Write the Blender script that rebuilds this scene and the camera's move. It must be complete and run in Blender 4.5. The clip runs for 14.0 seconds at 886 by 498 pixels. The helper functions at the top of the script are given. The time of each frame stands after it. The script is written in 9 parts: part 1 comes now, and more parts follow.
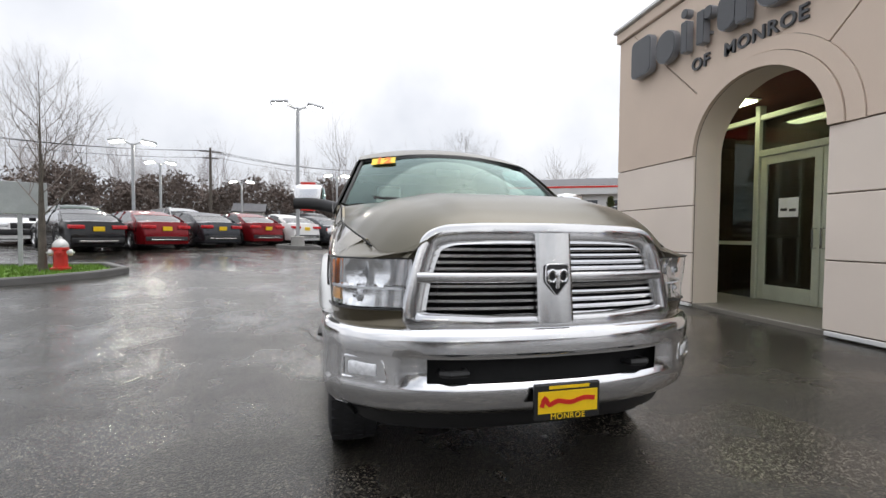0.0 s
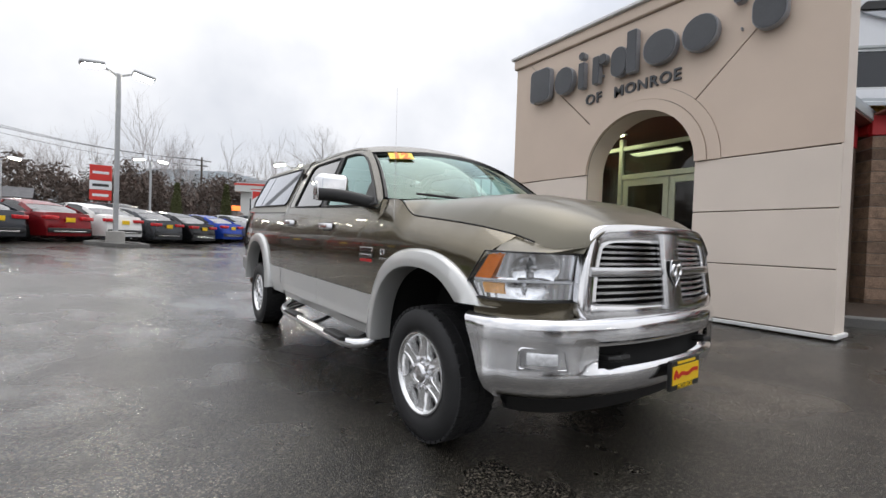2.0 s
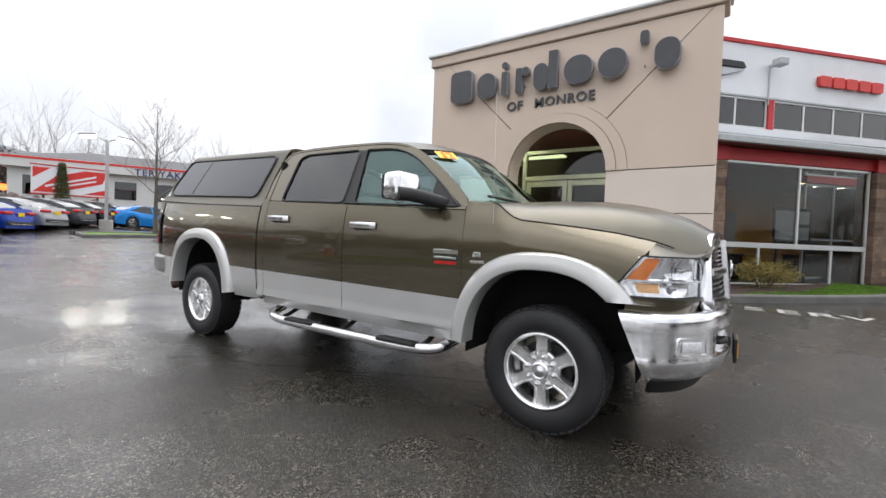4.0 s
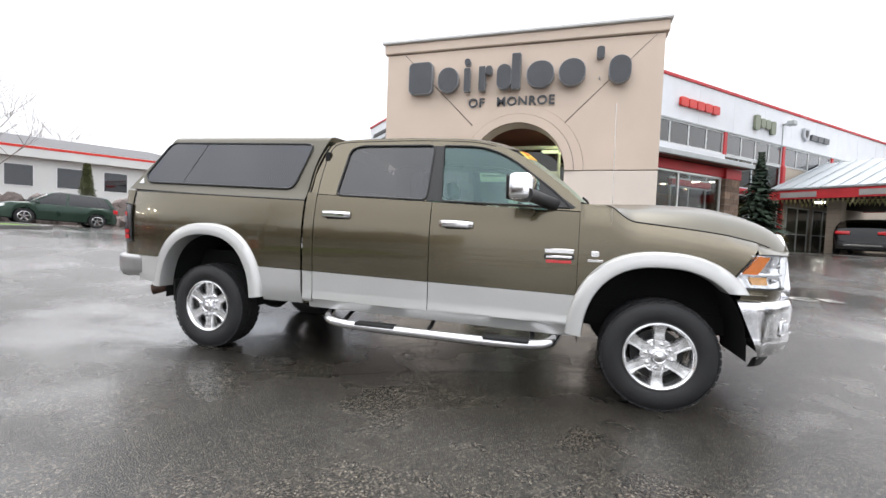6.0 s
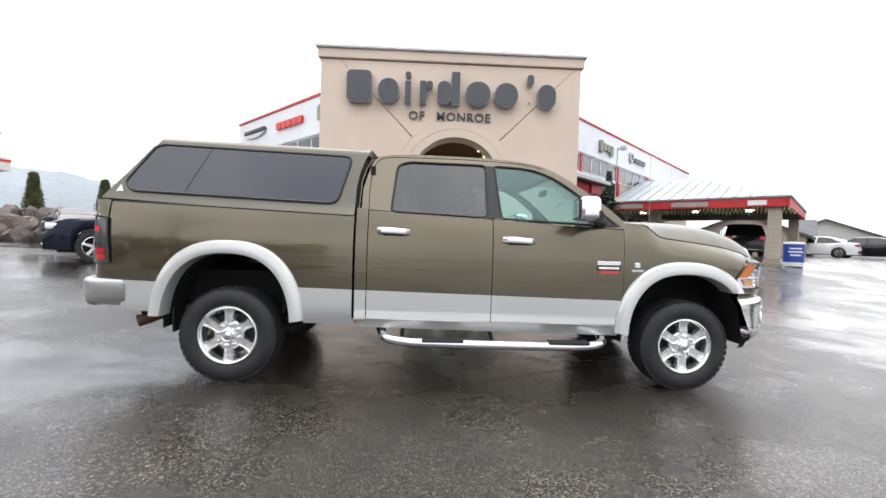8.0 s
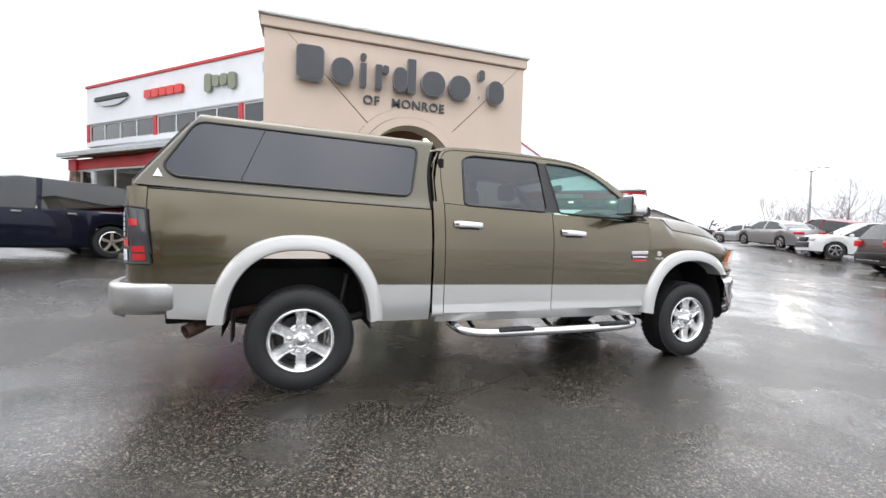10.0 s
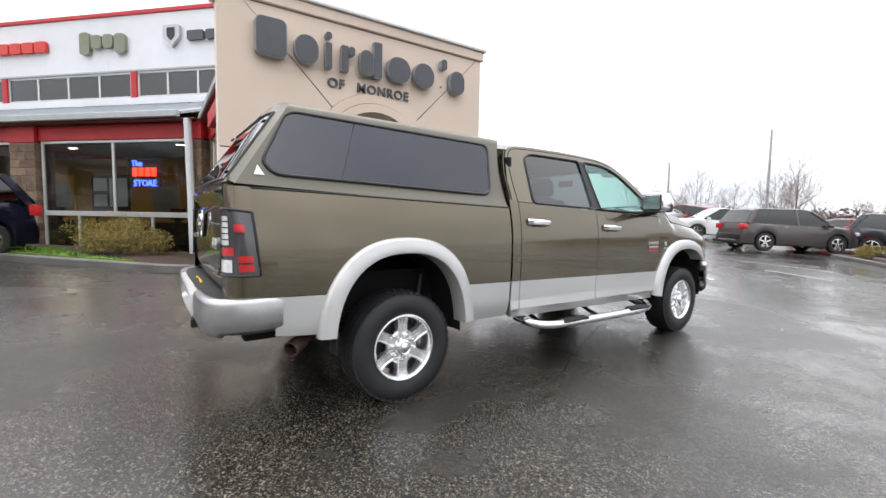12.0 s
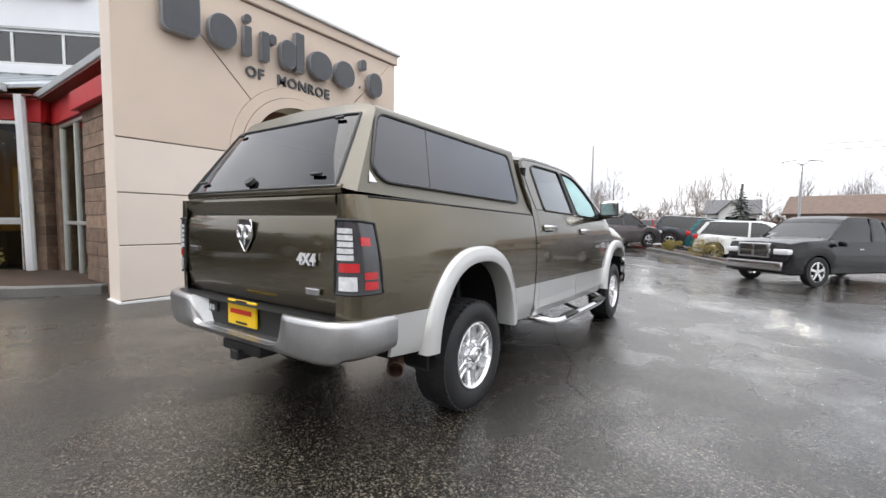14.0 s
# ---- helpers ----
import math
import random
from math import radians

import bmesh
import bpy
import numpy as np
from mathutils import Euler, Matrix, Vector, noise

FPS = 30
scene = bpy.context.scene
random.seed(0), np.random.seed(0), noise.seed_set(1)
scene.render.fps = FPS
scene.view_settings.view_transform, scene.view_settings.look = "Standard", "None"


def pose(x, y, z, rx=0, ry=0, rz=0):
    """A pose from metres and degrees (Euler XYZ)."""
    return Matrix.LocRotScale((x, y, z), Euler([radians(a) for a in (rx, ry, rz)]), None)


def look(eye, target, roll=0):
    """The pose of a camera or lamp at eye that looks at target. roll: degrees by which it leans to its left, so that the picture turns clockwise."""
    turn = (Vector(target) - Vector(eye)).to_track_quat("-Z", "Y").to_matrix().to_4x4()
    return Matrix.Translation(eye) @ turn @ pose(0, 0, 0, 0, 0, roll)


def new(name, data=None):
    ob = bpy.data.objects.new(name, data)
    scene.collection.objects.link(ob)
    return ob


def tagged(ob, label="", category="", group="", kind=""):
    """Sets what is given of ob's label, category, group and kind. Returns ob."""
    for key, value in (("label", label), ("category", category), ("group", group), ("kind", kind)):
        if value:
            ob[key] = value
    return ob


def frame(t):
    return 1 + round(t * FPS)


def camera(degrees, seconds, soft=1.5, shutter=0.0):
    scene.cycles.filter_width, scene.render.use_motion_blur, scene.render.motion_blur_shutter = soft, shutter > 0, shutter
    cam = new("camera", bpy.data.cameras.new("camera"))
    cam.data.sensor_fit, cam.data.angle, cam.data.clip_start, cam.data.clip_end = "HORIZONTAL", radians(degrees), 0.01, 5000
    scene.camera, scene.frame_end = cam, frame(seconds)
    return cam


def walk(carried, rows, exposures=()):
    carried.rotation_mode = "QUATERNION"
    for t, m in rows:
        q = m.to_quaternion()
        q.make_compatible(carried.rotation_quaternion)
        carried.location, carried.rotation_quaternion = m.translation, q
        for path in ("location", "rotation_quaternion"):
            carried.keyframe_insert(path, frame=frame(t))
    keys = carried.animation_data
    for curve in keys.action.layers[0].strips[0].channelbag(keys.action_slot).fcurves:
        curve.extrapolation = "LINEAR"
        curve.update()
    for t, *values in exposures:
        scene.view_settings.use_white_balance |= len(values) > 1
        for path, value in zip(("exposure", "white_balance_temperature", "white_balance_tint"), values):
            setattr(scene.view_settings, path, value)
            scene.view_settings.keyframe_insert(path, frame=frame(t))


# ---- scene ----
cam = camera(91.6, 14.0)
PATH = [
    (0, (0.019, -0.039, 1.216), (0.443, 1.915, 1.151), 0.5),
    (0.5, (-0.318, 0.028, 1.184), (0.31, 1.926, 1.129), 1.0),
    (1, (-0.664, 0.191, 1.191), (0.125, 2.027, 1.117), 2.4),
    (1.5, (-1.071, 0.323, 1.184), (-0.122, 2.084, 1.18), 2.4),
    (2, (-1.405, 0.525, 1.152), (-0.265, 2.168, 1.116), 2.0),
    (2.5, (-1.692, 0.828, 1.168), (-0.402, 2.355, 1.101), 3.2),
    (3, (-2.029, 1.087, 1.16), (-0.584, 2.47, 1.111), 3.0),
    (5.5, (-3.168, 2.826, 1.203), (-1.314, 3.57, 1.108), 2.3),
    (6, (-3.332, 3.218, 1.189), (-1.421, 3.802, 1.105), 2.3),
    (6.5, (-3.456, 3.598, 1.19), (-1.493, 3.971, 1.106), 2.3),
    (7, (-3.507, 4.038, 1.217), (-1.52, 4.247, 1.137), 2.2),
    (7.5, (-3.609, 4.443, 1.224), (-1.61, 4.507, 1.187), 1.0),
    (8, (-3.689, 4.847, 1.225), (-1.691, 4.778, 1.186), 1.8),
    (10.5, (-3.35, 6.864, 1.247), (-1.51, 6.088, 1.136), 1.1),
    (11, (-3.231, 7.202, 1.276), (-1.441, 6.323, 1.128), 0.9),
    (11.5, (-2.987, 7.546, 1.307), (-1.257, 6.558, 1.132), 1.0),
    (12, (-2.776, 7.853, 1.314), (-1.113, 6.75, 1.17), 1.0),
    (12.5, (-2.581, 8.181, 1.33), (-1.031, 6.93, 1.156), 1.3),
    (13, (-2.28, 8.456, 1.322), (-0.824, 7.093, 1.184), 0.8),
    (13.5, (-2.017, 8.706, 1.331), (-0.649, 7.252, 1.216), 2.0),
    (14, (-1.755, 8.969, 1.341), (-0.568, 7.365, 1.214), 0.6),
]
walk(cam, [(t, look(eye, target, roll)) for t, eye, target, roll in PATH],
     exposures=[(0.0, 0.46), (1.0, 0.40), (2.0, 0.36), (3.0, 0.48), (5.5, 0.98), (6.5, 1.16), (8.0, 1.16), (10.5, 1.14), (14.0, 0.98)])

# ---- light: overcast morning, brightest high over the tower ----
world = bpy.data.worlds.new("overcast")
scene.world = world
world.use_nodes = True
wn, wl = world.node_tree.nodes, world.node_tree.links
wn.clear()
w_out = wn.new("ShaderNodeOutputWorld")
w_bg = wn.new("ShaderNodeBackground")
w_sky = wn.new("ShaderNodeTexSky")
w_sky.sky_type, w_sky.sun_disc = "NISHITA", False
w_sky.sun_elevation, w_sky.sun_rotation = radians(70), radians(72)
w_sky.air_density, w_sky.dust_density, w_sky.ozone_density = 1.0, 6.0, 1.0
w_noise = wn.new("ShaderNodeTexNoise")
w_noise.inputs["Scale"].default_value, w_noise.inputs["Detail"].default_value = 1.9, 6.0
w_ramp = wn.new("ShaderNodeValToRGB")
w_ramp.color_ramp.elements[0].position, w_ramp.color_ramp.elements[1].position = 0.36, 0.62
w_ramp.color_ramp.elements[0].color = (5.2, 5.45, 6.0, 1)
w_ramp.color_ramp.elements[1].color = (8.4, 8.4, 8.6, 1)
w_mix = wn.new("ShaderNodeMix")
w_mix.data_type = "RGBA"
w_mix.inputs["Factor"].default_value = 0.9
wl.new(w_noise.outputs["Fac"], w_ramp.inputs["Fac"])
wl.new(w_sky.outputs["Color"], w_mix.inputs["A"])
wl.new(w_ramp.outputs["Color"], w_mix.inputs["B"])
w_up = wn.new("ShaderNodeTexGradient")
w_up.texture_mapping.mapping_x, w_up.texture_mapping.mapping_y, w_up.texture_mapping.mapping_z = "Z", "Y", "X"
w_high = wn.new("ShaderNodeMapRange")
for k, v in (("From Min", 0.38), ("From Max", 0.95), ("To Min", 1.0), ("To Max", 1.95)):
    w_high.inputs[k].default_value = v
w_gain = wn.new("ShaderNodeVectorMath")
w_gain.operation = "SCALE"
wl.new(w_up.outputs["Fac"], w_high.inputs["Value"])
wl.new(w_mix.outputs["Result"], w_gain.inputs[0])
wl.new(w_high.outputs["Result"], w_gain.inputs["Scale"])
wl.new(w_gain.outputs["Vector"], w_bg.inputs["Color"])
wl.new(w_bg.outputs["Background"], w_out.inputs["Surface"])
w_bg.inputs["Strength"].default_value = 0.105
sun = new("sun", bpy.data.lights.new("sun", "SUN"))
sun.data.energy, sun.data.angle, sun.data.color = 0.6, radians(50), (1.0, 0.97, 0.93)
sun.matrix_world = look((9, 3, 30), (0, 0, 0))

# ---- helpers for shapes ----
def mesh_from(name, bm, sharp=35, smooth=True):
    me = bpy.data.meshes.new(name)
    bm.normal_update()
    bm.to_mesh(me)
    bm.free()
    if smooth:
        me.shade_smooth()
        me.set_sharp_from_angle(angle=radians(sharp))
    return me


def part(name, bm, material, parent=None, label="", sharp=35, smooth=True):
    me = bm if isinstance(bm, bpy.types.Mesh) else mesh_from(name, bm, sharp, smooth)
    ob = new(name, me)
    for m in material if isinstance(material, (list, tuple)) else [material]:
        if len(me.materials) < (len(material) if isinstance(material, (list, tuple)) else 1):
            me.materials.append(m)
    if parent is not None:
        ob.parent = parent
    if label:
        tagged(ob, label)
    return ob


def thing(name, label, category, at=None, group="", kind=""):
    """An Empty at the base of a thing, whose parts are its children."""
    ob = new(name)
    ob.empty_display_size = 0.1
    if at is not None:
        ob.matrix_world = at
    return tagged(ob, label, category, group, kind)


def box(bm, x0, x1, y0, y1, z0, z1, bevel=0.0, seg=1):
    b = bmesh.ops.create_cube(bm, size=1.0)
    vs = b["verts"]
    for v in vs:
        v.co = Vector(((x0 + x1) / 2 + v.co.x * (x1 - x0), (y0 + y1) / 2 + v.co.y * (y1 - y0), (z0 + z1) / 2 + v.co.z * (z1 - z0)))
    if bevel > 0:
        es = list({e for v in vs for e in v.link_edges})
        bmesh.ops.bevel(bm, geom=es, offset=bevel, segments=seg, profile=0.5, affect="EDGES")
    return bm


def boxed(x0, x1, y0, y1, z0, z1, bevel=0.0, seg=1):
    return box(bmesh.new(), x0, x1, y0, y1, z0, z1, bevel, seg)


def grid(bm, fn, nu, nv, flip=False, keep=None):
    """A sheet of nu x nv quads; fn(u, v) gives a point for u, v in 0..1."""
    vs = [[bm.verts.new(fn(i / nu, j / nv)) for j in range(nv + 1)] for i in range(nu + 1)]
    for i in range(nu):
        for j in range(nv):
            if keep and not keep((i + 0.5) / nu, (j + 0.5) / nv):
                continue
            q = (vs[i][j], vs[i + 1][j], vs[i + 1][j + 1], vs[i][j + 1])
            try:
                bm.faces.new(q[::-1] if flip else q)
            except ValueError:
                pass
    return bm


def sweep(bm, path, profile, closed=False, up=(0, 0, 1), caps=True):
    """A profile of (side, up) pairs carried along a path."""
    path = [Vector(p) for p in path]
    n, rings = len(path), []
    for i, p in enumerate(path):
        a, b = (path[i - 1], path[(i + 1) % n]) if closed else (path[max(0, i - 1)], path[min(n - 1, i + 1)])
        t = (b - a).normalized()
        side = t.cross(Vector(up))
        side = side.normalized() if side.length > 1e-6 else Vector((1, 0, 0))
        top = side.cross(t).normalized()
        rings.append([bm.verts.new(p + side * s + top * h) for s, h in profile])
    m = len(profile)
    for i in range(n if closed else n - 1):
        for j in range(m):
            a, b = rings[i], rings[(i + 1) % n]
            bm.faces.new((a[j], a[(j + 1) % m], b[(j + 1) % m], b[j]))
    if caps and not closed:
        bm.faces.new(rings[0][::-1])
        bm.faces.new(rings[-1])
    bmesh.ops.recalc_face_normals(bm, faces=bm.faces[:])
    return bm


def ring(r, n=10, squash=1.0):
    return [(r * math.cos(2 * math.pi * k / n), squash * r * math.sin(2 * math.pi * k / n)) for k in range(n)]


def round_rect(w, h, r, n=3):
    out = []
    for cx, cy, a0 in ((w / 2 - r, h / 2 - r, 0), (-w / 2 + r, h / 2 - r, 90), (-w / 2 + r, -h / 2 + r, 180), (w / 2 - r, -h / 2 + r, 270)):
        for k in range(n + 1):
            a = radians(a0 + 90 * k / n)
            out.append((cx + r * math.cos(a), cy + r * math.sin(a)))
    return out


def tube(path, r, n=10, closed=False, up=(0, 0, 1)):
    return sweep(bmesh.new(), path, ring(r, n), closed, up)


def bowed(points, per=6):
    """A smooth line through points (Catmull-Rom)."""
    p = [Vector(q) for q in points]
    p = [2 * p[0] - p[1]] + p + [2 * p[-1] - p[-2]]
    out = []
    for i in range(1, len(p) - 2):
        for k in range(per):
            t = k / per
            out.append(0.5 * (2 * p[i] + (p[i + 1] - p[i - 1]) * t + (2 * p[i - 1] - 5 * p[i] + 4 * p[i + 1] - p[i + 2]) * t * t + (3 * p[i] - p[i - 1] - 3 * p[i + 1] + p[i + 2]) * t ** 3))
    return out + [p[-2]]


def lerp_at(table, x):
    """Straight-line reading of a table of (x, value)."""
    if x <= table[0][0]:
        return table[0][1]
    for (a, va), (b, vb) in zip(table, table[1:]):
        if x <= b:
            return va + (vb - va) * (x - a) / (b - a)
    return table[-1][1]


def slab(outline, depth, axis="x", at=0.0, bevel=0.0):
    """A flat outline of (a, b) pairs made solid. axis x: a is y, b is z; axis y: a is x, b is z; axis z: a is x, b is y. It fills at .. at + depth."""
    bm = bmesh.new()
    put = {"x": lambda a, b: (at, a, b), "y": lambda a, b: (a, at, b), "z": lambda a, b: (a, b, at)}[axis]
    f = bm.faces.new([bm.verts.new(put(a, b)) for a, b in outline])
    r = bmesh.ops.extrude_face_region(bm, geom=[f])
    d = Vector({"x": (depth, 0, 0), "y": (0, depth, 0), "z": (0, 0, depth)}[axis])
    for v in r["geom"]:
        if isinstance(v, bmesh.types.BMVert):
            v.co += d
    bmesh.ops.recalc_face_normals(bm, faces=bm.faces[:])
    if bevel:
        es = [e for e in bm.edges if len(e.link_faces) == 2 and e.calc_face_angle() > 0.6]
        bmesh.ops.bevel(bm, geom=es, offset=bevel, segments=2, profile=0.5, affect="EDGES")
    bmesh.ops.triangulate(bm, faces=[f for f in bm.faces if len(f.verts) > 4])
    return bm


def lathe(profile, n=32, axis="x"):
    """A profile of (along, radius) pairs turned about an axis."""
    bm = bmesh.new()
    rows = []
    for a, r in profile:
        row = []
        for k in range(n):
            c, s = r * math.cos(2 * math.pi * k / n), r * math.sin(2 * math.pi * k / n)
            row.append(bm.verts.new({"x": (a, c, s), "y": (c, a, s), "z": (c, s, a)}[axis]))
        rows.append(row)
    for r0, r1 in zip(rows, rows[1:]):
        for k in range(n):
            bm.faces.new((r0[k], r0[(k + 1) % n], r1[(k + 1) % n], r1[k]))
    bmesh.ops.recalc_face_normals(bm, faces=bm.faces[:])
    return bm


def mirrored(bm):
    """A copy of a bmesh, mirrored across x."""
    b = bm.copy()
    for v in b.verts:
        v.co.x = -v.co.x
    bmesh.ops.reverse_faces(b, faces=b.faces[:])
    return b


def moved(bm, m):
    bmesh.ops.transform(bm, matrix=m, verts=bm.verts[:])
    return bm


def joined(*bms):
    out = bmesh.new()
    for b in bms:
        me = bpy.data.meshes.new("scrap")
        b.to_mesh(me)
        b.free()
        out.from_mesh(me)
        bpy.data.meshes.remove(me)
    return out


def letters(text, size, depth, material, parent=None, m=None, name="lettering", label="", spacing=1.0, bold=0.0, group="", category=""):
    cu = bpy.data.curves.new(name, "FONT")
    cu.body, cu.size, cu.extrude, cu.space_character, cu.offset = text, size, depth / 2, spacing, bold
    cu.align_x, cu.align_y, cu.resolution_u = "CENTER", "BOTTOM_BASELINE", 3
    scrap = bpy.data.objects.new("scrap", cu)
    me = bpy.data.meshes.new_from_object(scrap)
    bpy.data.objects.remove(scrap)
    me.materials.clear()
    me.materials.append(material)
    ob = new(name, me)
    if parent is not None:
        ob.parent = parent
    if m is not None:
        ob.matrix_local = m
    return tagged(ob, label, category, group)

# ---- materials ----
def material(name, colour, rough=0.6, metal=0.0, var=0.12, scale=6.0, fine=60.0, bump=0.1, coat=0.0, spec=0.5, rough_var=0.1, dist=0.01, other=None, by_object=0.0):
    """A surface with variation at two scales in colour, gloss and relief. other: a second colour of the large patches."""
    m = bpy.data.materials.new(name)
    m.use_nodes = True
    n, l = m.node_tree.nodes, m.node_tree.links
    b = n["Principled BSDF"]
    b.inputs["Metallic"].default_value, b.inputs["Specular IOR Level"].default_value = metal, spec
    b.inputs["Coat Weight"].default_value, b.inputs["Coat Roughness"].default_value = coat, 0.04
    co = n.new("ShaderNodeTexCoord")
    big, small = n.new("ShaderNodeTexNoise"), n.new("ShaderNodeTexNoise")
    for t, s, d in ((big, scale, 4), (small, fine, 3)):
        t.inputs["Scale"].default_value, t.inputs["Detail"].default_value = s, d
        l.new(co.outputs["Object"], t.inputs["Vector"])
    both = n.new("ShaderNodeMath")
    both.operation = "MULTIPLY_ADD"
    both.inputs[1].default_value = 0.6
    l.new(big.outputs["Fac"], both.inputs[0])
    half = n.new("ShaderNodeMath")
    half.operation = "MULTIPLY"
    half.inputs[1].default_value = 0.4
    l.new(small.outputs["Fac"], half.inputs[0])
    l.new(half.outputs[0], both.inputs[2])
    mix = n.new("ShaderNodeMix")
    mix.data_type = "RGBA"
    c = Vector(colour[:3])
    hi = Vector(other[:3]) if other else c * (1 + var)
    lo = c if other else c * (1 - var)
    mix.inputs["A"].default_value, mix.inputs["B"].default_value = (*lo, 1), (*[min(1, v) for v in hi], 1)
    rng = n.new("ShaderNodeMapRange")
    rng.inputs["From Min"].default_value, rng.inputs["From Max"].default_value = 0.35, 0.65
    l.new(both.outputs[0], rng.inputs["Value"])
    l.new(rng.outputs["Result"], mix.inputs["Factor"])
    out = mix.outputs["Result"]
    if by_object:
        info, hsv = n.new("ShaderNodeObjectInfo"), n.new("ShaderNodeHueSaturation")
        mr = n.new("ShaderNodeMapRange")
        mr.inputs["To Min"].default_value, mr.inputs["To Max"].default_value = 1 - by_object, 1 + by_object
        l.new(info.outputs["Random"], mr.inputs["Value"])
        l.new(mr.outputs["Result"], hsv.inputs["Value"])
        l.new(out, hsv.inputs["Color"])
        out = hsv.outputs["Color"]
    l.new(out, b.inputs["Base Color"])
    rr = n.new("ShaderNodeMapRange")
    rr.inputs["To Min"].default_value, rr.inputs["To Max"].default_value = max(0.0, rough * (1 - rough_var)), min(1.0, rough * (1 + rough_var))
    l.new(big.outputs["Fac"], rr.inputs["Value"])
    l.new(rr.outputs["Result"], b.inputs["Roughness"])
    if bump:
        bp = n.new("ShaderNodeBump")
        bp.inputs["Strength"].default_value, bp.inputs["Distance"].default_value = bump, dist
        l.new(small.outputs["Fac"], bp.inputs["Height"])
        l.new(bp.outputs["Normal"], b.inputs["Normal"])
    return m


def glass(name, tint, gloss=1.0, rough=0.0, ior=1.5, sheen=(1, 1, 1)):
    """A thin pane: tinted see-through under a clear reflection."""
    m = bpy.data.materials.new(name)
    m.use_nodes = True
    n, l = m.node_tree.nodes, m.node_tree.links
    n.clear()
    o, mx, tr, gl, fr, mu, po, ad = (n.new("ShaderNode" + k) for k in ("OutputMaterial", "MixShader", "BsdfTransparent", "BsdfGlossy", "LayerWeight", "Math", "Math", "Math"))
    tr.inputs["Color"].default_value = (*tint, 1)
    gl.inputs["Roughness"].default_value = rough
    gl.inputs["Color"].default_value = (*sheen, 1)
    base = ((ior - 1) / (ior + 1)) ** 2
    fr.inputs["Blend"].default_value = 0.5
    po.operation, po.inputs[1].default_value = "POWER", 5.0
    ad.operation, ad.inputs[1].default_value, ad.inputs[2].default_value = "MULTIPLY_ADD", 1 - base, base
    mu.operation, mu.inputs[1].default_value = "MULTIPLY", gloss
    l.new(fr.outputs["Facing"], po.inputs[0])
    l.new(po.outputs[0], ad.inputs[0])
    l.new(ad.outputs[0], mu.inputs[0])
    mu.use_clamp = True
    l.new(mu.outputs[0], mx.inputs[0])
    l.new(tr.outputs[0], mx.inputs[1])
    l.new(gl.outputs[0], mx.inputs[2])
    l.new(mx.outputs[0], o.inputs["Surface"])
    return m


def lit(name, colour, strength):
    m = bpy.data.materials.new(name)
    m.use_nodes = True
    b = m.node_tree.nodes["Principled BSDF"]
    b.inputs["Base Color"].default_value = (*colour, 1)
    b.inputs["Emission Color"].default_value, b.inputs["Emission Strength"].default_value = (*colour, 1), strength
    return m


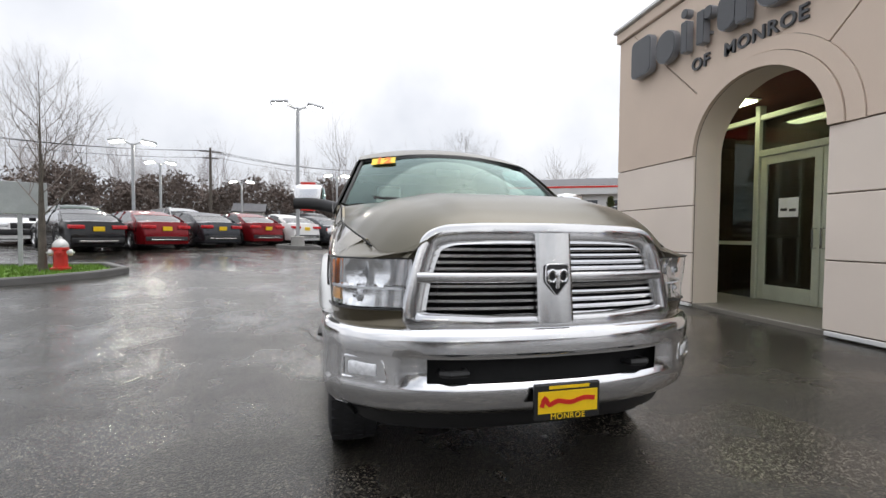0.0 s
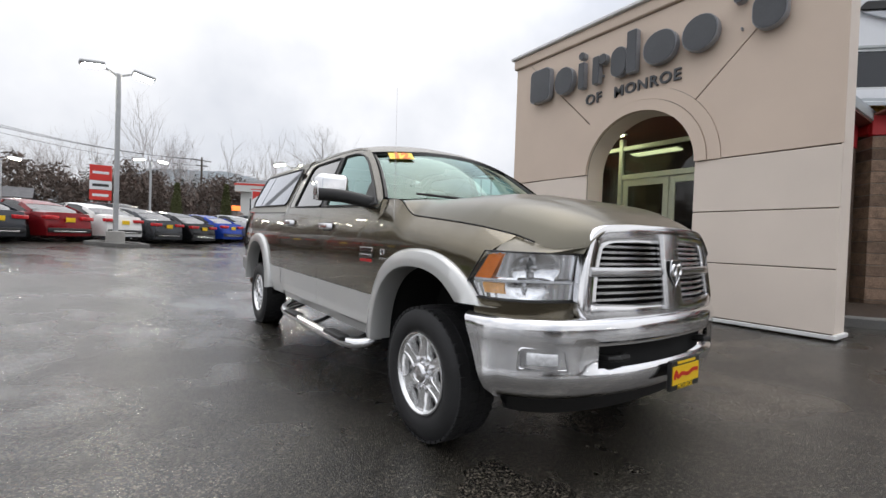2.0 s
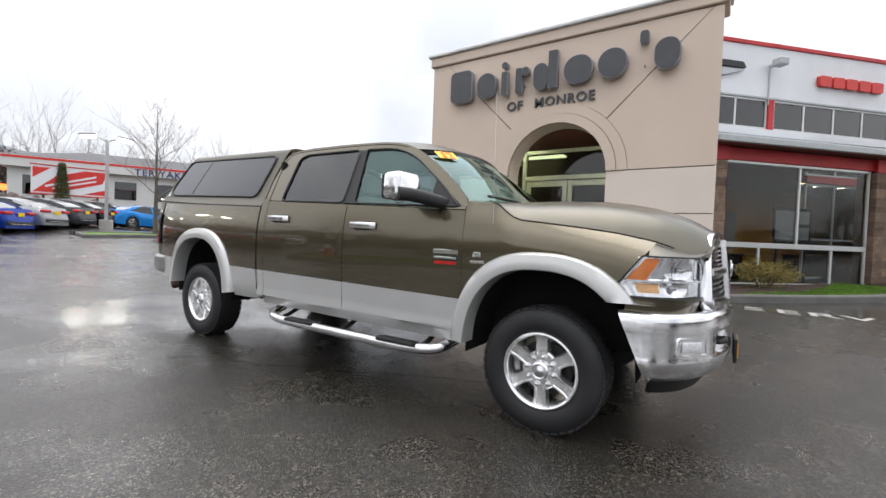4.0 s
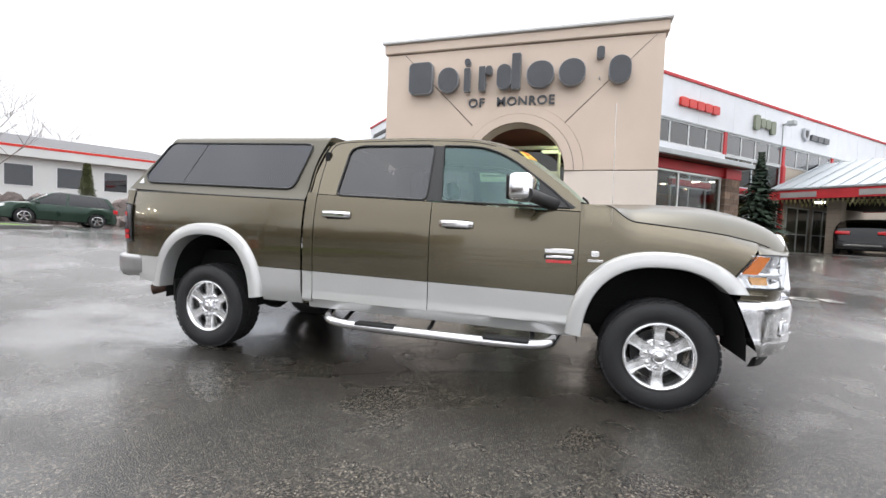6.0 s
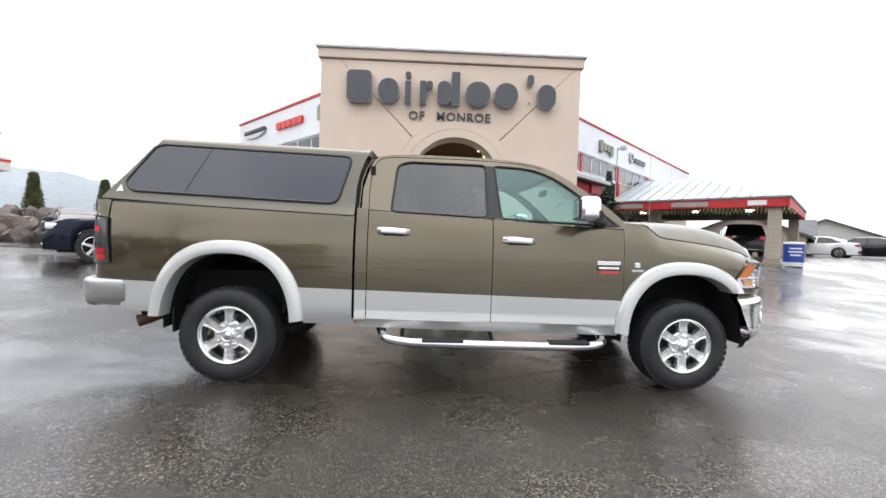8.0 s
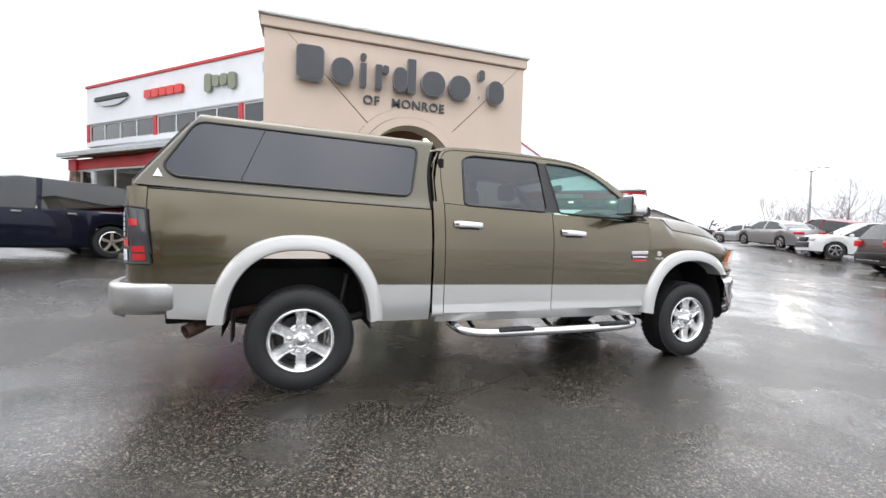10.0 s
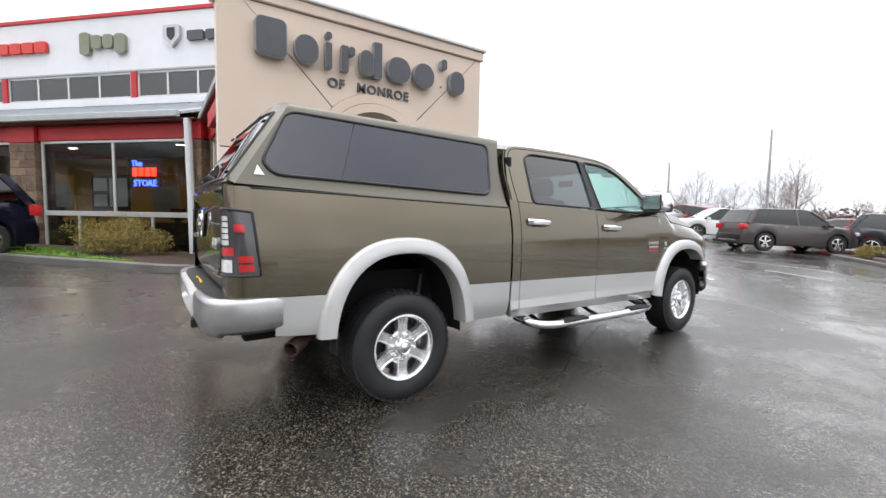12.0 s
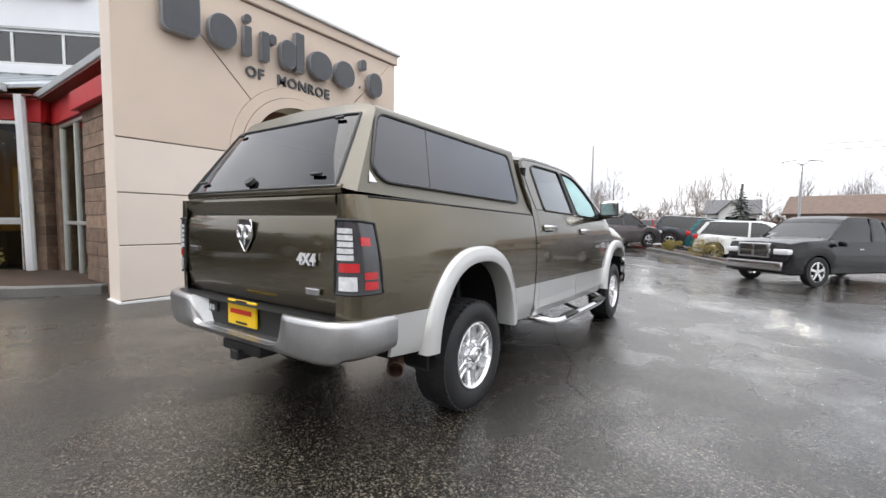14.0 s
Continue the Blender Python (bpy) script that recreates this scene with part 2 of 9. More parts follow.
def asphalt_wet():
    m = bpy.data.materials.new("wet_asphalt")
    m.use_nodes = True
    n, l = m.node_tree.nodes, m.node_tree.links
    b = n["Principled BSDF"]
    co = n.new("ShaderNodeTexCoord")

    def noise_of(scale, detail=4, rough=0.55):
        t = n.new("ShaderNodeTexNoise")
        t.inputs["Scale"].default_value, t.inputs["Detail"].default_value, t.inputs["Roughness"].default_value = scale, detail, rough
        l.new(co.outputs["Object"], t.inputs["Vector"])
        return t.outputs["Fac"]

    def rng(v, a, c, lo, hi):
        t = n.new("ShaderNodeMapRange")
        t.interpolation_type = "SMOOTHSTEP"
        for k, x in (("From Min", a), ("From Max", c), ("To Min", lo), ("To Max", hi)):
            t.inputs[k].default_value = x
        l.new(v, t.inputs["Value"])
        return t.outputs["Result"]

    def mul(a, c, op="MULTIPLY"):
        t = n.new("ShaderNodeMath")
        t.operation = op
        for s, x in zip(t.inputs, (a, c)):
            if isinstance(x, (int, float)):
                s.default_value = x
            else:
                l.new(x, s)
        return t.outputs[0]

    stones = n.new("ShaderNodeTexVoronoi")
    stones.inputs["Scale"].default_value = 115.0
    l.new(co.outputs["Object"], stones.inputs["Vector"])
    sep = n.new("ShaderNodeSeparateColor")
    l.new(stones.outputs["Color"], sep.inputs["Color"])
    grit = noise_of(240, 2)
    patch, stain = noise_of(0.22, 5, 0.6), noise_of(0.9, 5, 0.65)
    film = rng(patch, 0.38, 0.68, 0.0, 1.0)
    damp = rng(stain, 0.35, 0.65, 0.0, 1.0)
    ramp = n.new("ShaderNodeValToRGB")
    for k, (p, c) in enumerate(((0.0, (0.004, 0.004, 0.0035)), (0.50, (0.020, 0.0177, 0.0143)), (0.82, (0.058, 0.051, 0.040)), (0.95, (0.108, 0.095, 0.074)), (1.0, (0.17, 0.152, 0.122)))):
        e = ramp.color_ramp.elements[k] if k < 2 else ramp.color_ramp.elements.new(p)
        e.position, e.color = p, (*c, 1)
    l.new(sep.outputs["Red"], ramp.inputs["Fac"])
    tone = n.new("ShaderNodeMix")
    tone.data_type, tone.blend_type = "RGBA", "MULTIPLY"
    tone.inputs["Factor"].default_value = 1.0
    shade = n.new("ShaderNodeCombineColor")
    v = rng(stain, 0.3, 0.7, 0.62, 1.3)
    for k in ("Red", "Green", "Blue"):
        l.new(v, shade.inputs[k])
    l.new(ramp.outputs["Color"], tone.inputs["A"])
    l.new(shade.outputs["Color"], tone.inputs["B"])
    l.new(tone.outputs["Result"], b.inputs["Base Color"])
    wet = mul(mul(film, 0.75), mul(damp, 0.35), "ADD")
    l.new(rng(wet, 0.0, 1.0, 0.34, 0.10), b.inputs["Roughness"])
    b.inputs["Specular IOR Level"].default_value = 0.34
    bp = n.new("ShaderNodeBump")
    bp.inputs["Distance"].default_value = 0.006
    h = mul(rng(stones.outputs["Distance"], 0.0, 0.7, 1.0, 0.0), mul(grit, 0.4), "ADD")
    l.new(h, bp.inputs["Height"])
    l.new(rng(wet, 0.0, 1.0, 0.60, 0.20), bp.inputs["Strength"])
    l.new(bp.outputs["Normal"], b.inputs["Normal"])
    l.new(rng(wet, 0.1, 0.9, 0.55, 0.95), b.inputs["Coat Weight"])
    l.new(rng(wet, 0.0, 1.0, 0.25, 0.10), b.inputs["Coat Roughness"])
    b.inputs["Coat IOR"].default_value = 1.36
    soft = n.new("ShaderNodeBump")
    soft.inputs["Distance"].default_value, soft.inputs["Strength"].default_value = 0.003, 0.25
    l.new(noise_of(9, 3), soft.inputs["Height"])
    grain = n.new("ShaderNodeBump")
    grain.inputs["Distance"].default_value = 0.004
    l.new(h, grain.inputs["Height"])
    l.new(rng(wet, 0.0, 1.0, 0.18, 0.06), grain.inputs["Strength"])
    l.new(soft.outputs["Normal"], grain.inputs["Normal"])
    l.new(grain.outputs["Normal"], b.inputs["Coat Normal"])
    return m


ASPHALT = asphalt_wet()
STUCCO_UP = material("tan_stucco", (0.68, 0.555, 0.455), 0.85, var=0.07, scale=0.8, fine=160, bump=0.25, dist=0.004)
STUCCO_LOW = material("pale_stucco", (0.76, 0.665, 0.58), 0.85, var=0.06, scale=0.9, fine=160, bump=0.25, dist=0.004)
JOINT = material("joint_shadow_gap", (0.16, 0.12, 0.09), 0.9, var=0.2)
COPING = material("white_coping", (0.72, 0.72, 0.71), 0.5, var=0.06)
PANEL_WHITE = material("white_metal_panel", (0.74, 0.75, 0.77), 0.45, var=0.05, scale=1.2, bump=0.03)
ROOF_METAL = material("pale_metal_roof", (0.40, 0.43, 0.45), 0.45, metal=0.1, var=0.08, scale=1.0, bump=0.03)
RED_PAINT = material("red_paint", (0.50, 0.025, 0.03), 0.5, var=0.15, scale=2.0, bump=0.04)
GUTTER = material("grey_gutter", (0.42, 0.44, 0.44), 0.45, metal=0.2, var=0.1)
ALU = material("pale_aluminium", (0.62, 0.63, 0.62), 0.35, metal=0.5, var=0.06)
# The fluorescent lamps' green cast is put into this aluminium's colour.
ALU_GREEN_LIT = material("green_lit_aluminium", (0.55, 0.58, 0.48), 0.4, metal=0.3, var=0.06)
BLOCK = material("brown_split_block", (0.20, 0.135, 0.095), 0.9, var=0.35, scale=7, fine=45, bump=0.6, dist=0.02, by_object=0.35)
MORTAR = material("grey_mortar", (0.22, 0.20, 0.18), 0.95, var=0.15)
SIGN_GREY = material("dark_grey_sign_face", (0.065, 0.068, 0.075), 0.35, var=0.15, scale=2)
SIGN_EDGE = material("grey_sign_return", (0.26, 0.27, 0.29), 0.4, var=0.1)
LOBBY_GLASS = glass("lobby_glass", (0.34, 0.35, 0.33), 1.2)
STORE_GLASS = glass("store_glass", (0.62, 0.64, 0.63), 0.8)
HIGH_GLASS = glass("clerestory_glass", (0.16, 0.18, 0.20), 2.2)
WET_CONCRETE = material("wet_concrete", (0.17, 0.155, 0.13), 0.45, var=0.25, scale=2.5, fine=90, bump=0.2)
CONCRETE = material("concrete", (0.34, 0.33, 0.31), 0.85, var=0.15, scale=2.5, fine=90, bump=0.3)
KERB = material("kerb_concrete", (0.13, 0.127, 0.12), 0.7, var=0.25, scale=2.0, fine=70, bump=0.35)
GRASS = material("lawn_turf", (0.10, 0.19, 0.02), 0.9, var=0.35, scale=3.0, fine=70, bump=0.6)
MULCH = material("bark_mulch", (0.055, 0.034, 0.022), 0.95, var=0.4, scale=9, fine=60, bump=1.0, dist=0.03)
PAINT_WHITE = material("worn_road_paint", (0.42, 0.41, 0.38), 0.6, var=0.45, scale=14, fine=80, bump=0.2)
YELLOW_WALL = material("ochre_wall", (0.55, 0.30, 0.06), 0.8, var=0.08)
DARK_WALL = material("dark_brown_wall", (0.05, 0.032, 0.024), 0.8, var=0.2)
FLOOR_TILE = material("showroom_tile", (0.28, 0.25, 0.21), 0.3, var=0.12)
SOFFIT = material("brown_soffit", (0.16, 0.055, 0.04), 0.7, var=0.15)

# vehicle surfaces
def car_paint(name, colour, flake=0.5, rough=0.28, shine=1.0):
    m = material(name, colour, rough, metal=flake, var=0.05, scale=1.5, fine=900, bump=0.0, coat=shine, spec=0.5 * shine)
    return m


OLIVE = car_paint("olive_brown_metallic", (0.122, 0.102, 0.062), 0.85, 0.25, 1.0)
OLIVE.node_tree.nodes["Principled BSDF"].inputs["Coat Roughness"].default_value = 0.03
OLIVE_WET = car_paint("olive_brown_with_rain_drops", (0.108, 0.098, 0.070), 0.6, 0.38, 0.6)


def rain_drops(m):
    """Fine beads of rain over a paint."""
    n, l = m.node_tree.nodes, m.node_tree.links
    b = n["Principled BSDF"]
    co, cell, rng, bump = n.new("ShaderNodeTexCoord"), n.new("ShaderNodeTexVoronoi"), n.new("ShaderNodeMapRange"), n.new("ShaderNodeBump")
    cell.inputs["Scale"].default_value = 130.0
    rng.interpolation_type = "SMOOTHSTEP"
    for k, v in (("From Min", 0.15), ("From Max", 0.45), ("To Min", 1.0), ("To Max", 0.0)):
        rng.inputs[k].default_value = v
    bump.inputs["Distance"].default_value, bump.inputs["Strength"].default_value = 0.0012, 0.35
    l.new(co.outputs["Object"], cell.inputs["Vector"])
    l.new(cell.outputs["Distance"], rng.inputs["Value"])
    l.new(rng.outputs["Result"], bump.inputs["Height"])
    l.new(bump.outputs["Normal"], b.inputs["Coat Normal"])
    b.inputs["Coat Roughness"].default_value = 0.12


rain_drops(OLIVE_WET)
SILVER = car_paint("silver_metallic", (0.60, 0.60, 0.585), 0.45, 0.34)
CHROME = material("chrome", (0.80, 0.80, 0.81), 0.12, metal=1.0, var=0.03, scale=9, bump=0.0)
CHROME_SOFT = material("satin_chrome", (0.62, 0.62, 0.62), 0.2, metal=1.0, var=0.05, scale=9, bump=0.0)
BUMPER_SATIN = material("satin_silver_bumper", (0.46, 0.46, 0.46), 0.32, metal=0.9, var=0.08, scale=7, bump=0.0)
ALLOY = material("polished_alloy", (0.84, 0.84, 0.84), 0.19, metal=0.9, var=0.06, scale=12, bump=0.02)
BLACK = material("black_plastic", (0.012, 0.012, 0.012), 0.5, var=0.2, scale=8, fine=150, bump=0.1)
VOID = material("black_liner", (0.006, 0.006, 0.006), 0.9, var=0.2)
RUBBER = material("tyre_rubber", (0.016, 0.016, 0.017), 0.62, var=0.25, scale=10, fine=120, bump=0.15)
RUST = material("rusty_exhaust", (0.085, 0.048, 0.034), 0.7, metal=0.4, var=0.4, scale=20, bump=0.3)
CLEAR_LENS = glass("clear_lens", (0.93, 0.94, 0.95), 1.0)
AMBER = material("amber_lens", (0.85, 0.22, 0.02), 0.18, var=0.1, scale=20, coat=0.8)
RED_LENS = material("red_lens", (0.55, 0.015, 0.02), 0.18, var=0.1, scale=20, coat=0.8)
SMOKE = material("smoked_lens", (0.05, 0.05, 0.055), 0.12, var=0.1, coat=1.0)
LENS_WHITE = material("clear_reflector", (0.80, 0.81, 0.83), 0.2, metal=0.25, var=0.2, scale=40, coat=1.0)
SCREEN_GLASS = glass("green_windscreen", (0.50, 0.66, 0.61), 2.2, sheen=(0.70, 0.90, 0.85))
DOOR_GLASS = glass("green_tinted_glass", (0.58, 0.76, 0.72), 2.5, sheen=(0.70, 0.95, 0.92))
TINT_GLASS = glass("dark_tinted_glass", (0.12, 0.125, 0.14), 2.0)
HATCH_GLASS = glass("smoked_hatch_glass", (0.10, 0.10, 0.115), 1.25)
OLIVE_SHELL = material("olive_gelcoat", (0.112, 0.102, 0.073), 0.42, metal=0.25, var=0.05, scale=1.5, fine=500, bump=0.0, coat=0.25)
AMBER_PALE = material("pale_amber_lens", (0.80, 0.42, 0.16), 0.2, var=0.15, scale=30, coat=0.6)
REFLECTOR = material("headlight_reflector", (0.88, 0.88, 0.89), 0.17, metal=0.9, var=0.05, scale=25, bump=0.0)
SHELL_GLASS = glass("smoked_shell_glass", (0.13, 0.13, 0.15), 1.9, sheen=(0.93, 0.95, 1.0))
SEAT = material("grey_cloth_seat", (0.30, 0.29, 0.27), 0.9, var=0.1)
YELLOW_PLATE = material("yellow_dealer_plate", (0.85, 0.55, 0.01), 0.4, var=0.05)
RED_INK = material("red_ink", (0.55, 0.02, 0.01), 0.5, var=0.05)
BLACK_INK = material("black_ink", (0.02, 0.02, 0.02), 0.5, var=0.05)
BARK = material("grey_bark", (0.10, 0.085, 0.07), 0.9, var=0.3, scale=9, fine=60, bump=0.6)

# ---- ground ----
def ground_z(x, y):
    """The lot climbs gently away behind the pickup and towards the building."""
    t = y - 6.0
    rise = 0.03 * (t + math.sqrt(t * t + 4.0)) / 2 if t < 60 else 0.03 * t
    s = min(max((x - 0.5) / 5.5, 0.0), 1.0)
    a, b = min(max((y - 5.0) / 6.0, 0.0), 1.0), min(max((1.0 - x) / 5.0, 0.0), 1.0)
    side = 0.2 * a * a * (3 - 2 * a) * b * b * (3 - 2 * b)
    u, v = min(max((x - 7.0) / 8.0, 0.0), 1.0), min(max((y - 12.0) / 10.0, 0.0), 1.0)
    rise *= 1 - 0.5 * u * u * (3 - 2 * u) * v * v * (3 - 2 * v)
    u, v = min(max((x - 6.5) / 8.0, 0.0), 1.0), min(max((1.0 - y) / 6.0, 0.0), 1.0)
    lane = 0.68 * u * u * (3 - 2 * u) * v * v * (3 - 2 * v)
    e, w = min(max((1.0 - y) / 7.0, 0.0), 1.0), min(max((2.0 - x) / 4.0, 0.0), 1.0)
    dip = 0.28 * e * e * (3 - 2 * e) * w * w * (3 - 2 * w)
    return rise - dip + 0.22 * s * s * (3 - 2 * s) + side + lane - 0.008


def ground_sheet():
    def spread(lo, hi, near_lo, near_hi, step):
        out = [near_lo + step * k for k in range(int((near_hi - near_lo) / step) + 1)]
        a, d = near_lo, step
        while a > lo:
            d *= 1.35
            a -= d
            out.insert(0, max(a, lo))
        a, d = near_hi, step
        while a < hi:
            d *= 1.35
            a += d
            out.append(min(a, hi))
        return out
    xs, ys = spread(-900, 900, -14, 16, 0.5), spread(-900, 900, -14, 30, 0.5)
    verts = [(x, y, ground_z(x, min(y, 70))) for x in xs for y in ys]
    ny = len(ys)
    faces = [(i * ny + j, (i + 1) * ny + j, (i + 1) * ny + j + 1, i * ny + j + 1) for i in range(len(xs) - 1) for j in range(ny - 1)]
    me = bpy.data.meshes.new("ground")
    me.from_pydata(verts, [], faces)
    me.shade_smooth()
    ob = part("ground", me, ASPHALT)
    return tagged(ob, "wet dark asphalt of a car dealer's lot", "ground", kind="structure")


ground_sheet()

# ---- dealership: entrance tower on the corner, two wings at 45 degrees ----
TX, TY0, TY1, TZ0, TZ1 = 4.83, 1.93, 7.03, 0.25, 4.68
AY, AZ, AR = 4.36, 2.375, 0.885          # arch: centre, springing height, opening radius
S2 = math.sqrt(0.5)


def arc(r, a0, a1, n=20):
    return [(AY + r * math.cos(radians(a0 + (a1 - a0) * k / n)), AZ + r * math.sin(radians(a0 + (a1 - a0) * k / n))) for k in range(n + 1)]


def entrance_tower():
    tower = thing("wall_tower", "tan stucco entrance tower wall with an arched opening", "wall", kind="structure")
    core = [(TY0 + 0.02, TZ0), (AY - AR, TZ0)] + arc(AR, 180, 0, 28) + [(AY + AR, TZ0), (TY1 - 0.02, TZ0), (TY1 - 0.02, TZ1 + 0.2), (TY0 + 0.02, TZ1 + 0.2)]
    part("core_wall", slab(core, 0.42, "x", TX + 0.025), STUCCO_LOW, tower)
    part("joint_backing", slab([(a * 0.999 + AY * 0.001, b) for a, b in core], 0.012, "x", TX + 0.012), JOINT, tower)
    g = 0.007
    for z0, z1 in ((TZ0 + 0.02, 0.99), (0.99, 1.67), (1.67, AZ - 0.005)):
        for y0, y1 in ((TY0, AY - AR), (AY + AR, TY1)):
            part("panel", boxed(TX - 0.012, TX + 0.016, y0, y1, z0 + g, z1 - g, 0.005), STUCCO_LOW, tower)
    ro = 1.21
    zt = TZ1
    k = zt - AZ
    left = [(TY1, AZ + g), (TY1, zt), (AY + k + g, zt)] + arc(ro + 0.006, 44.5, 0, 10)[:-1] + [(AY + ro + 0.006, AZ + g)]
    right = [(2 * AY - a, b) for a, b in left]
    right = [(max(a, TY0) if a < AY - ro - 0.3 and b in (AZ + g, zt) else a, b) for a, b in right]
    right[0], right[1] = (TY0, AZ + g), (TY0, zt)
    top = [(AY + k - g, zt), (AY - k + g, zt)] + arc(ro + 0.006, 134.5, 45.5, 18)
    for o in (left, right, top):
        part("panel", slab(o, 0.028, "x", TX - 0.012), STUCCO_UP, tower)
    for r0, r1, out in ((AR, 1.04, 0.045), (1.05, ro, 0.028)):
        o = arc(r1, 0, 180, 30) + arc(r0, 180, 0, 30)
        part("arch_moulding", slab(o, 0.03 + out, "x", TX - out), STUCCO_UP, tower)
    part("cornice", boxed(TX - 0.06, TX + 0.5, TY0 - 0.06, TY1 + 0.06, 4.70, 4.88, 0.015), STUCCO_UP, tower)
    part("coping", boxed(TX - 0.11, TX + 0.54, TY0 - 0.10, TY1 + 0.10, 4.885, 4.945, 0.012), COPING, tower, "white metal coping")
    part("base_trim", boxed(TX - 0.02, TX + 0.44, AY + AR + 0.02, TY1 + 0.02, 0.215, 0.262, 0.006), COPING, tower)
    part("base_trim", boxed(TX - 0.02, TX + 0.44, TY0 - 0.02, AY - AR - 0.02, 0.215, 0.262, 0.006), COPING, tower)
    part("footing", boxed(TX + 0.05, TX + 0.42, AY + AR + 0.05, TY1 - 0.05, 0.0, 0.22), JOINT, tower)
    part("footing", boxed(TX + 0.05, TX + 0.42, TY0 + 0.05, AY - AR - 0.05, 0.0, 0.22), JOINT, tower)


entrance_tower()


def block_letter(kind, y, z, h, w, parent):
    """A sign block of the size of a letter, with a grey face and paler returns, seen along +x. y is its left edge."""
    def add(a0, a1, b0, b1, r):
        o = [(y - (a0 + a1) / 2 + p, z + (b0 + b1) / 2 + q) for p, q in round_rect(a1 - a0, b1 - b0, min(r, (a1 - a0) / 2.05, (b1 - b0) / 2.05), 5)]
        return o
    outs = []
    if kind == "tall":
        outs = [add(0, w, 0, h, 0.10)]
    elif kind == "round":
        outs = [add(0, w, 0, 0.78 * h, 0.22)]
    elif kind == "stem":
        outs = [add(0, w, 0, 0.72 * h, 0.02), add(0, w, 0.80 * h, h, 0.05)]
    elif kind == "arm":
        outs = [add(0, w * 0.5, 0, 0.74 * h, 0.02), add(w * 0.505, w, 0.48 * h, 0.74 * h, 0.05)]
    elif kind == "flag":
        outs = [add(0, w * 0.62, 0, 0.76 * h, 0.2), add(w * 0.625, w, 0, 1.06 * h, 0.02)]
    elif kind == "tick":
        outs = [add(0, w, 0.72 * h, 1.06 * h, 0.05)]
    for o in outs:
        part("return", slab(o, 0.10, "x", TX - 0.16), SIGN_EDGE, parent)
        oc = (sum(a for a, b in o) / len(o), sum(b for a, b in o) / len(o))
        part("face", slab([(oc[0] + (a - oc[0]) * 0.94, oc[1] + (b - oc[1]) * 0.96) for a, b in o], 0.012, "x", TX - 0.170), SIGN_GREY, parent)
    part("stud", boxed(TX - 0.062, TX - 0.008, y - w * 0.55, y - w * 0.45, z + 0.2 * h, z + 0.26 * h), SIGN_EDGE, parent)


def tower_sign():
    spans = [("tall", 6.506, 6.02), ("round", 5.905, 5.50), ("stem", 5.385, 5.27), ("arm", 5.10, 4.85), ("flag", 4.76, 4.325), ("round", 4.215, 3.725), ("round", 3.65, 3.19),
             ("tick", 3.02, 2.89), ("round", 2.81, 2.45)]
    for kind, a, b in spans:
        t = thing("sign_block", "dark grey raised sign block with paler edges on tan stucco", "sign", group="tower sign blocks")
        block_letter(kind, a, 3.84, 0.61, a - b, t)
    word = thing("wall_lettering", "small dark grey raised capital letters under the sign blocks", "sign")
    for text, y in (("OF", 5.155), ("MONROE", 4.235)):
        letters(text, 0.232, 0.03, SIGN_GREY, word, Matrix.Translation((TX - 0.03, y, 3.575)) @ Euler((radians(90), 0, radians(-90))).to_matrix().to_4x4(), spacing=1.12, bold=0.004)


tower_sign()


def wing_frame(side):
    """s runs along the wing away from the corner, d out of its face, z up."""
    return Matrix(((S2, -S2, 0, 10.05), (side * S2, side * S2, 0, 4.75), (0, 0, 1, 0), (0, 0, 0, 1)))


LEFT, RIGHT = wing_frame(1), wing_frame(-1)


def wing_box(m, s0, s1, d0, d1, z0, z1, bevel=0.0):
    bm = boxed(s0, s1, d0, d1, z0, z1, bevel)
    moved(bm, m)
    if m.determinant() < 0:
        bmesh.ops.reverse_faces(bm, faces=bm.faces[:])
    return bm


def window_unit(name, m, s0, s1, d, z0, z1, bars, rails, pane_mat, frame_mat, label, t=0.06, sash=0.07):
    w = thing(name, label, "window", kind="structure")
    for a, b, c, e in ((s0, s1, z0, z0 + t), (s0, s1, z1 - t, z1)):
        part("window_frame", wing_box(m, a, b, d - sash, d, c, e, 0.006), frame_mat, w)
    for a in (s0, s1 - t):
        part("window_frame", wing_box(m, a, a + t, d - sash, d, z0 + t, z1 - t, 0.006), frame_mat, w)
    edges = [s0 + t] + [x for b in bars for x in (b - t / 2, b + t / 2)] + [s1 - t]
    for b in bars:
        part("mullion", wing_box(m, b - t / 2, b + t / 2, d - sash, d - 0.004, z0 + t, z1 - t, 0.006), frame_mat, w)
    levels = [z0 + t] + [x for r in rails for x in (r - t / 2, r + t / 2)] + [z1 - t]
    for a, b in zip(edges[::2], edges[1::2]):
        for r in rails:
            part("rail", wing_box(m, a, b, d - sash, d - 0.006, r - t / 2, r + t / 2, 0.006), frame_mat, w)
        for c, e in zip(levels[::2], levels[1::2]):
            part("pane", wing_box(m, a - 0.01, b + 0.01, d - 0.045, d - 0.035, c - 0.01, e + 0.01), pane_mat, w).visible_shadow = False
    return w


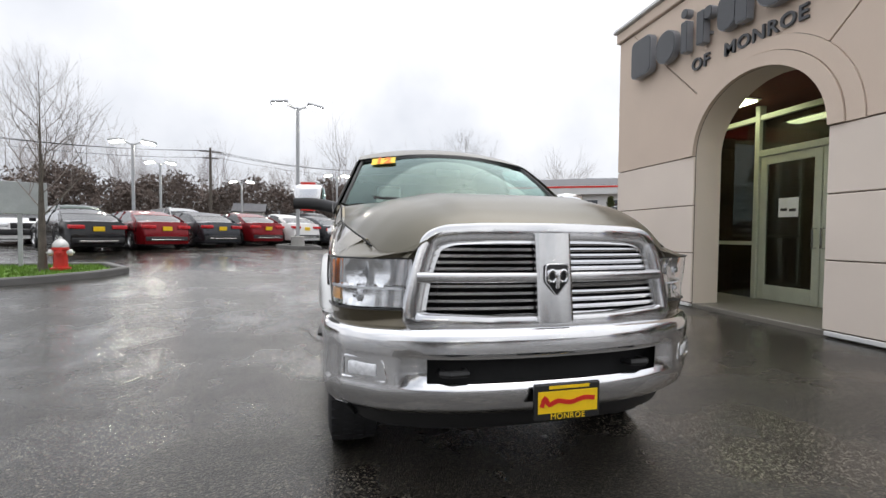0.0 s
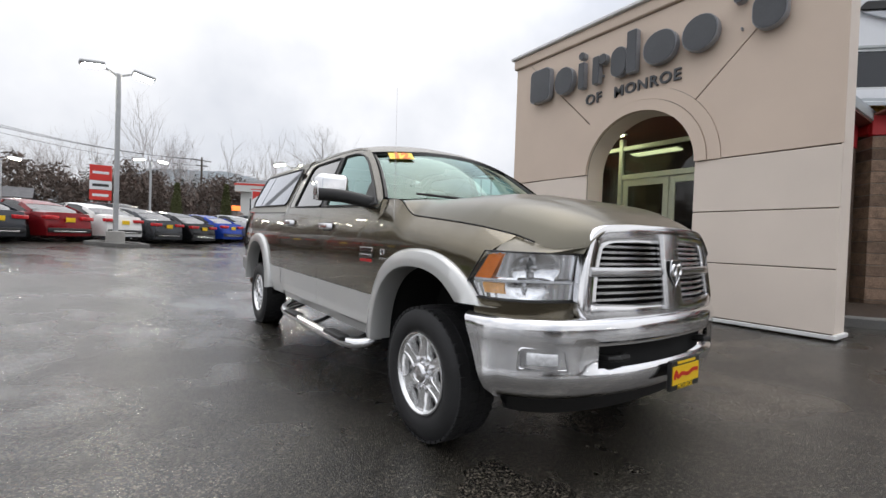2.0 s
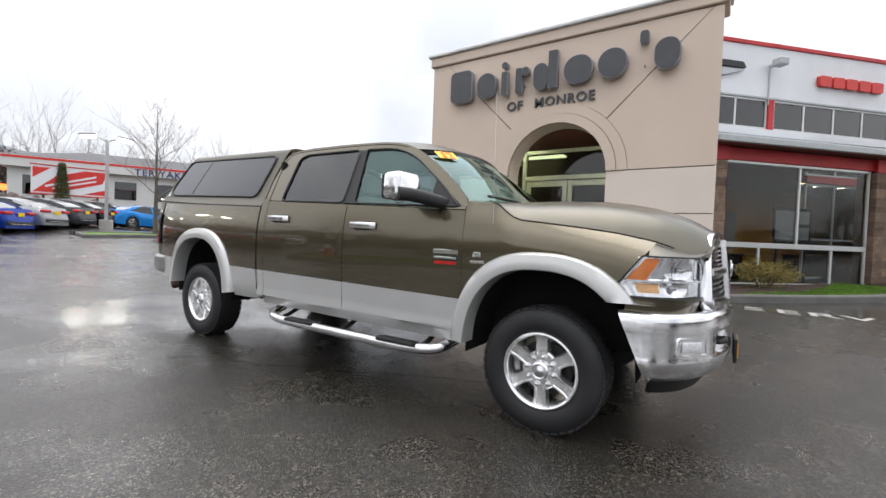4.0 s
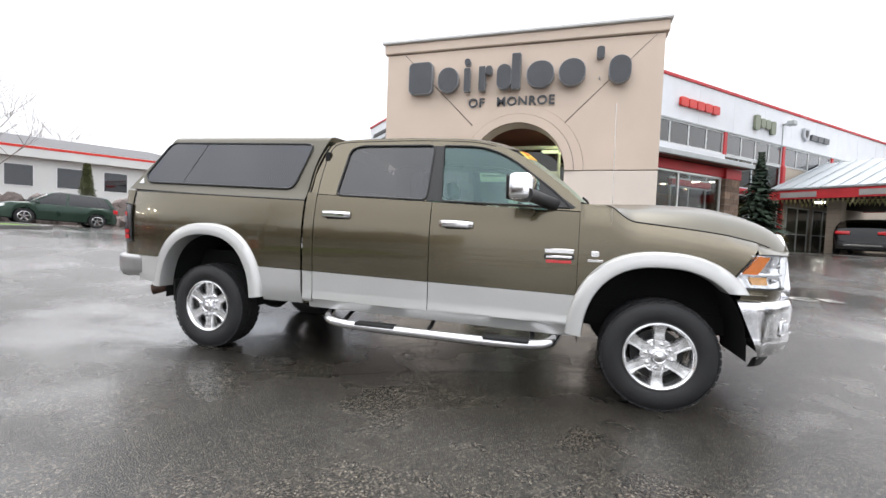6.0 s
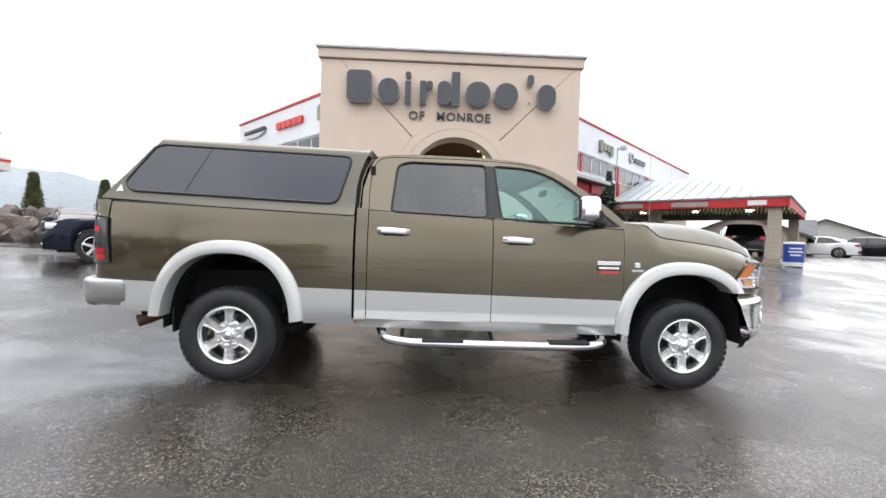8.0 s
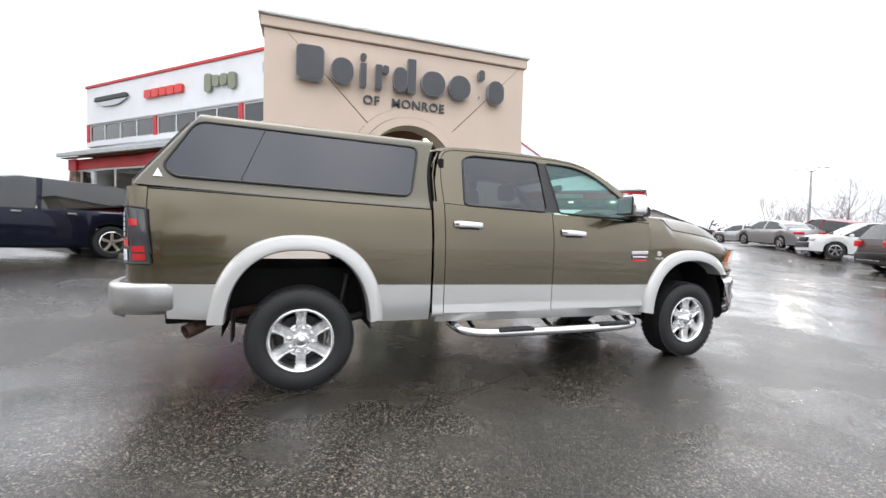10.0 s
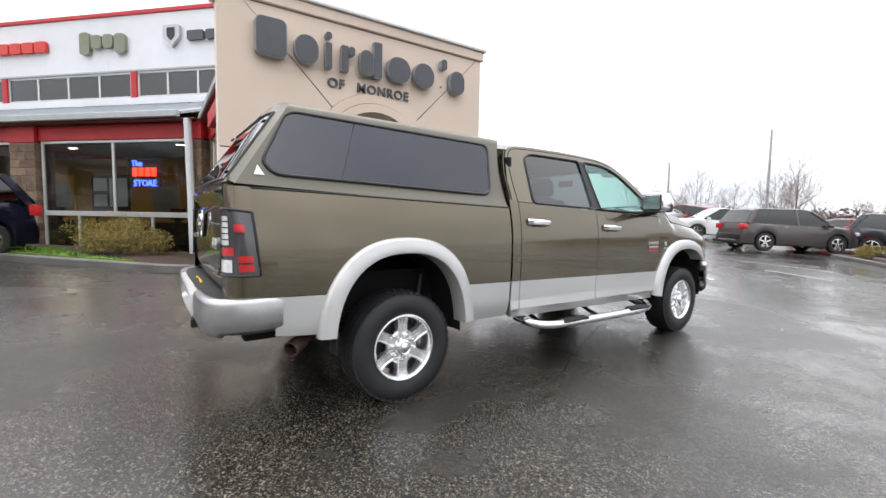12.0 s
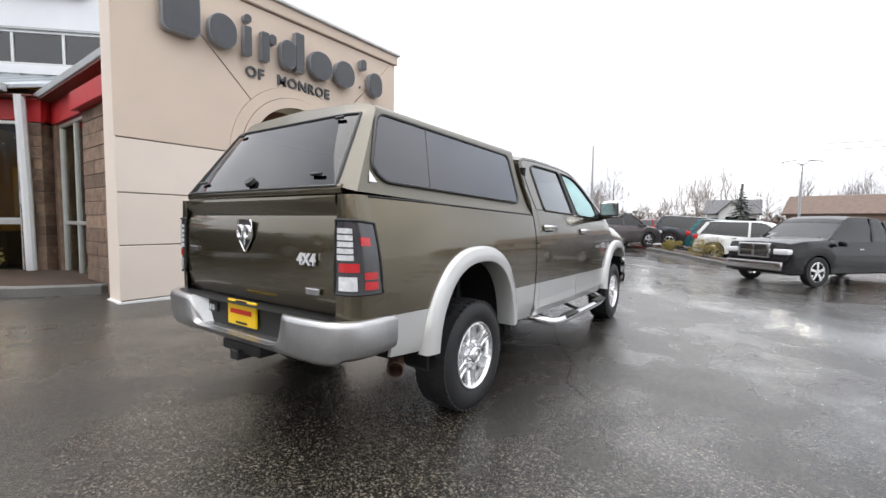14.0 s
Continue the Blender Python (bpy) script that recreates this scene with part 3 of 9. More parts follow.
def block_pier(m, s0, s1, d0, d1, z0, z1, name="block_pier", mat=None, label="brown split-faced concrete block pier"):
    """A pier of split-faced blocks, each laid with an open joint on a mortar core."""
    p = thing(name, label, "pier", kind="structure")
    part("mortar_core", wing_box(m, s0 + 0.012, s1 - 0.012, d0 + 0.012, d1 - 0.012, z0, z1), MORTAR, p)
    z, row = z0, 0
    while z < z1 - 0.05:
        h = min(0.2, z1 - z)
        cut = s0 + (s1 - s0) * (0.62 if row % 2 else 0.38)
        for a, b in ((s0, cut), (cut, s1)):
            dd = random.uniform(-0.005, 0.006)
            part("block", wing_box(m, a + 0.004 - dd * (a == s0), b - 0.004 + dd * (b == s1), d0 - 0.004, d1 + dd, z + 0.005, z + h - 0.005, 0.006), mat or BLOCK, p)
        z += 0.2
        row += 1
    return p


def wing(m, tag, length, posts, bays, piers, store_end, cap, band, sill, sill_to, red, gutter):
    """Upper wall with sign band and clerestory; below it the storefront under a metal canopy."""
    upper = thing("wall_" + tag, "white metal sign band over a clerestory, with a red cap", "wall", kind="structure")
    part("sign_band", wing_box(m, 0.9, length, -0.3, 0.0, band, cap - 0.12), PANEL_WHITE, upper)
    s = 1.2
    while s < length:
        part("panel_seam", wing_box(m, s - 0.003, s + 0.003, 0.0, 0.004, band + 0.02, cap - 0.14), PANEL_WHITE, upper)
        s += 2.4
    part("red_cap", wing_box(m, 0.9, length + 0.05, -0.32, 0.05, cap - 0.117, cap, 0.01), RED_PAINT, upper, "red metal cap")
    part("drip_edge", wing_box(m, -0.6, length, -0.2, 0.035, band - 0.05, band - 0.003), GUTTER, upper)
    part("sill_band", wing_box(m, -0.6, sill_to, -0.25, 0.02, sill - 0.20, sill), PANEL_WHITE, upper)
    ends = [-0.4] + posts + [length - 0.1]
    for p in posts + [length - 0.12]:
        part("red_post", wing_box(m, p - 0.10, p + 0.10, -0.2, 0.03, sill, band - 0.05, 0.008), RED_PAINT, upper, "red post")
    for a, b in zip(ends, ends[1:]):
        n = max(2, round((b - a) / 1.2))
        bars = [a + 0.12 + (b - a - 0.24) * k / n for k in range(1, n)]
        window_unit("window_clerestory", m, a + 0.105, b - 0.105, -0.02, sill, band - 0.05, bars, [], HIGH_GLASS, ALU, "long clerestory window with pale metal mullions")
    back = thing("wall_inner", "plain inner walls and roof of the showroom", "wall", kind="structure")
    part("end_wall", wing_box(m, length - 0.1, length + 0.15, -9, -0.33, 0.0, 7.1), PANEL_WHITE, back)
    part("inner_wall", wing_box(m, 1.5, length - 0.2, -4.6, -4.4, 0.1, 7.0), YELLOW_WALL, back)
    part("roof_deck", wing_box(m, 0.6, length, -9, -0.33, 6.9, 7.05), ROOF_METAL, back)
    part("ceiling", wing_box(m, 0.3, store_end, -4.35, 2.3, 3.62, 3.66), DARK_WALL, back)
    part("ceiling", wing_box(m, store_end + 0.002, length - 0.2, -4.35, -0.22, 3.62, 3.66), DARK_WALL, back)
    part("showroom_floor", wing_box(m, -1.0, store_end, -4.35, 2.36, 0.18, 0.27), FLOOR_TILE, back)
    part("showroom_floor", wing_box(m, store_end + 0.002, length - 0.2, -4.35, -0.12, 0.18, 0.27), FLOOR_TILE, back)
    # storefront
    front = thing("wall_storefront", "storefront wall with a red band above wide glazing", "wall", kind="structure")
    s0 = piers[0][0] - 0.02
    r0, r1 = red
    part("red_band", wing_box(m, s0, store_end, 2.2, 2.44, r0, r1, 0.01), RED_PAINT, front, "red painted band")
    for p0, p1 in piers:
        part("red_capital", wing_box(m, p0 - 0.02, p1 + 0.02, 2.443, 2.54, r0 - 0.045, r1, 0.01), RED_PAINT, front)
        block_pier(m, p0, p1, 2.05, 2.52, 0.2, r0 - 0.05)
    part("stall_riser", wing_box(m, s0, store_end, 2.2, 2.42, 0.15, 0.30), CONCRETE, front)
    for a, b, bars in bays:
        window_unit("window_store", m, a, b, 2.40, 1.27, r0 - 0.005, bars, [], STORE_GLASS, ALU, "wide storefront window with pale aluminium frames")
        window_unit("window_store", m, a, b, 2.40, 0.302, 1.268, [a + (b - a) * k / 4 for k in (1, 3)], [], STORE_GLASS, ALU, "wide storefront window with pale aluminium frames")
    canopy = thing("canopy_roof", "pale standing-seam metal canopy roof with a grey gutter", "roof", kind="structure")
    bm = bmesh.new()
    gd, gz, ge = gutter
    e = store_end + ge
    hi = sill - 0.24
    q = [(0.2, 0.02, hi), (e, 0.02, hi), (e, gd, gz), (0.9, gd, gz)]
    top = [bm.verts.new(v) for v in q]
    low = [bm.verts.new((a, b, c - 0.06)) for a, b, c in q]
    bm.faces.new(top)
    bm.faces.new(low[::-1])
    for i in range(4):
        bm.faces.new((top[i], low[i], low[(i + 1) % 4], top[(i + 1) % 4]))
    moved(bm, m)
    bmesh.ops.recalc_face_normals(bm, faces=bm.faces[:])
    part("roof_sheet", bm, ROOF_METAL, canopy)
    s = 1.2
    while s < e:
        bm = sweep(bmesh.new(), [(s, 0.03, hi + 0.015), (s, gd - 0.01, gz + 0.02)], [(-0.012, -0.01), (0.012, -0.01), (0.012, 0.025), (-0.012, 0.025)])
        part("seam", moved(bm, m), ROOF_METAL, canopy)
        s += 0.5
    part("gutter", wing_box(m, 0.95, e, gd, gd + 0.12, gz - 0.14, gz + 0.005, 0.012), GUTTER, canopy)
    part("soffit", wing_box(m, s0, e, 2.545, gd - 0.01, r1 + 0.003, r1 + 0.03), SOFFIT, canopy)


wing(LEFT, "left", 15.25, [5.07, 10.1], [(1.05, 5.43, [3.23]), (6.32, 10.47, [8.27])], [(0.62, 1.01), (5.47, 6.28), (10.5, 10.97)], 10.97, 7.35, 5.63, 4.80, 15.25, (3.08, 3.44), (2.75, 3.62, 0.08))
wing(RIGHT, "right", 30.0, [5.45, 10.29, 15.02, 19.9, 24.8], [(1.62, 5.97, [3.8])], [(0.72, 1.58), (6.01, 6.82)], 6.82, 7.42, 5.79, 4.83, 10.3, (3.26, 3.55), (2.80, 3.69, 0.06))


def entrance_hall():
    """The glazed lobby behind the arch, its side walls and its flat roof."""
    hall = thing("wall_lobby", "red-topped lobby side walls between tower and wings", "wall", kind="structure")
    for side, y in ((1, 6.80), (-1, 2.66)):
        m = Matrix(((1, 0, 0, 0), (0, side, 0, y), (0, 0, 1, 0), (0, 0, 0, 1)))
        part("red_band", wing_box(m, 5.30, 8.85, -0.2, 0.0, 3.03, 3.42), RED_PAINT, hall)
        block_pier(m, 5.32, 6.72, -0.4, 0.08, 0.18, 2.96)
        part("red_capital", wing_box(m, 5.29, 6.78, 0.002, 0.20, 2.962, 3.24, 0.01), RED_PAINT, hall)
        window_unit("window_lobby", m, 6.80, 8.62, -0.06, 0.28, 3.02, [7.75], [1.25], STORE_GLASS, ALU, "narrow lobby window with pale aluminium frames")
        part("corner_wall", wing_box(m, 8.64, 8.9, -0.25, -0.02, 0.15, 3.025), BLOCK, hall)
        part("roof_edge", wing_box(m, 5.28, 9.06, -0.3, 0.21, 3.455, 3.58, 0.012), GUTTER, hall)
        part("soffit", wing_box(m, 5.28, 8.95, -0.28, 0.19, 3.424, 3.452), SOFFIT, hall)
        if side < 0:
            continue
        pipe = thing("downspout", "white metal downspout at the storefront corner", "downspout")
        x, yy = 8.66, y + side * 0.47
        part("pipe", tube([(x + 0.06, yy - side * 0.04, 3.46), (x + 0.08, yy - side * 0.08, 1.8), (x + 0.1, yy - side * 0.10, 0.34), (x - 0.05, yy - side * 0.05, 0.26)], 0.08, 8, up=(1, 0, 0)), PANEL_WHITE, pipe)
        part("strap", boxed(x + 0.04, x + 0.16, yy - side * 0.10 - 0.06, yy - side * 0.10 + 0.06, 1.6, 1.64), GUTTER, pipe)
    part("lobby_roof", boxed(5.28, 10.2, 2.50, 6.86, 3.60, 3.70), ROOF_METAL, hall)
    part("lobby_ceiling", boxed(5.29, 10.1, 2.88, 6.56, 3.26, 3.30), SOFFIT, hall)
    part("lobby_floor", boxed(4.86, 10.4, 2.55, 6.9, 0.10, 0.262, 0.01), WET_CONCRETE, hall)
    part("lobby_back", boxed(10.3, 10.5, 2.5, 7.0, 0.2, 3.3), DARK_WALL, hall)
    part("ochre_panel", boxed(10.24, 10.296, 3.0, 4.3, 0.4, 3.0), YELLOW_WALL, hall)
    # glazed screen with a pair of doors
    X = 6.25
    m = Matrix(((0, 1, 0, X), (1, 0, 0, 0), (0, 0, 1, 0), (0, 0, 0, 1)))
    frame = thing("window_screen", "entrance screen of pale aluminium with sidelights and transom", "window", kind="structure")
    for a, b in ((2.66, 2.72), (3.60, 3.66), (5.47, 5.55), (6.74, 6.80)):
        part("window_frame", boxed(X - 0.06, X + 0.06, a, b, 0.265, 3.25, 0.006), ALU_GREEN_LIT, frame)
    for a, b in ((2.72, 3.60), (3.66, 5.47), (5.55, 6.74)):
        part("rail", boxed(X - 0.05, X + 0.05, a, b, 3.02, 3.10, 0.006), ALU_GREEN_LIT, frame)
        part("pane", boxed(X - 0.005, X + 0.005, a - 0.01, b + 0.01, 2.56, 3.03), LOBBY_GLASS, frame).visible_shadow = False
    part("rail", boxed(X - 0.055, X + 0.055, 3.66, 5.47, 2.46, 2.555, 0.006), ALU_GREEN_LIT, frame)
    for a, b in ((2.72, 3.60), (5.55, 6.74)):
        part("rail", boxed(X - 0.05, X + 0.05, a, b, 1.10, 1.16, 0.006), ALU_GREEN_LIT, frame)
        part("pane", boxed(X - 0.005, X + 0.005, a - 0.01, b + 0.01, 0.27, 1.11), LOBBY_GLASS, frame).visible_shadow = False
        part("pane", boxed(X - 0.004, X + 0.004, a - 0.01, b + 0.01, 1.15, 2.56), LOBBY_GLASS, frame).visible_shadow = False
    for k, (a, b) in enumerate(((4.572, 5.462), (3.668, 4.558))):
        d = thing("door_%d" % (k + 1), "closed glazed entrance door with a pale aluminium frame", "door", kind="structure")
        for c, e in ((a, a + 0.10), (b - 0.10, b)):
            part("stile", boxed(X - 0.025, X + 0.025, c, e, 0.28, 2.45, 0.005), ALU_GREEN_LIT, d)
        part("bottom_rail", boxed(X - 0.025, X + 0.025, a + 0.1, b - 0.1, 0.28, 0.50, 0.005), ALU_GREEN_LIT, d)
        part("top_rail", boxed(X - 0.025, X + 0.025, a + 0.1, b - 0.1, 2.33, 2.45, 0.005), ALU_GREEN_LIT, d)
        part("pane", boxed(X - 0.004, X + 0.004, a + 0.09, b - 0.09, 0.49, 2.34), LOBBY_GLASS, d).visible_shadow = False
        y = a + 0.05 if k == 0 else b - 0.05
        part("door_handle", tube([(X - 0.02, y, 1.35), (X - 0.09, y, 1.35), (X - 0.09, y, 1.08), (X - 0.02, y, 1.08)], 0.013, 8, up=(0, 1, 0)), CHROME_SOFT, d, "brushed pull handle")
    note = thing("door_notice", "white paper notice on the door glass", "notice")
    part("paper", boxed(X - 0.014, X - 0.010, 4.88, 5.17, 1.52, 1.80), PANEL_WHITE, note)
    part("dark_mark", boxed(X - 0.017, X - 0.0142, 4.91, 5.01, 1.60, 1.64), BLACK_INK, note)
    part("dark_mark", boxed(X - 0.017, X - 0.0142, 5.04, 5.14, 1.61, 1.65), BLACK_INK, note)
    TUBE = lit("fluorescent_diffuser", (0.93, 1.0, 0.62), 5.0)
    for x, y in ((5.75, 5.75), (5.75, 3.3), (7.6, 5.6), (7.6, 3.6)):
        lamp = thing("ceiling_light", "lit greenish fluorescent ceiling light", "light", group="lobby ceiling lights")
        part("diffuser", boxed(x - 0.14, x + 0.14, y - 0.5, y + 0.5, 3.215, 3.24, 0.006), TUBE, lamp)
        part("frame", boxed(x - 0.17, x + 0.17, y - 0.54, y + 0.54, 3.24, 3.262, 0.004), PANEL_WHITE, lamp)


entrance_hall()

# ---- the pickup: olive brown over silver, crew cab with a fibreglass bed shell ----
# own frame: front axle at y = 0, nose towards -y, passenger side at -x
TRUCK = pose(0.883, 2.615, 0.0, 0, 0, 1.4)
WB = 3.815


def belt_z(y):
    return 1.34 + 0.044 * y


def tone_z(y):
    return 0.755 + 0.0175 * y


def rail_z(y):
    return 1.402 + 0.031 * (y - 2.81)


FENDER_TOP = [(-0.85, 1.120), (-0.68, 1.150), (-0.543, 1.198), (-0.352, 1.238), (-0.175, 1.262), (0.0, 1.282), (0.222, 1.306), (0.27, 1.322), (0.304, 1.345), (0.378, 1.405), (0.42, 1.418), (0.60, 1.425)]
HOOD_EDGE = [(-0.85, 0.60), (-0.76, 0.70), (-0.68, 0.757), (-0.543, 0.80), (-0.352, 0.848), (-0.175, 0.870), (0.0, 0.885), (0.222, 0.895), (0.60, 0.90)]
HOOD_MID = [(-0.90, 1.215), (-0.845, 1.268), (-0.80, 1.298), (-0.72, 1.340), (-0.62, 1.380), (-0.5, 1.414), (-0.36, 1.440), (-0.2, 1.458), (0.1, 1.466), (0.5, 1.456)]
ROOF_LINE = [(0.50, 1.35), (0.56, 1.40), (0.603, 1.44), (0.692, 1.527), (0.861, 1.664), (1.0, 1.762), (1.081, 1.814), (1.18, 1.868), (1.287, 1.908), (1.42, 1.934), (1.6, 1.951), (2.0, 1.964), (2.4, 1.964), (2.6, 1.955), (2.70, 1.935), (2.74, 1.895), (2.775, 1.80), (2.812, 1.64)]


def side_w(y, z):
    w = 0.975
    if z < 0.62:
        w -= (0.62 - z) * 0.30
    if z > 1.12:
        w -= 0.35 * (z - 1.12) ** 2
    w += 0.012 * math.sin((z - 0.7) * 5.0)
    if y < -0.05:
        w -= 0.11 * (-0.05 - y) ** 2
    if y > 4.2:
        w -= 0.13 * (y - 4.2) ** 2
    if y < 0.60:
        top = lerp_at(FENDER_TOP, y)
        t = max(0.0, (z - (top - 0.17)) / 0.17)
        w -= max(0.0, w - lerp_at(HOOD_EDGE, y) - 0.012) * min(1.0, t) ** 2.2
    return w


def green_x(z):
    return 0.952 - (z - 1.40) * 0.42


def arch_pt(c, a, b, theta, n=2.4, af=None):
    """A point of a wheel arch; af: its half-length towards the nose, where that differs."""
    c0, s0 = math.cos(theta), math.sin(theta)
    return c[0] + (af if af and c0 < 0 else a) * math.copysign(abs(c0) ** (2 / n), c0), c[1] + b * abs(s0) ** (2 / n)


def arch_z(c, a, b, af, y, n=2.4):
    t = abs(y - c[0]) / (a if y > c[0] else af)
    return c[1] + b * (1 - t ** n) ** (1 / n) if t < 1 else None


FRONT_ARCH, REAR_ARCH = ((0.06, 0.40), 0.579, 0.677, 0.615), ((3.855, 0.45), 0.58, 0.698, 0.58)
LAMP_EDGE = [(0.80, -0.45), (0.885, -0.432), (0.954, -0.380), (1.114, -0.504), (1.17, -0.55), (1.40, -0.55)]


def panel(y0, y1, low, high, ny, nz, lip=0.02, arch=None, lamp=False):
    """A body side panel between two heights, hollowed by a wheel arch, with its edges turned in; lamp: its front edge follows the headlight."""
    bm = bmesh.new()
    ys = [y0 + (y1 - y0) * k / ny for k in range(ny + 1)]
    cols = []
    for y in ys:
        near = min(1, max(0, (0.05 - y) / 0.5)) if lamp else 0.0
        z0, z1 = low(y), high(y - 0.10 * near)
        if arch:
            az = arch_z(*arch, y)
            if az:
                z0 = max(z0, az)
        gone = z0 > z1 - 0.012
        z0 = min(z0, z1 - 0.002)
        col = []
        for j in range(nz + 1):
            z = z0 + (z1 - z0) * j / nz
            yy = y + near * (lerp_at(LAMP_EDGE, z) + 0.45)
            col.append((-side_w(yy, z), yy, z))
        first, last = col[0], col[-1]
        col = [(first[0] + lip, first[1], first[2] + 0.003)] + col + [(last[0] + lip, last[1], last[2] - 0.003)]
        cols.append((col, gone))
    holes = [g for _, g in cols]
    cols = [c for c, _ in cols]
    cols = [[(x + lip, y + 0.003, z) for x, y, z in cols[0]]] + cols + [[(x + lip, y - 0.003, z) for x, y, z in cols[-1]]]
    vs = [[bm.verts.new(p) for p in c] for c in cols]
    holes = [holes[0]] + holes + [holes[-1]]
    for i, (a, b) in enumerate(zip(vs, vs[1:])):
        if holes[i] and holes[i + 1]:
            continue
        for j in range(len(a) - 1):
            bm.faces.new((a[j], a[j + 1], b[j + 1], b[j]))
    bmesh.ops.delete(bm, geom=[v for v in bm.verts if not v.link_faces], context="VERTS")
    bmesh.ops.remove_doubles(bm, verts=bm.verts[:], dist=0.0005)
    bmesh.ops.recalc_face_normals(bm, faces=bm.faces[:])
    if sum(f.normal.x * f.calc_area() for f in bm.faces) > 0:
        bmesh.ops.reverse_faces(bm, faces=bm.faces[:])
    return bm


def round_poly(points, r, n=5):
    out, m = [], len(points)
    for i in range(m):
        a, p, b = (Vector(points[(i + k) % m]) for k in (-1, 0, 1))
        da, db = (a - p), (b - p)
        k = min(r, da.length * 0.45, db.length * 0.45)
        q0, q1 = p + da.normalized() * k, p + db.normalized() * k
        for j in range(n + 1):
            t = j / n
            out.append(tuple((1 - t) ** 2 * q0 + 2 * t * (1 - t) * p + t * t * q1))
    return out


def side_pane(outline, xf, thick=0.006):
    """A pane in the side of a cab or shell; xf gives its half-width at a height."""
    bm = bmesh.new()
    cy = sum(p[0] for p in outline) / len(outline)
    cz = sum(p[1] for p in outline) / len(outline)
    hub = bm.verts.new((-xf(cz), cy, cz))
    mid = [bm.verts.new((-xf((z + cz) / 2), (y + cy) / 2, (z + cz) / 2)) for y, z in outline]
    rim = [bm.verts.new((-xf(z), y, z)) for y, z in outline]
    n = len(outline)
    for i in range(n):
        k = (i + 1) % n
        bm.faces.new((hub, mid[i], mid[k]))
        bm.faces.new((mid[i], rim[i], rim[k], mid[k]))
    bmesh.ops.recalc_face_normals(bm, faces=bm.faces[:])
    if sum(f.normal.x for f in bm.faces) > 0:
        bmesh.ops.reverse_faces(bm, faces=bm.faces[:])
    return bm


def seal(outline, xf, r=0.009, out=0.003):
    return tube([(-xf(z) - out, y, z) for y, z in outline], r, 6, True, up=(1, 0, 0))


def both(name, bm, mat, parent, label="", sharp=35):
    """One part on the passenger side and its twin on the driver side."""
    twin = mirrored(bm)
    return part(name, bm, mat, parent, label, sharp), part(name, twin, mat, parent, label, sharp)


def flare(arch, da, th0, th1s, front_cut, rear_cut=None):
    """The silver lip round a wheel arch: a flat band with a rolled inner edge."""
    c, a, b, af = arch
    bm = bmesh.new()
    rows = []
    for grow, x in ((da, None), (da - 0.003, -1.000), (da - 0.016, -1.016), (0.02, -1.026), (-0.018, -1.030), (-0.030, -1.027), (-0.036, -1.012), (-0.036, -0.88)):
        row = []
        for i in range(41):
            th = radians(th0 + (th1s - th0) * i / 40)
            y, z = arch_pt(c, a - 0.045 + grow, b - 0.045 + grow, th, af=af - 0.045 + grow)
            if front_cut and y < c[0] and z < front_cut:
                z = front_cut
            if rear_cut and y > c[0] and z < rear_cut:
                z = rear_cut
            row.append(bm.verts.new((-side_w(y, z) + 0.004 if x is None else x + 0.05 * max(0, abs(y - c[0]) - 0.42) + 0.10 * max(0.0, -0.30 - y), y, z)))
        rows.append(row)
    for r0, r1 in zip(rows, rows[1:]):
        for i in range(40):
            bm.faces.new((r0[i], r0[i + 1], r1[i + 1], r1[i]))
    bmesh.ops.remove_doubles(bm, verts=bm.verts[:], dist=0.0004)
    bmesh.ops.recalc_face_normals(bm, faces=bm.faces[:])
    if sum(f.normal.x * f.calc_area() for f in bm.faces) > 0:
        bmesh.ops.reverse_faces(bm, faces=bm.faces[:])
    return bm


def liner(arch):
    c, a, b, af = arch
    return grid(bmesh.new(), lambda u, v: (-0.93 + 0.5 * v, *arch_pt(c, a - 0.06, b - 0.06, math.pi * u, af=af - 0.06)), 20, 2)


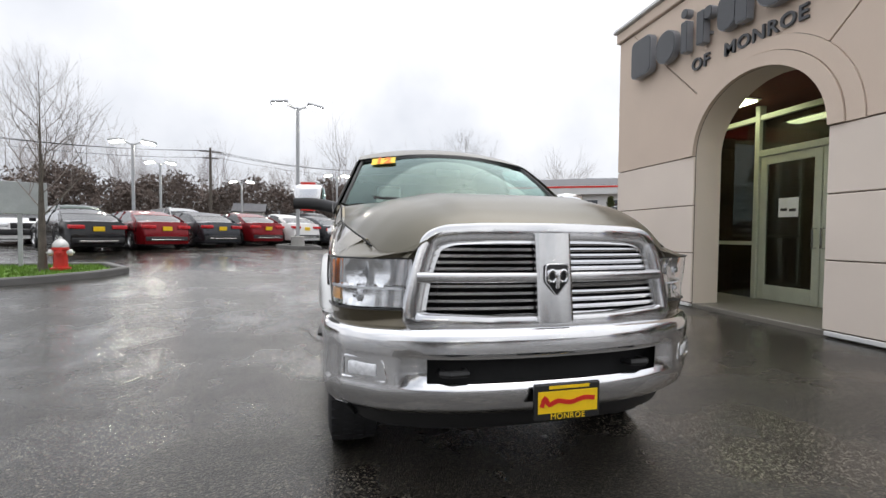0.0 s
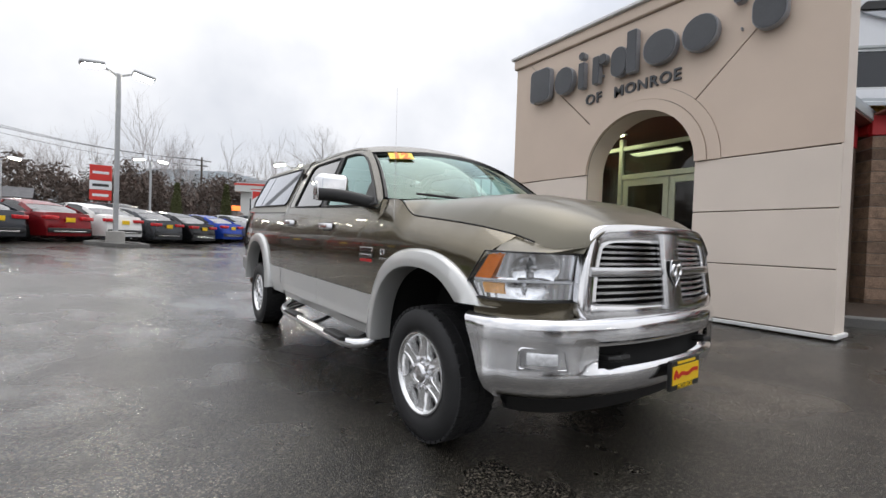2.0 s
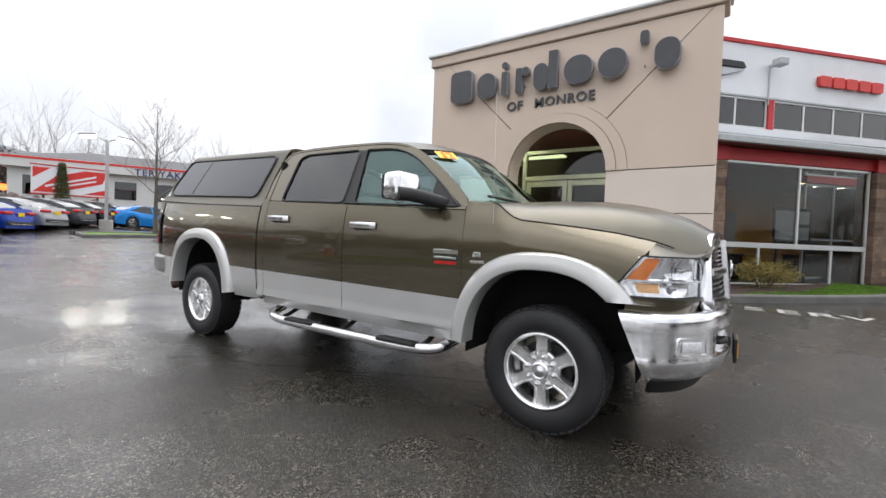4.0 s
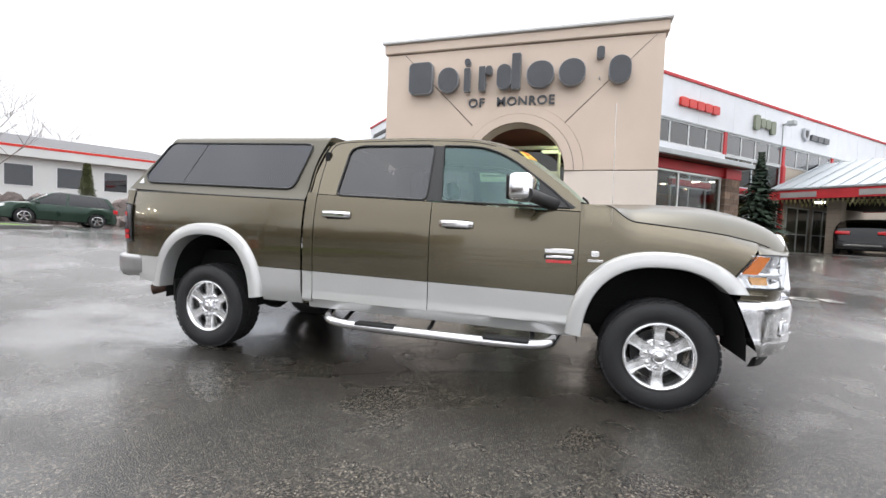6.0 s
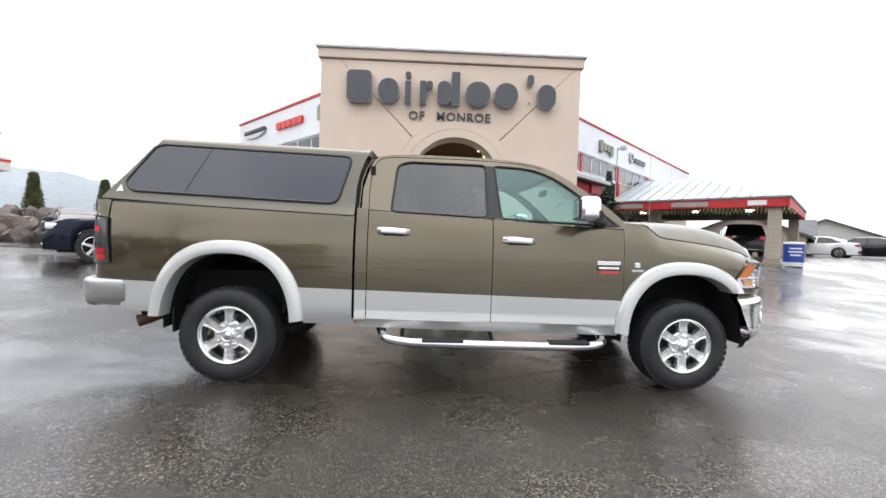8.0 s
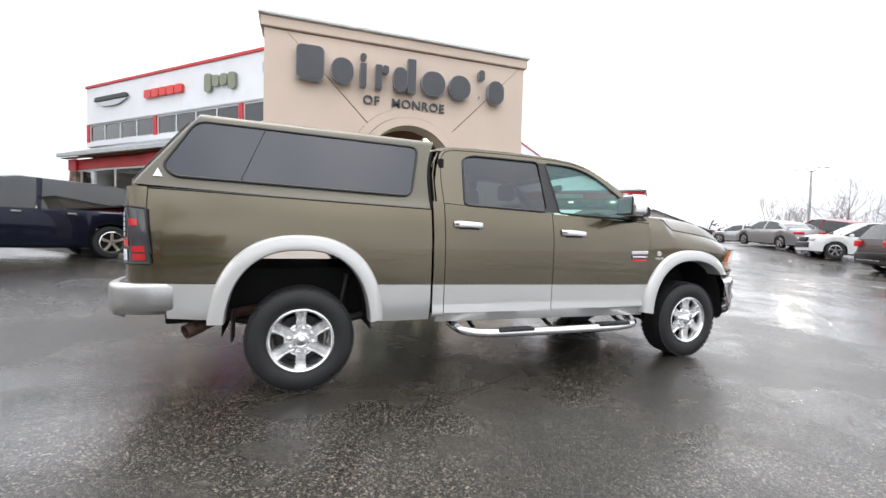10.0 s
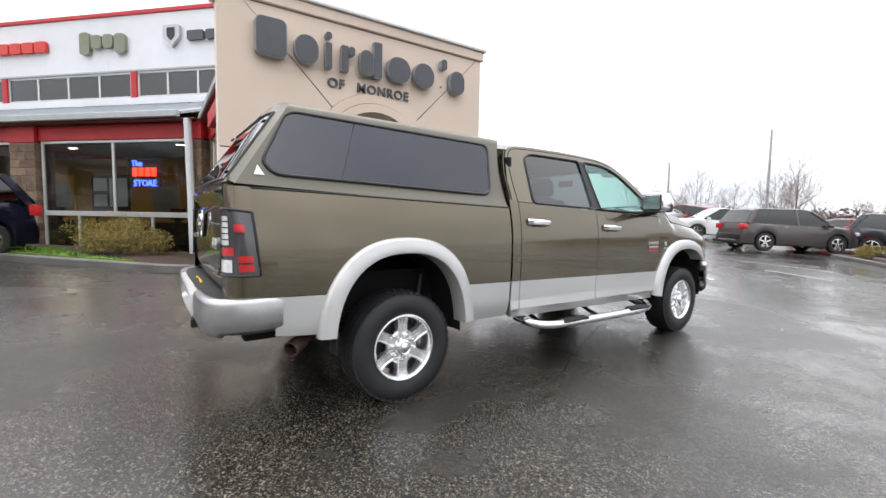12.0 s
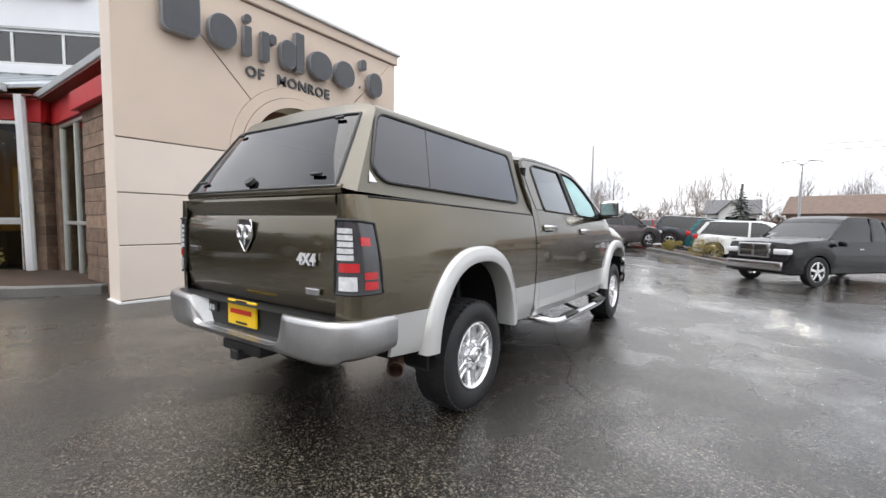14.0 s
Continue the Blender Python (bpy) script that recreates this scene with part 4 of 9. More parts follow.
def wheel(parent, at, spin=0.0, mirror=False):
    """An off-road tyre on a polished six-spoke rim, axis along x, face towards -x."""
    w = part("tyre", lathe([(0.10, 0.225), (0.128, 0.25), (0.135, 0.31), (0.125, 0.355), (0.105, 0.378), (0.06, 0.386), (-0.06, 0.386), (-0.105, 0.378), (-0.125, 0.355), (-0.137, 0.31), (-0.131, 0.255), (-0.115, 0.236), (-0.10, 0.225)], 56), RUBBER, parent)
    w.matrix_local = at
    tread = bmesh.new()
    for k in range(44):
        for row, (x0, x1, turn) in enumerate(((-0.118, -0.062, 0.0), (-0.055, -0.004, 0.5), (0.004, 0.055, 0.0), (0.062, 0.118, 0.5))):
            a = 2 * math.pi * (k + turn) / 44
            bm1 = boxed(x0, x1, -0.021, 0.021, 0.378 - 0.008 * (row in (0, 3)), 0.3895 - 0.006 * (row in (0, 3)))
            moved(bm1, Matrix.Rotation(a, 4, "X"))
            me = bpy.data.meshes.new("scrap")
            bm1.to_mesh(me)
            bm1.free()
            tread.from_mesh(me)
            bpy.data.meshes.remove(me)
    tagged(part("tread", tread, RUBBER, w, smooth=False), kind="stuff")
    part("rim_barrel", lathe([(-0.118, 0.238), (-0.128, 0.234), (-0.130, 0.226), (-0.122, 0.216), (-0.105, 0.210), (0.02, 0.195), (0.10, 0.20), (0.12, 0.225)], 56), ALLOY, w, "polished alloy rim")
    spokes = bmesh.new()
    prof = [(0.075, -0.100, 0.044), (0.105, -0.106, 0.040), (0.145, -0.103, 0.037), (0.180, -0.104, 0.039), (0.205, -0.110, 0.046), (0.214, -0.112, 0.054)]
    for k in range(6):
        turn = Matrix.Rotation(2 * math.pi * k / 6 + spin, 3, "X")
        rows = []
        for r, x, hw in prof:
            cut = [(x + 0.060, -1.12), (x + 0.010, -1.0), (x, -0.86), (x + 0.001, -0.62), (x + 0.007, -0.5), (x + 0.007, 0.5), (x + 0.001, 0.62), (x, 0.86), (x + 0.010, 1.0), (x + 0.060, 1.12)]
            rows.append([spokes.verts.new(turn @ Vector((a, b * hw, r))) for a, b in cut])
        for r0, r1 in zip(rows, rows[1:]):
            for j in range(len(r0) - 1):
                spokes.faces.new((r0[j], r0[j + 1], r1[j + 1], r1[j]))
    bmesh.ops.recalc_face_normals(spokes, faces=spokes.faces[:])
    part("spokes", spokes, ALLOY, w, sharp=24)
    part("hub_plate", lathe([(-0.070, 0.122), (-0.092, 0.118), (-0.099, 0.110), (-0.099, 0.062), (-0.094, 0.058)], 36), ALLOY, w, "polished alloy hub plate")
    part("hub", lathe([(-0.094, 0.064), (-0.118, 0.061), (-0.128, 0.054), (-0.133, 0.044), (-0.129, 0.040), (-0.131, 0.022), (-0.136, 0.014), (-0.137, 0.0001)], 32), CHROME, w, "chrome hub cap")
    for k in range(8):
        a = 2 * math.pi * k / 8 + 0.2
        nut = lathe([(-0.094, 0.0165), (-0.112, 0.0155), (-0.124, 0.012), (-0.128, 0.0001)], 6)
        part("lug_nut", moved(nut, Matrix.Translation((0, 0.086 * math.cos(a), 0.086 * math.sin(a)))), CHROME, w)
    part("brake_disc", lathe([(-0.02, 0.02), (-0.02, 0.17), (0.01, 0.17), (0.01, 0.02)], 28), BLACK, w)
    return w


def pickup():
    truck = thing("pickup_truck", "olive brown crew cab pickup with silver lower body and bed shell", "truck", TRUCK)
    # --- sides
    rocker = lambda y: 0.475 + 0.016 * y
    gap = 0.0035
    both("fender", panel(-0.45, 0.60, lambda y: tone_z(y) + 0.002 if y > 0.55 else 0.84, lambda y: lerp_at(FENDER_TOP, y), 52, 16, arch=FRONT_ARCH, lamp=True), OLIVE, truck)
    for name, y0, y1, ny in (("front_door", 0.60 + gap, 1.72 - gap, 16), ("rear_door", 1.72 + gap, 2.752 - gap, 16), ("cab_corner", 2.752 + gap, 2.848, 4)):
        top = (lambda y: belt_z(y) - 0.004) if name != "cab_corner" else (lambda y: belt_z(y) + 0.01)
        ups = both(name, panel(y0, y1, lambda y: tone_z(y) + 0.002, top, ny, 14), OLIVE, truck)
        lows = panel(y0, y1, lambda y: rocker(y) + (0.05 if name != "cab_corner" else 0.02), lambda y: tone_z(y) - 0.002, ny, 22)
        for v in lows.verts:  # a ledge along the lower doors, turned under below
            v.co.x -= lerp_at([(0.48, -0.030), (0.525, 0.006), (0.548, 0.026), (0.556, 0.028), (0.612, 0.004), (0.625, 0.0)], v.co.z - 0.004 * (v.co.y - 1.7))
        for u, b2 in zip(ups, (lows, mirrored(lows))):
            part("lower_panel", b2, SILVER, u, "silver lower panel")
        if name != "cab_corner":
            yh = 1.507 if name == "front_door" else 2.544
            zh = belt_z(yh) - 0.165
            for sgn, u in zip((-1, 1), ups):
                w = side_w(yh, zh)
                hb = sweep(bmesh.new(), [(sgn * (w + 0.006), yh - 0.125, zh), (sgn * (w + 0.036), yh - 0.10, zh), (sgn * (w + 0.042), yh, zh + 0.004), (sgn * (w + 0.036), yh + 0.10, zh + 0.006), (sgn * (w + 0.006), yh + 0.125, zh + 0.006)], round_rect(0.024, 0.052, 0.011), up=(0, 0, 1))
                part("handle", hb, CHROME, u, "chrome door handle")
                part("handle_cup", moved(boxed(-0.012, 0.004, -0.085, 0.085, -0.034, 0.036, 0.004), pose(sgn * (w + 0.0), yh, zh)), BLACK, u)
    both("sill", panel(0.61, 2.80, lambda y: rocker(y) - 0.03, lambda y: rocker(y) + 0.045, 12, 3, lip=0.05), SILVER, truck)
    both("bed_side", panel(2.868, 4.82, lambda y: tone_z(y) + 0.002, rail_z, 56, 14, arch=REAR_ARCH), OLIVE, truck)
    for y0, y1 in ((2.868, 3.46), (4.22, 4.70)):
        both("bed_lower", panel(y0, y1, lambda y: 0.515 if y < 3.9 else 0.57 + 0.08 * (y - 4.3), lambda y: tone_z(y) - 0.002, 24, 6, arch=REAR_ARCH), SILVER, truck)
    both("wheel_flare", flare(FRONT_ARCH, 0.075, 5, 178, 0.853), SILVER, truck, "silver wheel-arch flare")
    both("wheel_flare", flare(REAR_ARCH, 0.075, 6, 175, None, 0.56), SILVER, truck, "silver wheel-arch flare")
    both("wheel_liner", liner(FRONT_ARCH), VOID, truck)
    both("wheel_liner", liner(REAR_ARCH), VOID, truck)
    # --- cab above the belt
    fw_lo = lambda y: 1.384 + 0.037 * (y - 0.6)
    fw_hi = [(0.645, 1.398), (0.80, 1.525), (0.971, 1.660), (1.081, 1.744), (1.17, 1.800), (1.254, 1.838), (1.35, 1.868), (1.46, 1.884), (1.70, 1.892)]
    rw_lo = lambda y: 1.428 + 0.030 * (y - 1.765)
    rw_hi = [(1.765, 1.896), (2.44, 1.900), (2.50, 1.880), (2.536, 1.845), (2.56, 1.64), (2.575, 1.462)]
    bm = bmesh.new()
    ys = sorted({round(0.60 + 2.212 * k / 94, 4) for k in range(95)} | {0.645, 1.62, 1.765, 2.575, 1.66, 1.71, 2.50, 2.536, 2.56})

    def column(y):
        z0, z1 = belt_z(y) + 0.002, lerp_at(ROOF_LINE, y)
        if 0.645 <= y <= 1.62:
            return [(z0, fw_lo(y)), (max(fw_lo(y), lerp_at(fw_hi, y)), z1)]
        if 1.765 <= y <= 2.575:
            return [(z0, rw_lo(y)), (max(rw_lo(y), lerp_at(rw_hi, y)), z1)]
        return [(z0, (z0 + z1) / 2), ((z0 + z1) / 2, z1)]
    for ya, yb in zip(ys, ys[1:]):
        if 1.62 <= ya and yb <= 1.765:
            continue
        ea, eb = 1e-5, -1e-5
        for (a0, a1), (b0, b1) in zip(column(ya + ea), column(yb + eb)):
            for j in range(3):
                q = [(ya, a0 + (a1 - a0) * j / 3), (ya, a0 + (a1 - a0) * (j + 1) / 3), (yb, b0 + (b1 - b0) * (j + 1) / 3), (yb, b0 + (b1 - b0) * j / 3)]
                try:
                    bm.faces.new([bm.verts.new((-green_x(z), y, z)) for y, z in q])
                except ValueError:
                    pass
    bmesh.ops.remove_doubles(bm, verts=bm.verts[:], dist=0.0006)
    bmesh.ops.dissolve_degenerate(bm, edges=bm.edges[:], dist=0.0004)
    bmesh.ops.recalc_face_normals(bm, faces=bm.faces[:])
    if sum(f.normal.x for f in bm.faces) > 0:
        bmesh.ops.reverse_faces(bm, faces=bm.faces[:])
    both("cab_frame", bm, OLIVE, truck)
    f_out = [(0.66, fw_lo(0.66) + 0.004), (0.80, 1.522), (0.971, 1.657), (1.081, 1.741), (1.17, 1.797), (1.254, 1.835), (1.35, 1.866), (1.46, 1.882), (1.695, 1.892), (1.647, fw_lo(1.647))]
    r_out = [(1.768, rw_lo(1.768)), (1.768, 1.896), (2.44, 1.900), (2.535, 1.862), (2.572, rw_lo(2.572) + 0.002)]
    fo, ro = round_poly(f_out, 0.03), round_poly(r_out, 0.05)
    for o, mat, lab in ((fo, DOOR_GLASS, "pale green door window"), (ro, TINT_GLASS, "dark tinted door window")):
        for ob in both("side_window", side_pane(o, lambda z: green_x(z) - 0.006), mat, truck, lab):
            ob.visible_shadow = False
        both("window_seal", seal(o, green_x), BLACK, truck)
    both("door_frame", side_pane([(1.612, 1.876), (1.612, lerp_at(ROOF_LINE, 1.612)), (1.775, lerp_at(ROOF_LINE, 1.775)), (1.775, 1.880)], lambda z: green_x(z) + 0.001), OLIVE, truck)
    both("pillar_trim", side_pane([(1.640, fw_lo(1.64)), (1.688, 1.888), (1.770, 1.890), (1.772, rw_lo(1.768))], lambda z: green_x(z) + 0.003), BLACK, truck, "black door pillar trim")
    both("door_gap", tube([(-green_x(z) - 0.001, y, z) for y, z in bowed([(2.753, 1.46), (2.756, 1.65), (2.742, 1.80), (2.712, 1.885), (2.65, 1.925), (2.50, 1.938), (2.0, 1.942), (1.6, 1.930), (1.40, 1.912), (1.26, 1.880)], 4)], 0.003, 5, up=(1, 0, 0)), VOID, truck, "thin dark gap round the door frame")

    def shield(u, v):
        e = 0.61 + 0.545 * v
        z = lerp_at(ROOF_LINE, e)
        w = green_x(z) - 0.035
        s = 2 * u - 1
        return (s * w, e - (0.13 + 0.02 * v) * (1 - s * s) + 0.02, z + 0.022 * (1 - s * s) * (1 + 1.2 * v) - 0.012)
    ws = part("windshield", grid(bmesh.new(), shield, 16, 10), SCREEN_GLASS, truck, "green tinted windscreen")
    ws.visible_shadow = False
    both("windshield_trim", tube([shield(0.0, k / 10) for k in range(11)], 0.016, 6), BLACK, truck)
    bm = sweep(bmesh.new(), [shield(k / 16, 1.0) for k in range(17)], round_rect(0.02, 0.05, 0.008), up=(0, 0.5, 1))
    part("header_trim", bm, BLACK, truck)
    st = thing("year_sticker", "yellow windscreen sticker with orange numerals", "sticker", TRUCK)
    p0, p1 = Vector(shield(0.075, 0.85)), Vector(shield(0.175, 0.85))
    nrm = Vector((-0.15, -0.62, 0.77)).normalized()
    across = (p1 - p0).normalized()
    upv = nrm.cross(across).normalized()
    rot = Matrix((across, upv, nrm)).transposed().to_4x4()
    mid = Matrix.Translation((p0 + p1) / 2 + nrm * 0.02) @ rot
    part("backing", moved(boxed(-0.10, 0.10, -0.045, 0.05, -0.002, 0.0), mid), material("sticker_yellow", (0.9, 0.62, 0.05), 0.5), st)
    letters("12", 0.125, 0.003, material("sticker_orange", (0.80, 0.20, 0.01), 0.5), st, mid @ Matrix.Translation((0, -0.04, 0.003)), name="numeral", spacing=1.15, bold=0.006)

    def roof(u, v):
        s = 2 * u - 1
        e = 1.155 + (2.72 - 1.155) * v
        y = e - 0.13 * (1 - s * s) * (1 - v) ** 2
        z = lerp_at(ROOF_LINE, e)
        return (s * (green_x(z) + 0.002), y, z + 0.078 * (1 - abs(s) ** 2.4) * min(1, 0.62 + v * 2) * (1 - 0.25 * max(0, v - 0.9) * 10))
    part("roof", grid(bmesh.new(), roof, 20, 20), OLIVE_WET, truck)
    part("cab_back", boxed(-0.80, 0.80, 2.72, 2.76, 0.8, 1.84), VOID, truck)
    both("cab_rear_edge", sweep(bmesh.new(), [(-side_w(2.8, z) + 0.046, 2.842, z) for z in (0.52, 0.8, 1.1, 1.40)] + [(-green_x(z) + 0.044, y, z) for y, z in ((2.832, 1.47), (2.826, 1.68), (2.796, 1.80), (2.756, 1.89))], [(-0.042, -0.003), (0.042, -0.003), (0.042, 0.003), (-0.042, 0.003)], up=(0, 1, 0)), OLIVE, truck)
    # --- hood and nose
    def hood(u, v):
        s = 2 * u - 1
        yb, yf = 0.47 + 0.10 * abs(s) ** 2, -0.842 + 0.03 * abs(s) ** 3
        y = yb + (yf - yb) * v
        he = lerp_at(HOOD_EDGE, y)
        ze = lerp_at(FENDER_TOP, y)
        zc = lerp_at(HOOD_MID, y)
        dome = 0.014 * max(0, min(1, (0.60 - abs(s)) / 0.12)) * min(1, (1 - v) * 5)
        z = zc - 0.010 - (zc - ze) * abs(s) ** 6 - 0.012 * s * s + dome + 0.010 * abs(s) ** 6
        return (s * he, y, z)
    part("hood", grid(bmesh.new(), lambda u, v: hood(0.5 + math.copysign(0.5 * abs(2 * u - 1) ** 0.8, u - 0.5), v), 64, 44, flip=True), OLIVE_WET, truck, sharp=60)
    def gap_pt(k):
        y = 0.42 - 1.06 * k / 60
        return (-lerp_at(HOOD_EDGE, y) - 0.014, y, lerp_at(FENDER_TOP, y) - 0.001)
    both("hood_gap", tube([gap_pt(k) for k in range(61)], 0.0045, 6, up=(1, 0, 1)), VOID, truck, "dark gap along the hood")
    part("hood_gap", tube([Vector(hood(k / 30, 1.0)) + Vector((0, -0.002, -0.003)) for k in range(6, 25)], 0.005, 6), VOID, truck)
    both("fender_edge", tube([(-lerp_at(HOOD_EDGE, y) - 0.008, y, lerp_at(FENDER_TOP, y) - 0.013) for y in [0.50 - 1.08 * k / 60 for k in range(61)]], 0.011, 8, up=(1, 0, 1)), OLIVE, truck)
    part("cowl", grid(bmesh.new(), lambda u, v: (1.72 * (u - 0.5), 0.47 + 0.10 * (2 * u - 1) ** 2 + 0.05 * v - 0.01, 1.436 - 0.010 * (2 * u - 1) ** 2), 14, 2), BLACK, truck)
    for s in (-1, 1):
        wp = bowed([(s * 0.28 - 0.40, 0.575, 1.486), (s * 0.28 - 0.10, 0.53, 1.478), (s * 0.28 + 0.22, 0.505, 1.468)], 4)
        part("wiper", tube(wp, 0.010, 6), BLACK, truck, "black wiper arm")
    plan = bowed([(-0.972, -0.44, 0), (-0.955, -0.55, 0), (-0.90, -0.655, 0), (-0.80, -0.732, 0), (-0.648, -0.785, 0)], 4)

    n = len(plan) - 1
    def hood_rim(u):
        """Along the hood's edge from the fender to its front corner, then inwards over the grille."""
        if u < 0.7:
            y = -0.545 - 0.19 * u / 0.7
            return Vector((-lerp_at(HOOD_EDGE, y) - 0.003, y, lerp_at(FENDER_TOP, y) - 0.006))
        return Vector(hood(0.10 * (u - 0.7) / 0.3, 1.0)) + Vector((0, -0.004, 0.004))

    def nose_pt(u, v):
        p = plan[round(u * n)]
        low_pt = Vector((p.x + 0.036 * u ** 4, p.y - 0.064 * (1 - u), 1.112 + 0.004 * (1 - u)))
        if v > 0.9:
            return hood_rim(u) + Vector((0.06, 0.06, -0.02))
        w = v / 0.8
        q = low_pt.lerp(hood_rim(u), w) + Vector((-0.004, -0.006, 0.002)) * math.sin(math.pi * w)
        k = (1 - u) ** 3
        join = Vector((-side_w(-0.53, q.z) + 0.003, -0.53, q.z))
        return q.lerp(join, k * (1 - w * w))
    up = grid(bmesh.new(), nose_pt, n, 5)
    both("nose_upper", up, OLIVE_WET, truck)
    low = grid(bmesh.new(), lambda u, v: (plan[round(u * n)].x + 0.012 * (1 - v), plan[round(u * n)].y + 0.02 * (1 - v), 0.795 + 0.095 * v), n, 3)
    both("nose_lower", low, OLIVE, truck)
    def lens_pt(u, v, out=0.002):
        """The headlight's face; its outer edge comes to a point over the wheel."""
        p = plan[round(u * n)]
        z = 0.890 + v * (0.226 - 0.004 * u)
        edge = lerp_at([(0.0, 0.006), (0.28, 0.060), (1.0, -0.064)], v) * (1 - u) ** 1.6
        return (p.x * (1 + 0.006 * math.sin(math.pi * v)) - out + 0.036 * v * u ** 4, p.y + edge - 0.015 * math.sin(math.pi * v) * u - out, z)
    lens = grid(bmesh.new(), lambda u, v: lens_pt(u, v, 0.0), n, 14)
    for ob in both("headlight_lens", lens, CLEAR_LENS, truck, "clear headlight lens"):
        ob.visible_shadow = False
    rim = [lens_pt(k / n, 1) for k in range(n + 1)] + [lens_pt(1, 1 - k / 6) for k in range(1, 7)] + [lens_pt(1 - k / n, 0) for k in range(1, n + 1)] + [lens_pt(0, k / 14) for k in range(1, 14)]
    both("headlight_seal", tube(rim, 0.0042, 6, True, up=(0.3, -1, 0.1)), BLACK, truck)
    def plan_at(u):
        k = min(int(u * n), n - 1)
        return plan[k].lerp(plan[k + 1], u * n - k)
    def cup(u, v, deep):
        """A point behind the headlight's face."""
        p, edge = plan_at(u), lerp_at([(0.0, 0.006), (0.28, 0.050), (1.0, -0.064)], v) * (1 - u) ** 1.6
        return Vector((p.x + deep * 0.75 * (1 - u) ** 0.7 + 0.034 * v * u ** 4, p.y + edge + deep, 0.896 + 0.214 * v))

    def depth(u, v):
        """A lower step, a bright upper bowl and fine upright flutes."""
        bowl = 0.028 * max(0.0, 1 - ((u - 0.66) / 0.22) ** 2 - ((v - 0.68) / 0.30) ** 2) + 0.022 * max(0.0, 1 - ((u - 0.60) / 0.16) ** 2 - ((v - 0.22) / 0.20) ** 2)
        return 0.020 + 0.010 * (v > 0.42) + bowl + 0.0015 * math.sin(70 * u)
    back = grid(bmesh.new(), lambda u, v: cup(u, v, depth(u, v)), 60, 20)
    for sgn, ob in zip((-1, 1), both("headlight", back, REFLECTOR, truck, "headlight with bright reflector")):
        fix = (lambda b: b) if sgn < 0 else mirrored
        part("turn_lens", fix(grid(bmesh.new(), lambda u, v: cup(0.05 + 0.20 * u + 0.04 * v, 0.40 + 0.55 * v, 0.010), 5, 6)), AMBER, ob, "amber turn lens")
        part("side_marker", fix(grid(bmesh.new(), lambda u, v: cup(0.18 + 0.22 * u, 0.10 + 0.22 * v, 0.012), 5, 3)), AMBER_PALE, ob, "pale amber side marker")
        part("lamp_divider", fix(grid(bmesh.new(), lambda u, v: cup(0.04 + 0.92 * u, 0.37 + 0.045 * v, 0.006), 20, 1)), LENS_WHITE, ob)
        for u, v, r in ((0.66, 0.68, 0.018), (0.60, 0.22, 0.014)):
            c = cup(u, v, 0.034)
            bulb = moved(lathe([(-0.02, 0.0001), (-0.018, r * 0.7), (-0.008, r), (0.006, r)], 16, "y"), Matrix.Translation((sgn * abs(c.x), c.y, c.z)) @ Matrix.Rotation(radians(25 * sgn), 4, "Z"))
            part("bulb", bulb, CHROME_SOFT, ob)
    # --- grille
    gy = lambda x, z: -0.885 + (z - 0.83) * 0.12 + 0.085 * abs(x / 0.66) ** 2.2
    half = [(0.0, 1.236), (0.30, 1.234), (0.475, 1.226), (0.550, 1.198), (0.586, 1.10), (0.610, 1.0), (0.628, 0.90), (0.634, 0.850), (0.60, 0.836), (0.30, 0.824), (0.0, 0.822)]
    loop = half + [(-x, z) for x, z in half[-2:0:-1]]
    loop = round_poly([(x * 0.99, 1.03 + (z - 1.03) * 0.985) for x, z in loop], 0.035, 3)
    surround = sweep(bmesh.new(), [(x, gy(x, z), z) for x, z in loop], round_rect(0.080, 0.062, 0.012, 2), True, up=(0, -1, 0))
    bevel = sweep(bmesh.new(), [(x * 0.94, gy(x, z) + 0.004, 1.015 + (z - 1.015) * 0.87) for x, z in loop], [(-0.022, 0.012), (0.022, 0.034), (0.022, -0.03), (-0.022, -0.03)], True, up=(0, -1, 0))
    grille = part("grille", surround, CHROME, truck, "chrome crosshair grille")
    part("inner_bevel", bevel, CHROME_SOFT, grille, "satin inner bevel")
    top_z = [(0.0, 1.225), (0.47, 1.212), (0.545, 1.18), (0.60, 1.04), (0.65, 0.92)]
    part("grille_backing", grid(bmesh.new(), lambda u, v: (1.30 * (u - 0.5), gy(1.30 * (u - 0.5), 0.85 + 0.36 * v) + 0.075, 0.845 + (lerp_at(top_z, abs(1.30 * (u - 0.5))) - 0.845) * v), 24, 4), VOID, grille)
    bar = sweep(bmesh.new(), [(x, gy(x, 1.032) - 0.018, 1.032) for x in [-0.60 + 0.1 * k for k in range(13)]], round_rect(0.05, 0.046, 0.014), up=(0, 0, 1))
    part("cross_bar", bar, CHROME_SOFT, grille)
    post = sweep(bmesh.new(), [(0, gy(0, z) - 0.025, z) for z in (0.84, 0.90, 0.98, 1.06, 1.14, 1.225)], round_rect(0.172, 0.05, 0.016), up=(0, -1, 0))
    part("cross_post", post, CHROME_SOFT, grille)
